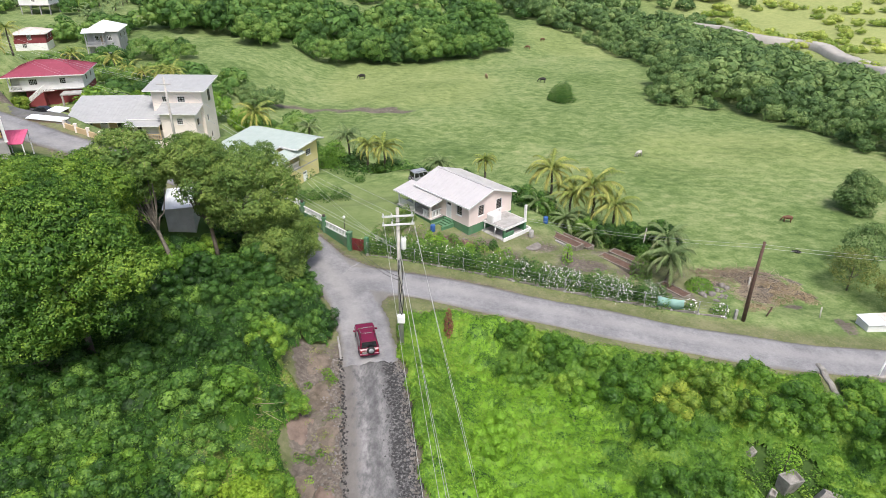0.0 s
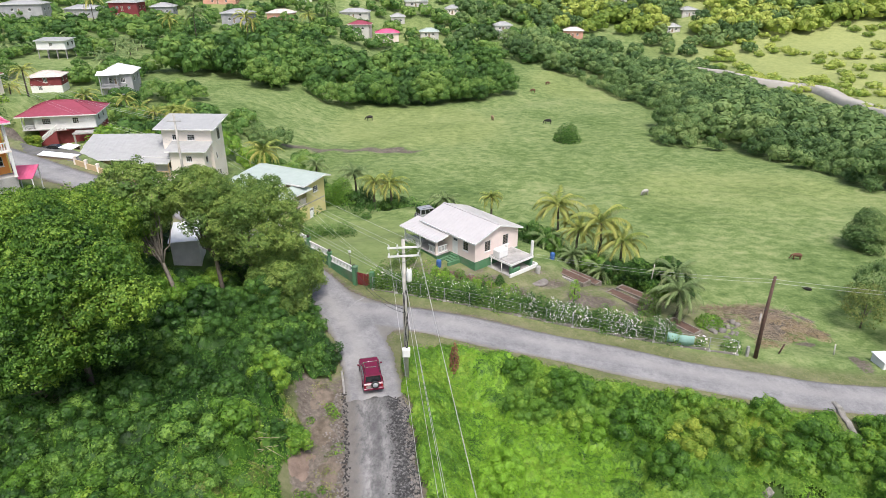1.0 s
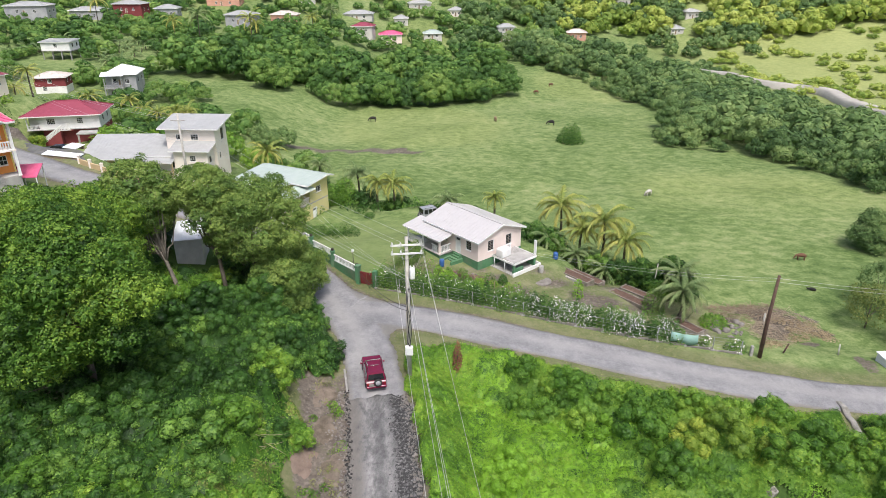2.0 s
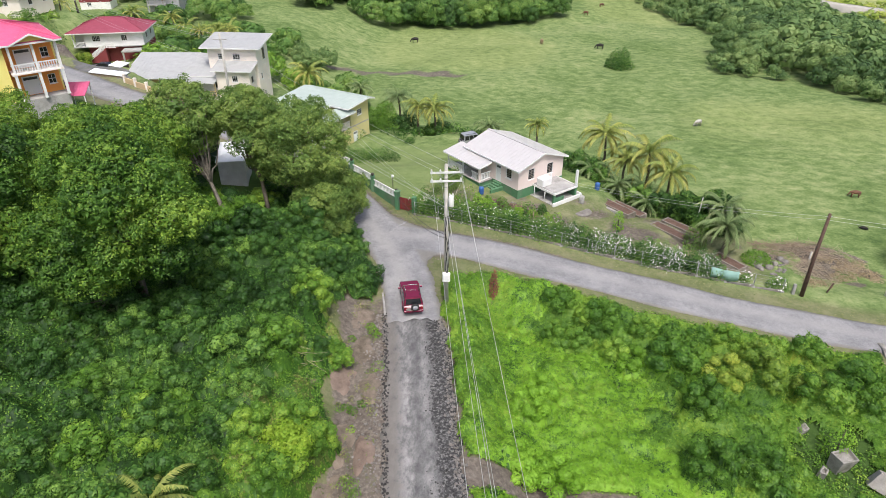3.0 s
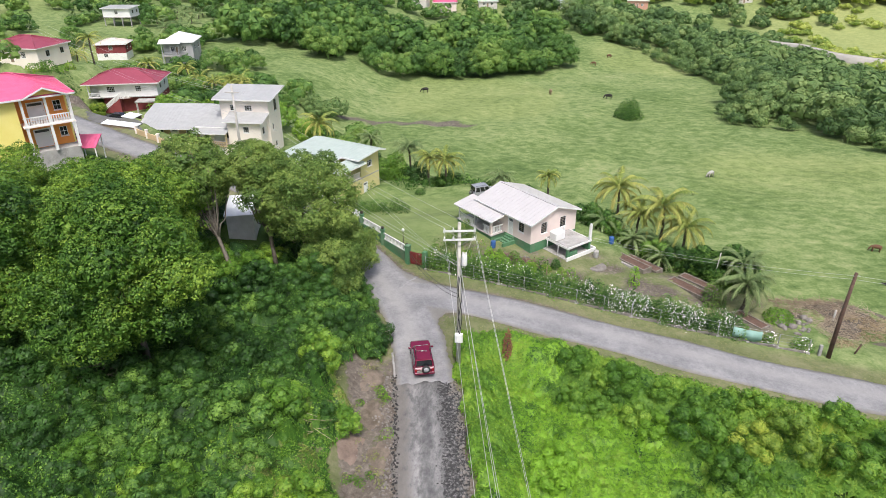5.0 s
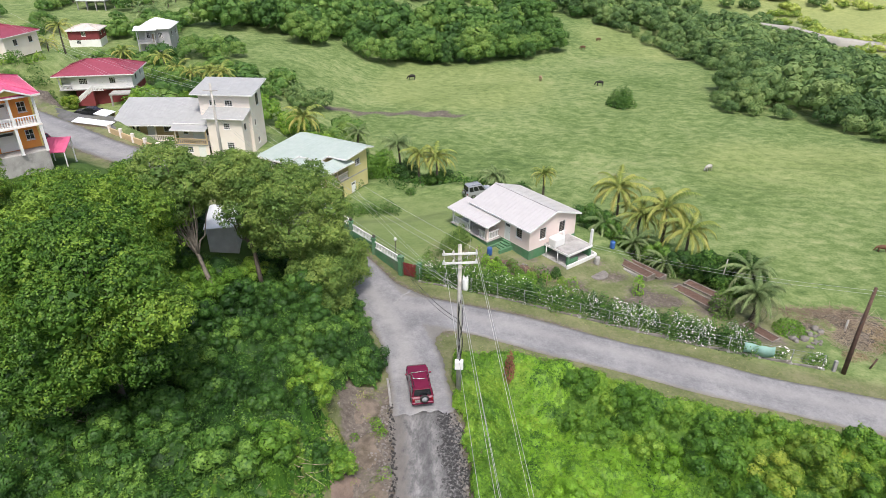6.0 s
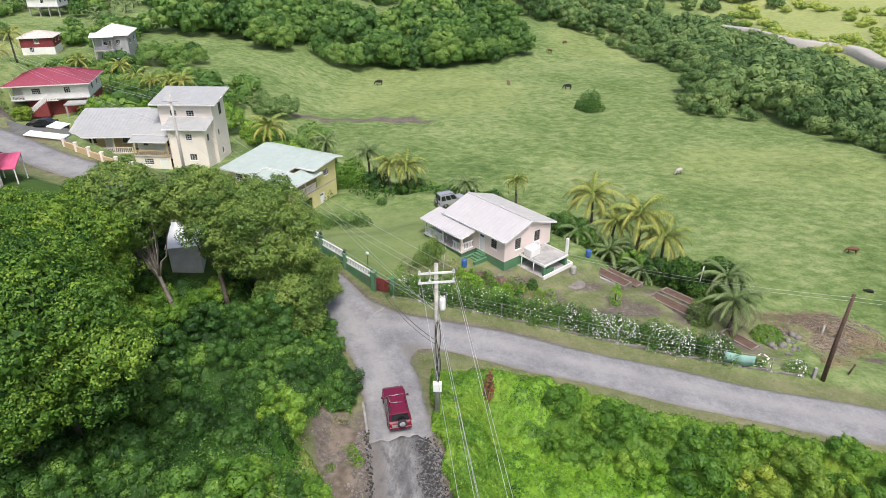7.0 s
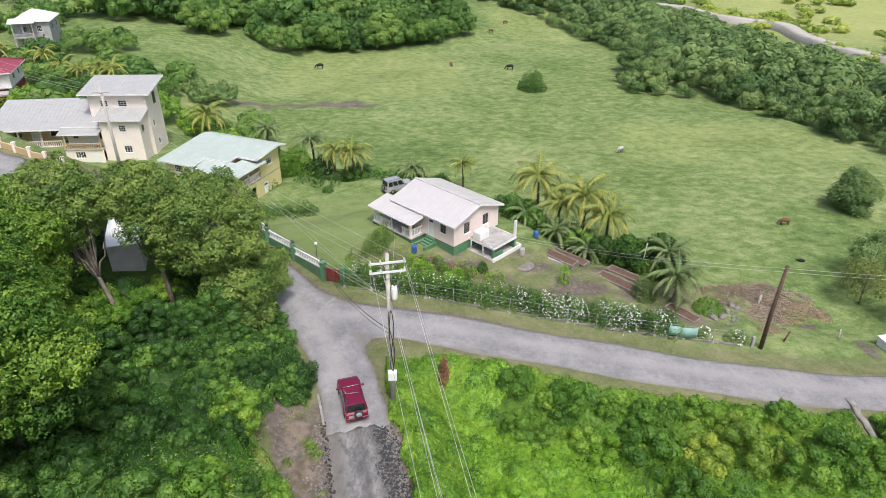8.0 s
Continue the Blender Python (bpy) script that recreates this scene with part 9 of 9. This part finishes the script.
hut = thing("coop", pose(41.0, 51.6, float(land(42, 53)) - 0.1, 0, 0, 5), "low pale coop with patched sheet roof by the road", "coop")
part("shell", boxes((0, 0, 0, 3.0, 1.7, 0.95)), WHITE, hut)
roof_sheet(hut, (-0.1, -0.1, 1.0), (1.9, -0.1, 1.0), (1.9, 1.8, 1.1), (-0.1, 1.8, 1.1), BRIGHT_ROOF, rib=0.4)
roof_sheet(hut, (1.95, -0.1, 1.0), (3.1, -0.1, 1.0), (3.1, 1.8, 1.1), (1.95, 1.8, 1.1), RUST_ROOF, rib=0.4)


def concrete_ruin(x, y, rx, ry, rz, low, high, h, label):
    """A cast block that widens from low to high (width, depth) and is hollow at the top."""
    bl = thing("concrete_block", pose(x, y, float(land(x, y)) - 0.12, rx, ry, rz), label, "concrete block", "broken blocks in the field")
    bm = bmesh.new()
    rings = []
    for (w, d), z in ((low, 0), (high, h), ((high[0] - 0.22, high[1] - 0.22), h + 0.02), ((high[0] - 0.3, high[1] - 0.3), h - 0.25)):
        rings.append([bm.verts.new((sx * w / 2, sy * d / 2, z + 0.05 * sx * sy)) for sx, sy in ((-1, -1), (1, -1), (1, 1), (-1, 1))])
    for a, b in zip(rings[:-1], rings[1:]):
        for k in range(4):
            bm.faces.new((a[k], a[(k + 1) % 4], b[(k + 1) % 4], b[k]))
    bm.faces.new(rings[0][::-1])
    bm.faces.new(rings[-1])
    bmesh.ops.bevel(bm, geom=bm.edges[:], offset=0.03, segments=1, affect="EDGES")
    part("block", bm, OLD_CONCRETE, bl)


concrete_ruin(24.1, 32.5, 6, 8, 24, (1.0, 0.8), (1.6, 1.05), 1.5, "tapered old concrete block with weeds on top")
concrete_ruin(22.9, 31.9, 10, -8, 50, (0.7, 0.5), (0.6, 0.45), 0.7, "small broken concrete block lying in the weeds")
concrete_ruin(26.4, 31.0, -24, 10, -30, (1.9, 1.2), (1.2, 0.9), 1.2, "tilted broken concrete slab in the weeds")
concrete_ruin(22.8, 35.6, 14, 12, 40, (1.1, 0.6), (0.9, 0.5), 0.8, "broken concrete edge among the bushes")
thicket("block_weeds", [(24.4, 33.5)], 0.85, 2.6, 420, 0.17, LEAF_VINE, "bright weeds growing over the old block", "weeds", kind="")
thicket("red_shrub", [(0.5, 48.0)], 0.42, 2.6, 420, 0.2, surface("dead_red_leaves", (0.13, 0.055, 0.03), (0.25, 0.12, 0.06), rough=0.8, bump=0), "dead reddish-brown shrub among the vines", "bush", kind="")


# ---- cattle, as plain shapes ----
def cow(x, y, rz, mat, label, s=1.0, lying=False):
    z = float(land(x, y))
    arr = []
    b = 0.45 if lying else 0.95
    t = np.linspace(0, 1, 9)
    arr.append(tube_arrays(np.column_stack([(t - 0.5) * 1.5, t * 0, b + 0.05 * np.sin(t * 3.1)]), 0.36 * np.sin(np.clip(t * 2.6 + 0.3, 0.35, 2.9)) ** 0.5 + 0.02, 12))
    arr.append(tube_arrays([(0.7, 0, b + 0.1), (0.98, 0, b - 0.1), (1.15, 0, b - 0.45 if not lying else b + 0.1)], [0.2, 0.15, 0.11], 10))
    arr.append(tube_arrays([(1.1, 0, b - 0.32 if not lying else b + 0.2), (1.3, 0, b - 0.72 if not lying else b + 0.1)], [0.14, 0.07], 10))
    for sy in (-1, 1):
        arr.append(tube_arrays([(1.1, sy * 0.1, b - 0.3), (1.08, sy * 0.27, b - 0.26)], [0.05, 0.02], 6))
        if not lying:
            for px_ in (-0.6, 0.55):
                arr.append(tube_arrays([(px_, sy * 0.2, b - 0.1), (px_ + 0.03, sy * 0.2, 0.45), (px_, sy * 0.2, -0.03)], [0.13, 0.075, 0.06], 8))
    arr.append(tube_arrays([(-0.75, 0, b + 0.15), (-0.86, 0, b - 0.1), (-0.85, 0, b - 0.55)], [0.05, 0.025, 0.03], 6))
    v_, f_ = join(arr)
    ob = new("cow", mesh_of("cow", v_ * s, f_, mat, True))
    ob.matrix_world = pose(x, y, z, 0, 0, rz)
    return tagged(ob, label, "cow", "grazing cattle")


cow(46.8, 79.6, 170, COW_BROWN, "brown cow grazing in the pasture", 0.72)
cow(34.7, 109.3, 215, COW_WHITE, "white and grey cow grazing in the pasture", 0.85)
cow(-22.6, 182.4, 190, COW_BLACK, "black cow grazing near the grove", 1.1)
cow(27.5, 180.0, 175, COW_BLACK, "black cow standing in the pasture", 1.1)
cow(12.2, 184.0, 100, COW_TAN, "tan cow standing in the pasture")
cow(30.0, 236.0, 160, COW_BROWN, "brown cow far up the pasture")
cow(37.0, 250.0, 30, COW_BROWN, "brown cow far up the pasture")
cow(43.2, 69.6, 150, COW_BLACK, "black calf lying in the grass", 0.5, True)

# ---- far road and embankment ----
FARLINE = spline([(96, 300, 0), (114.6, 283, 0), (122, 258, 0), (136, 245, 0), (133, 215, 0), (131, 193, 0), (140, 165, 0)], 3)
fx, fy = FARLINE[:, 0], FARLINE[:, 1]
tx, ty = np.gradient(fx), np.gradient(fy)
nl = np.hypot(tx, ty)
lx, ly = fx - ty / nl * 2.6, fy + tx / nl * 2.6
rx_, ry_ = fx + ty / nl * 2.6, fy - tx / nl * 2.6
fz = land(fx, fy) + 2.2
m_ = len(fx)
v = np.vstack([np.column_stack([lx, ly, fz]), np.column_stack([rx_, ry_, fz]), np.column_stack([lx, ly, fz - 3]), np.column_stack([rx_, ry_, fz - 3])])
q = []
for i in range(m_ - 1):
    q += [[i, i + 1, m_ + i + 1, m_ + i], [2 * m_ + i, 2 * m_ + i + 1, i + 1, i], [m_ + i, m_ + i + 1, 3 * m_ + i + 1, 3 * m_ + i]]
me = mesh_of("road_far", v, q, PALE_ROAD)
tagged(new("road_far", me), "pale concrete road beyond the belt of trees", "road", kind="structure")
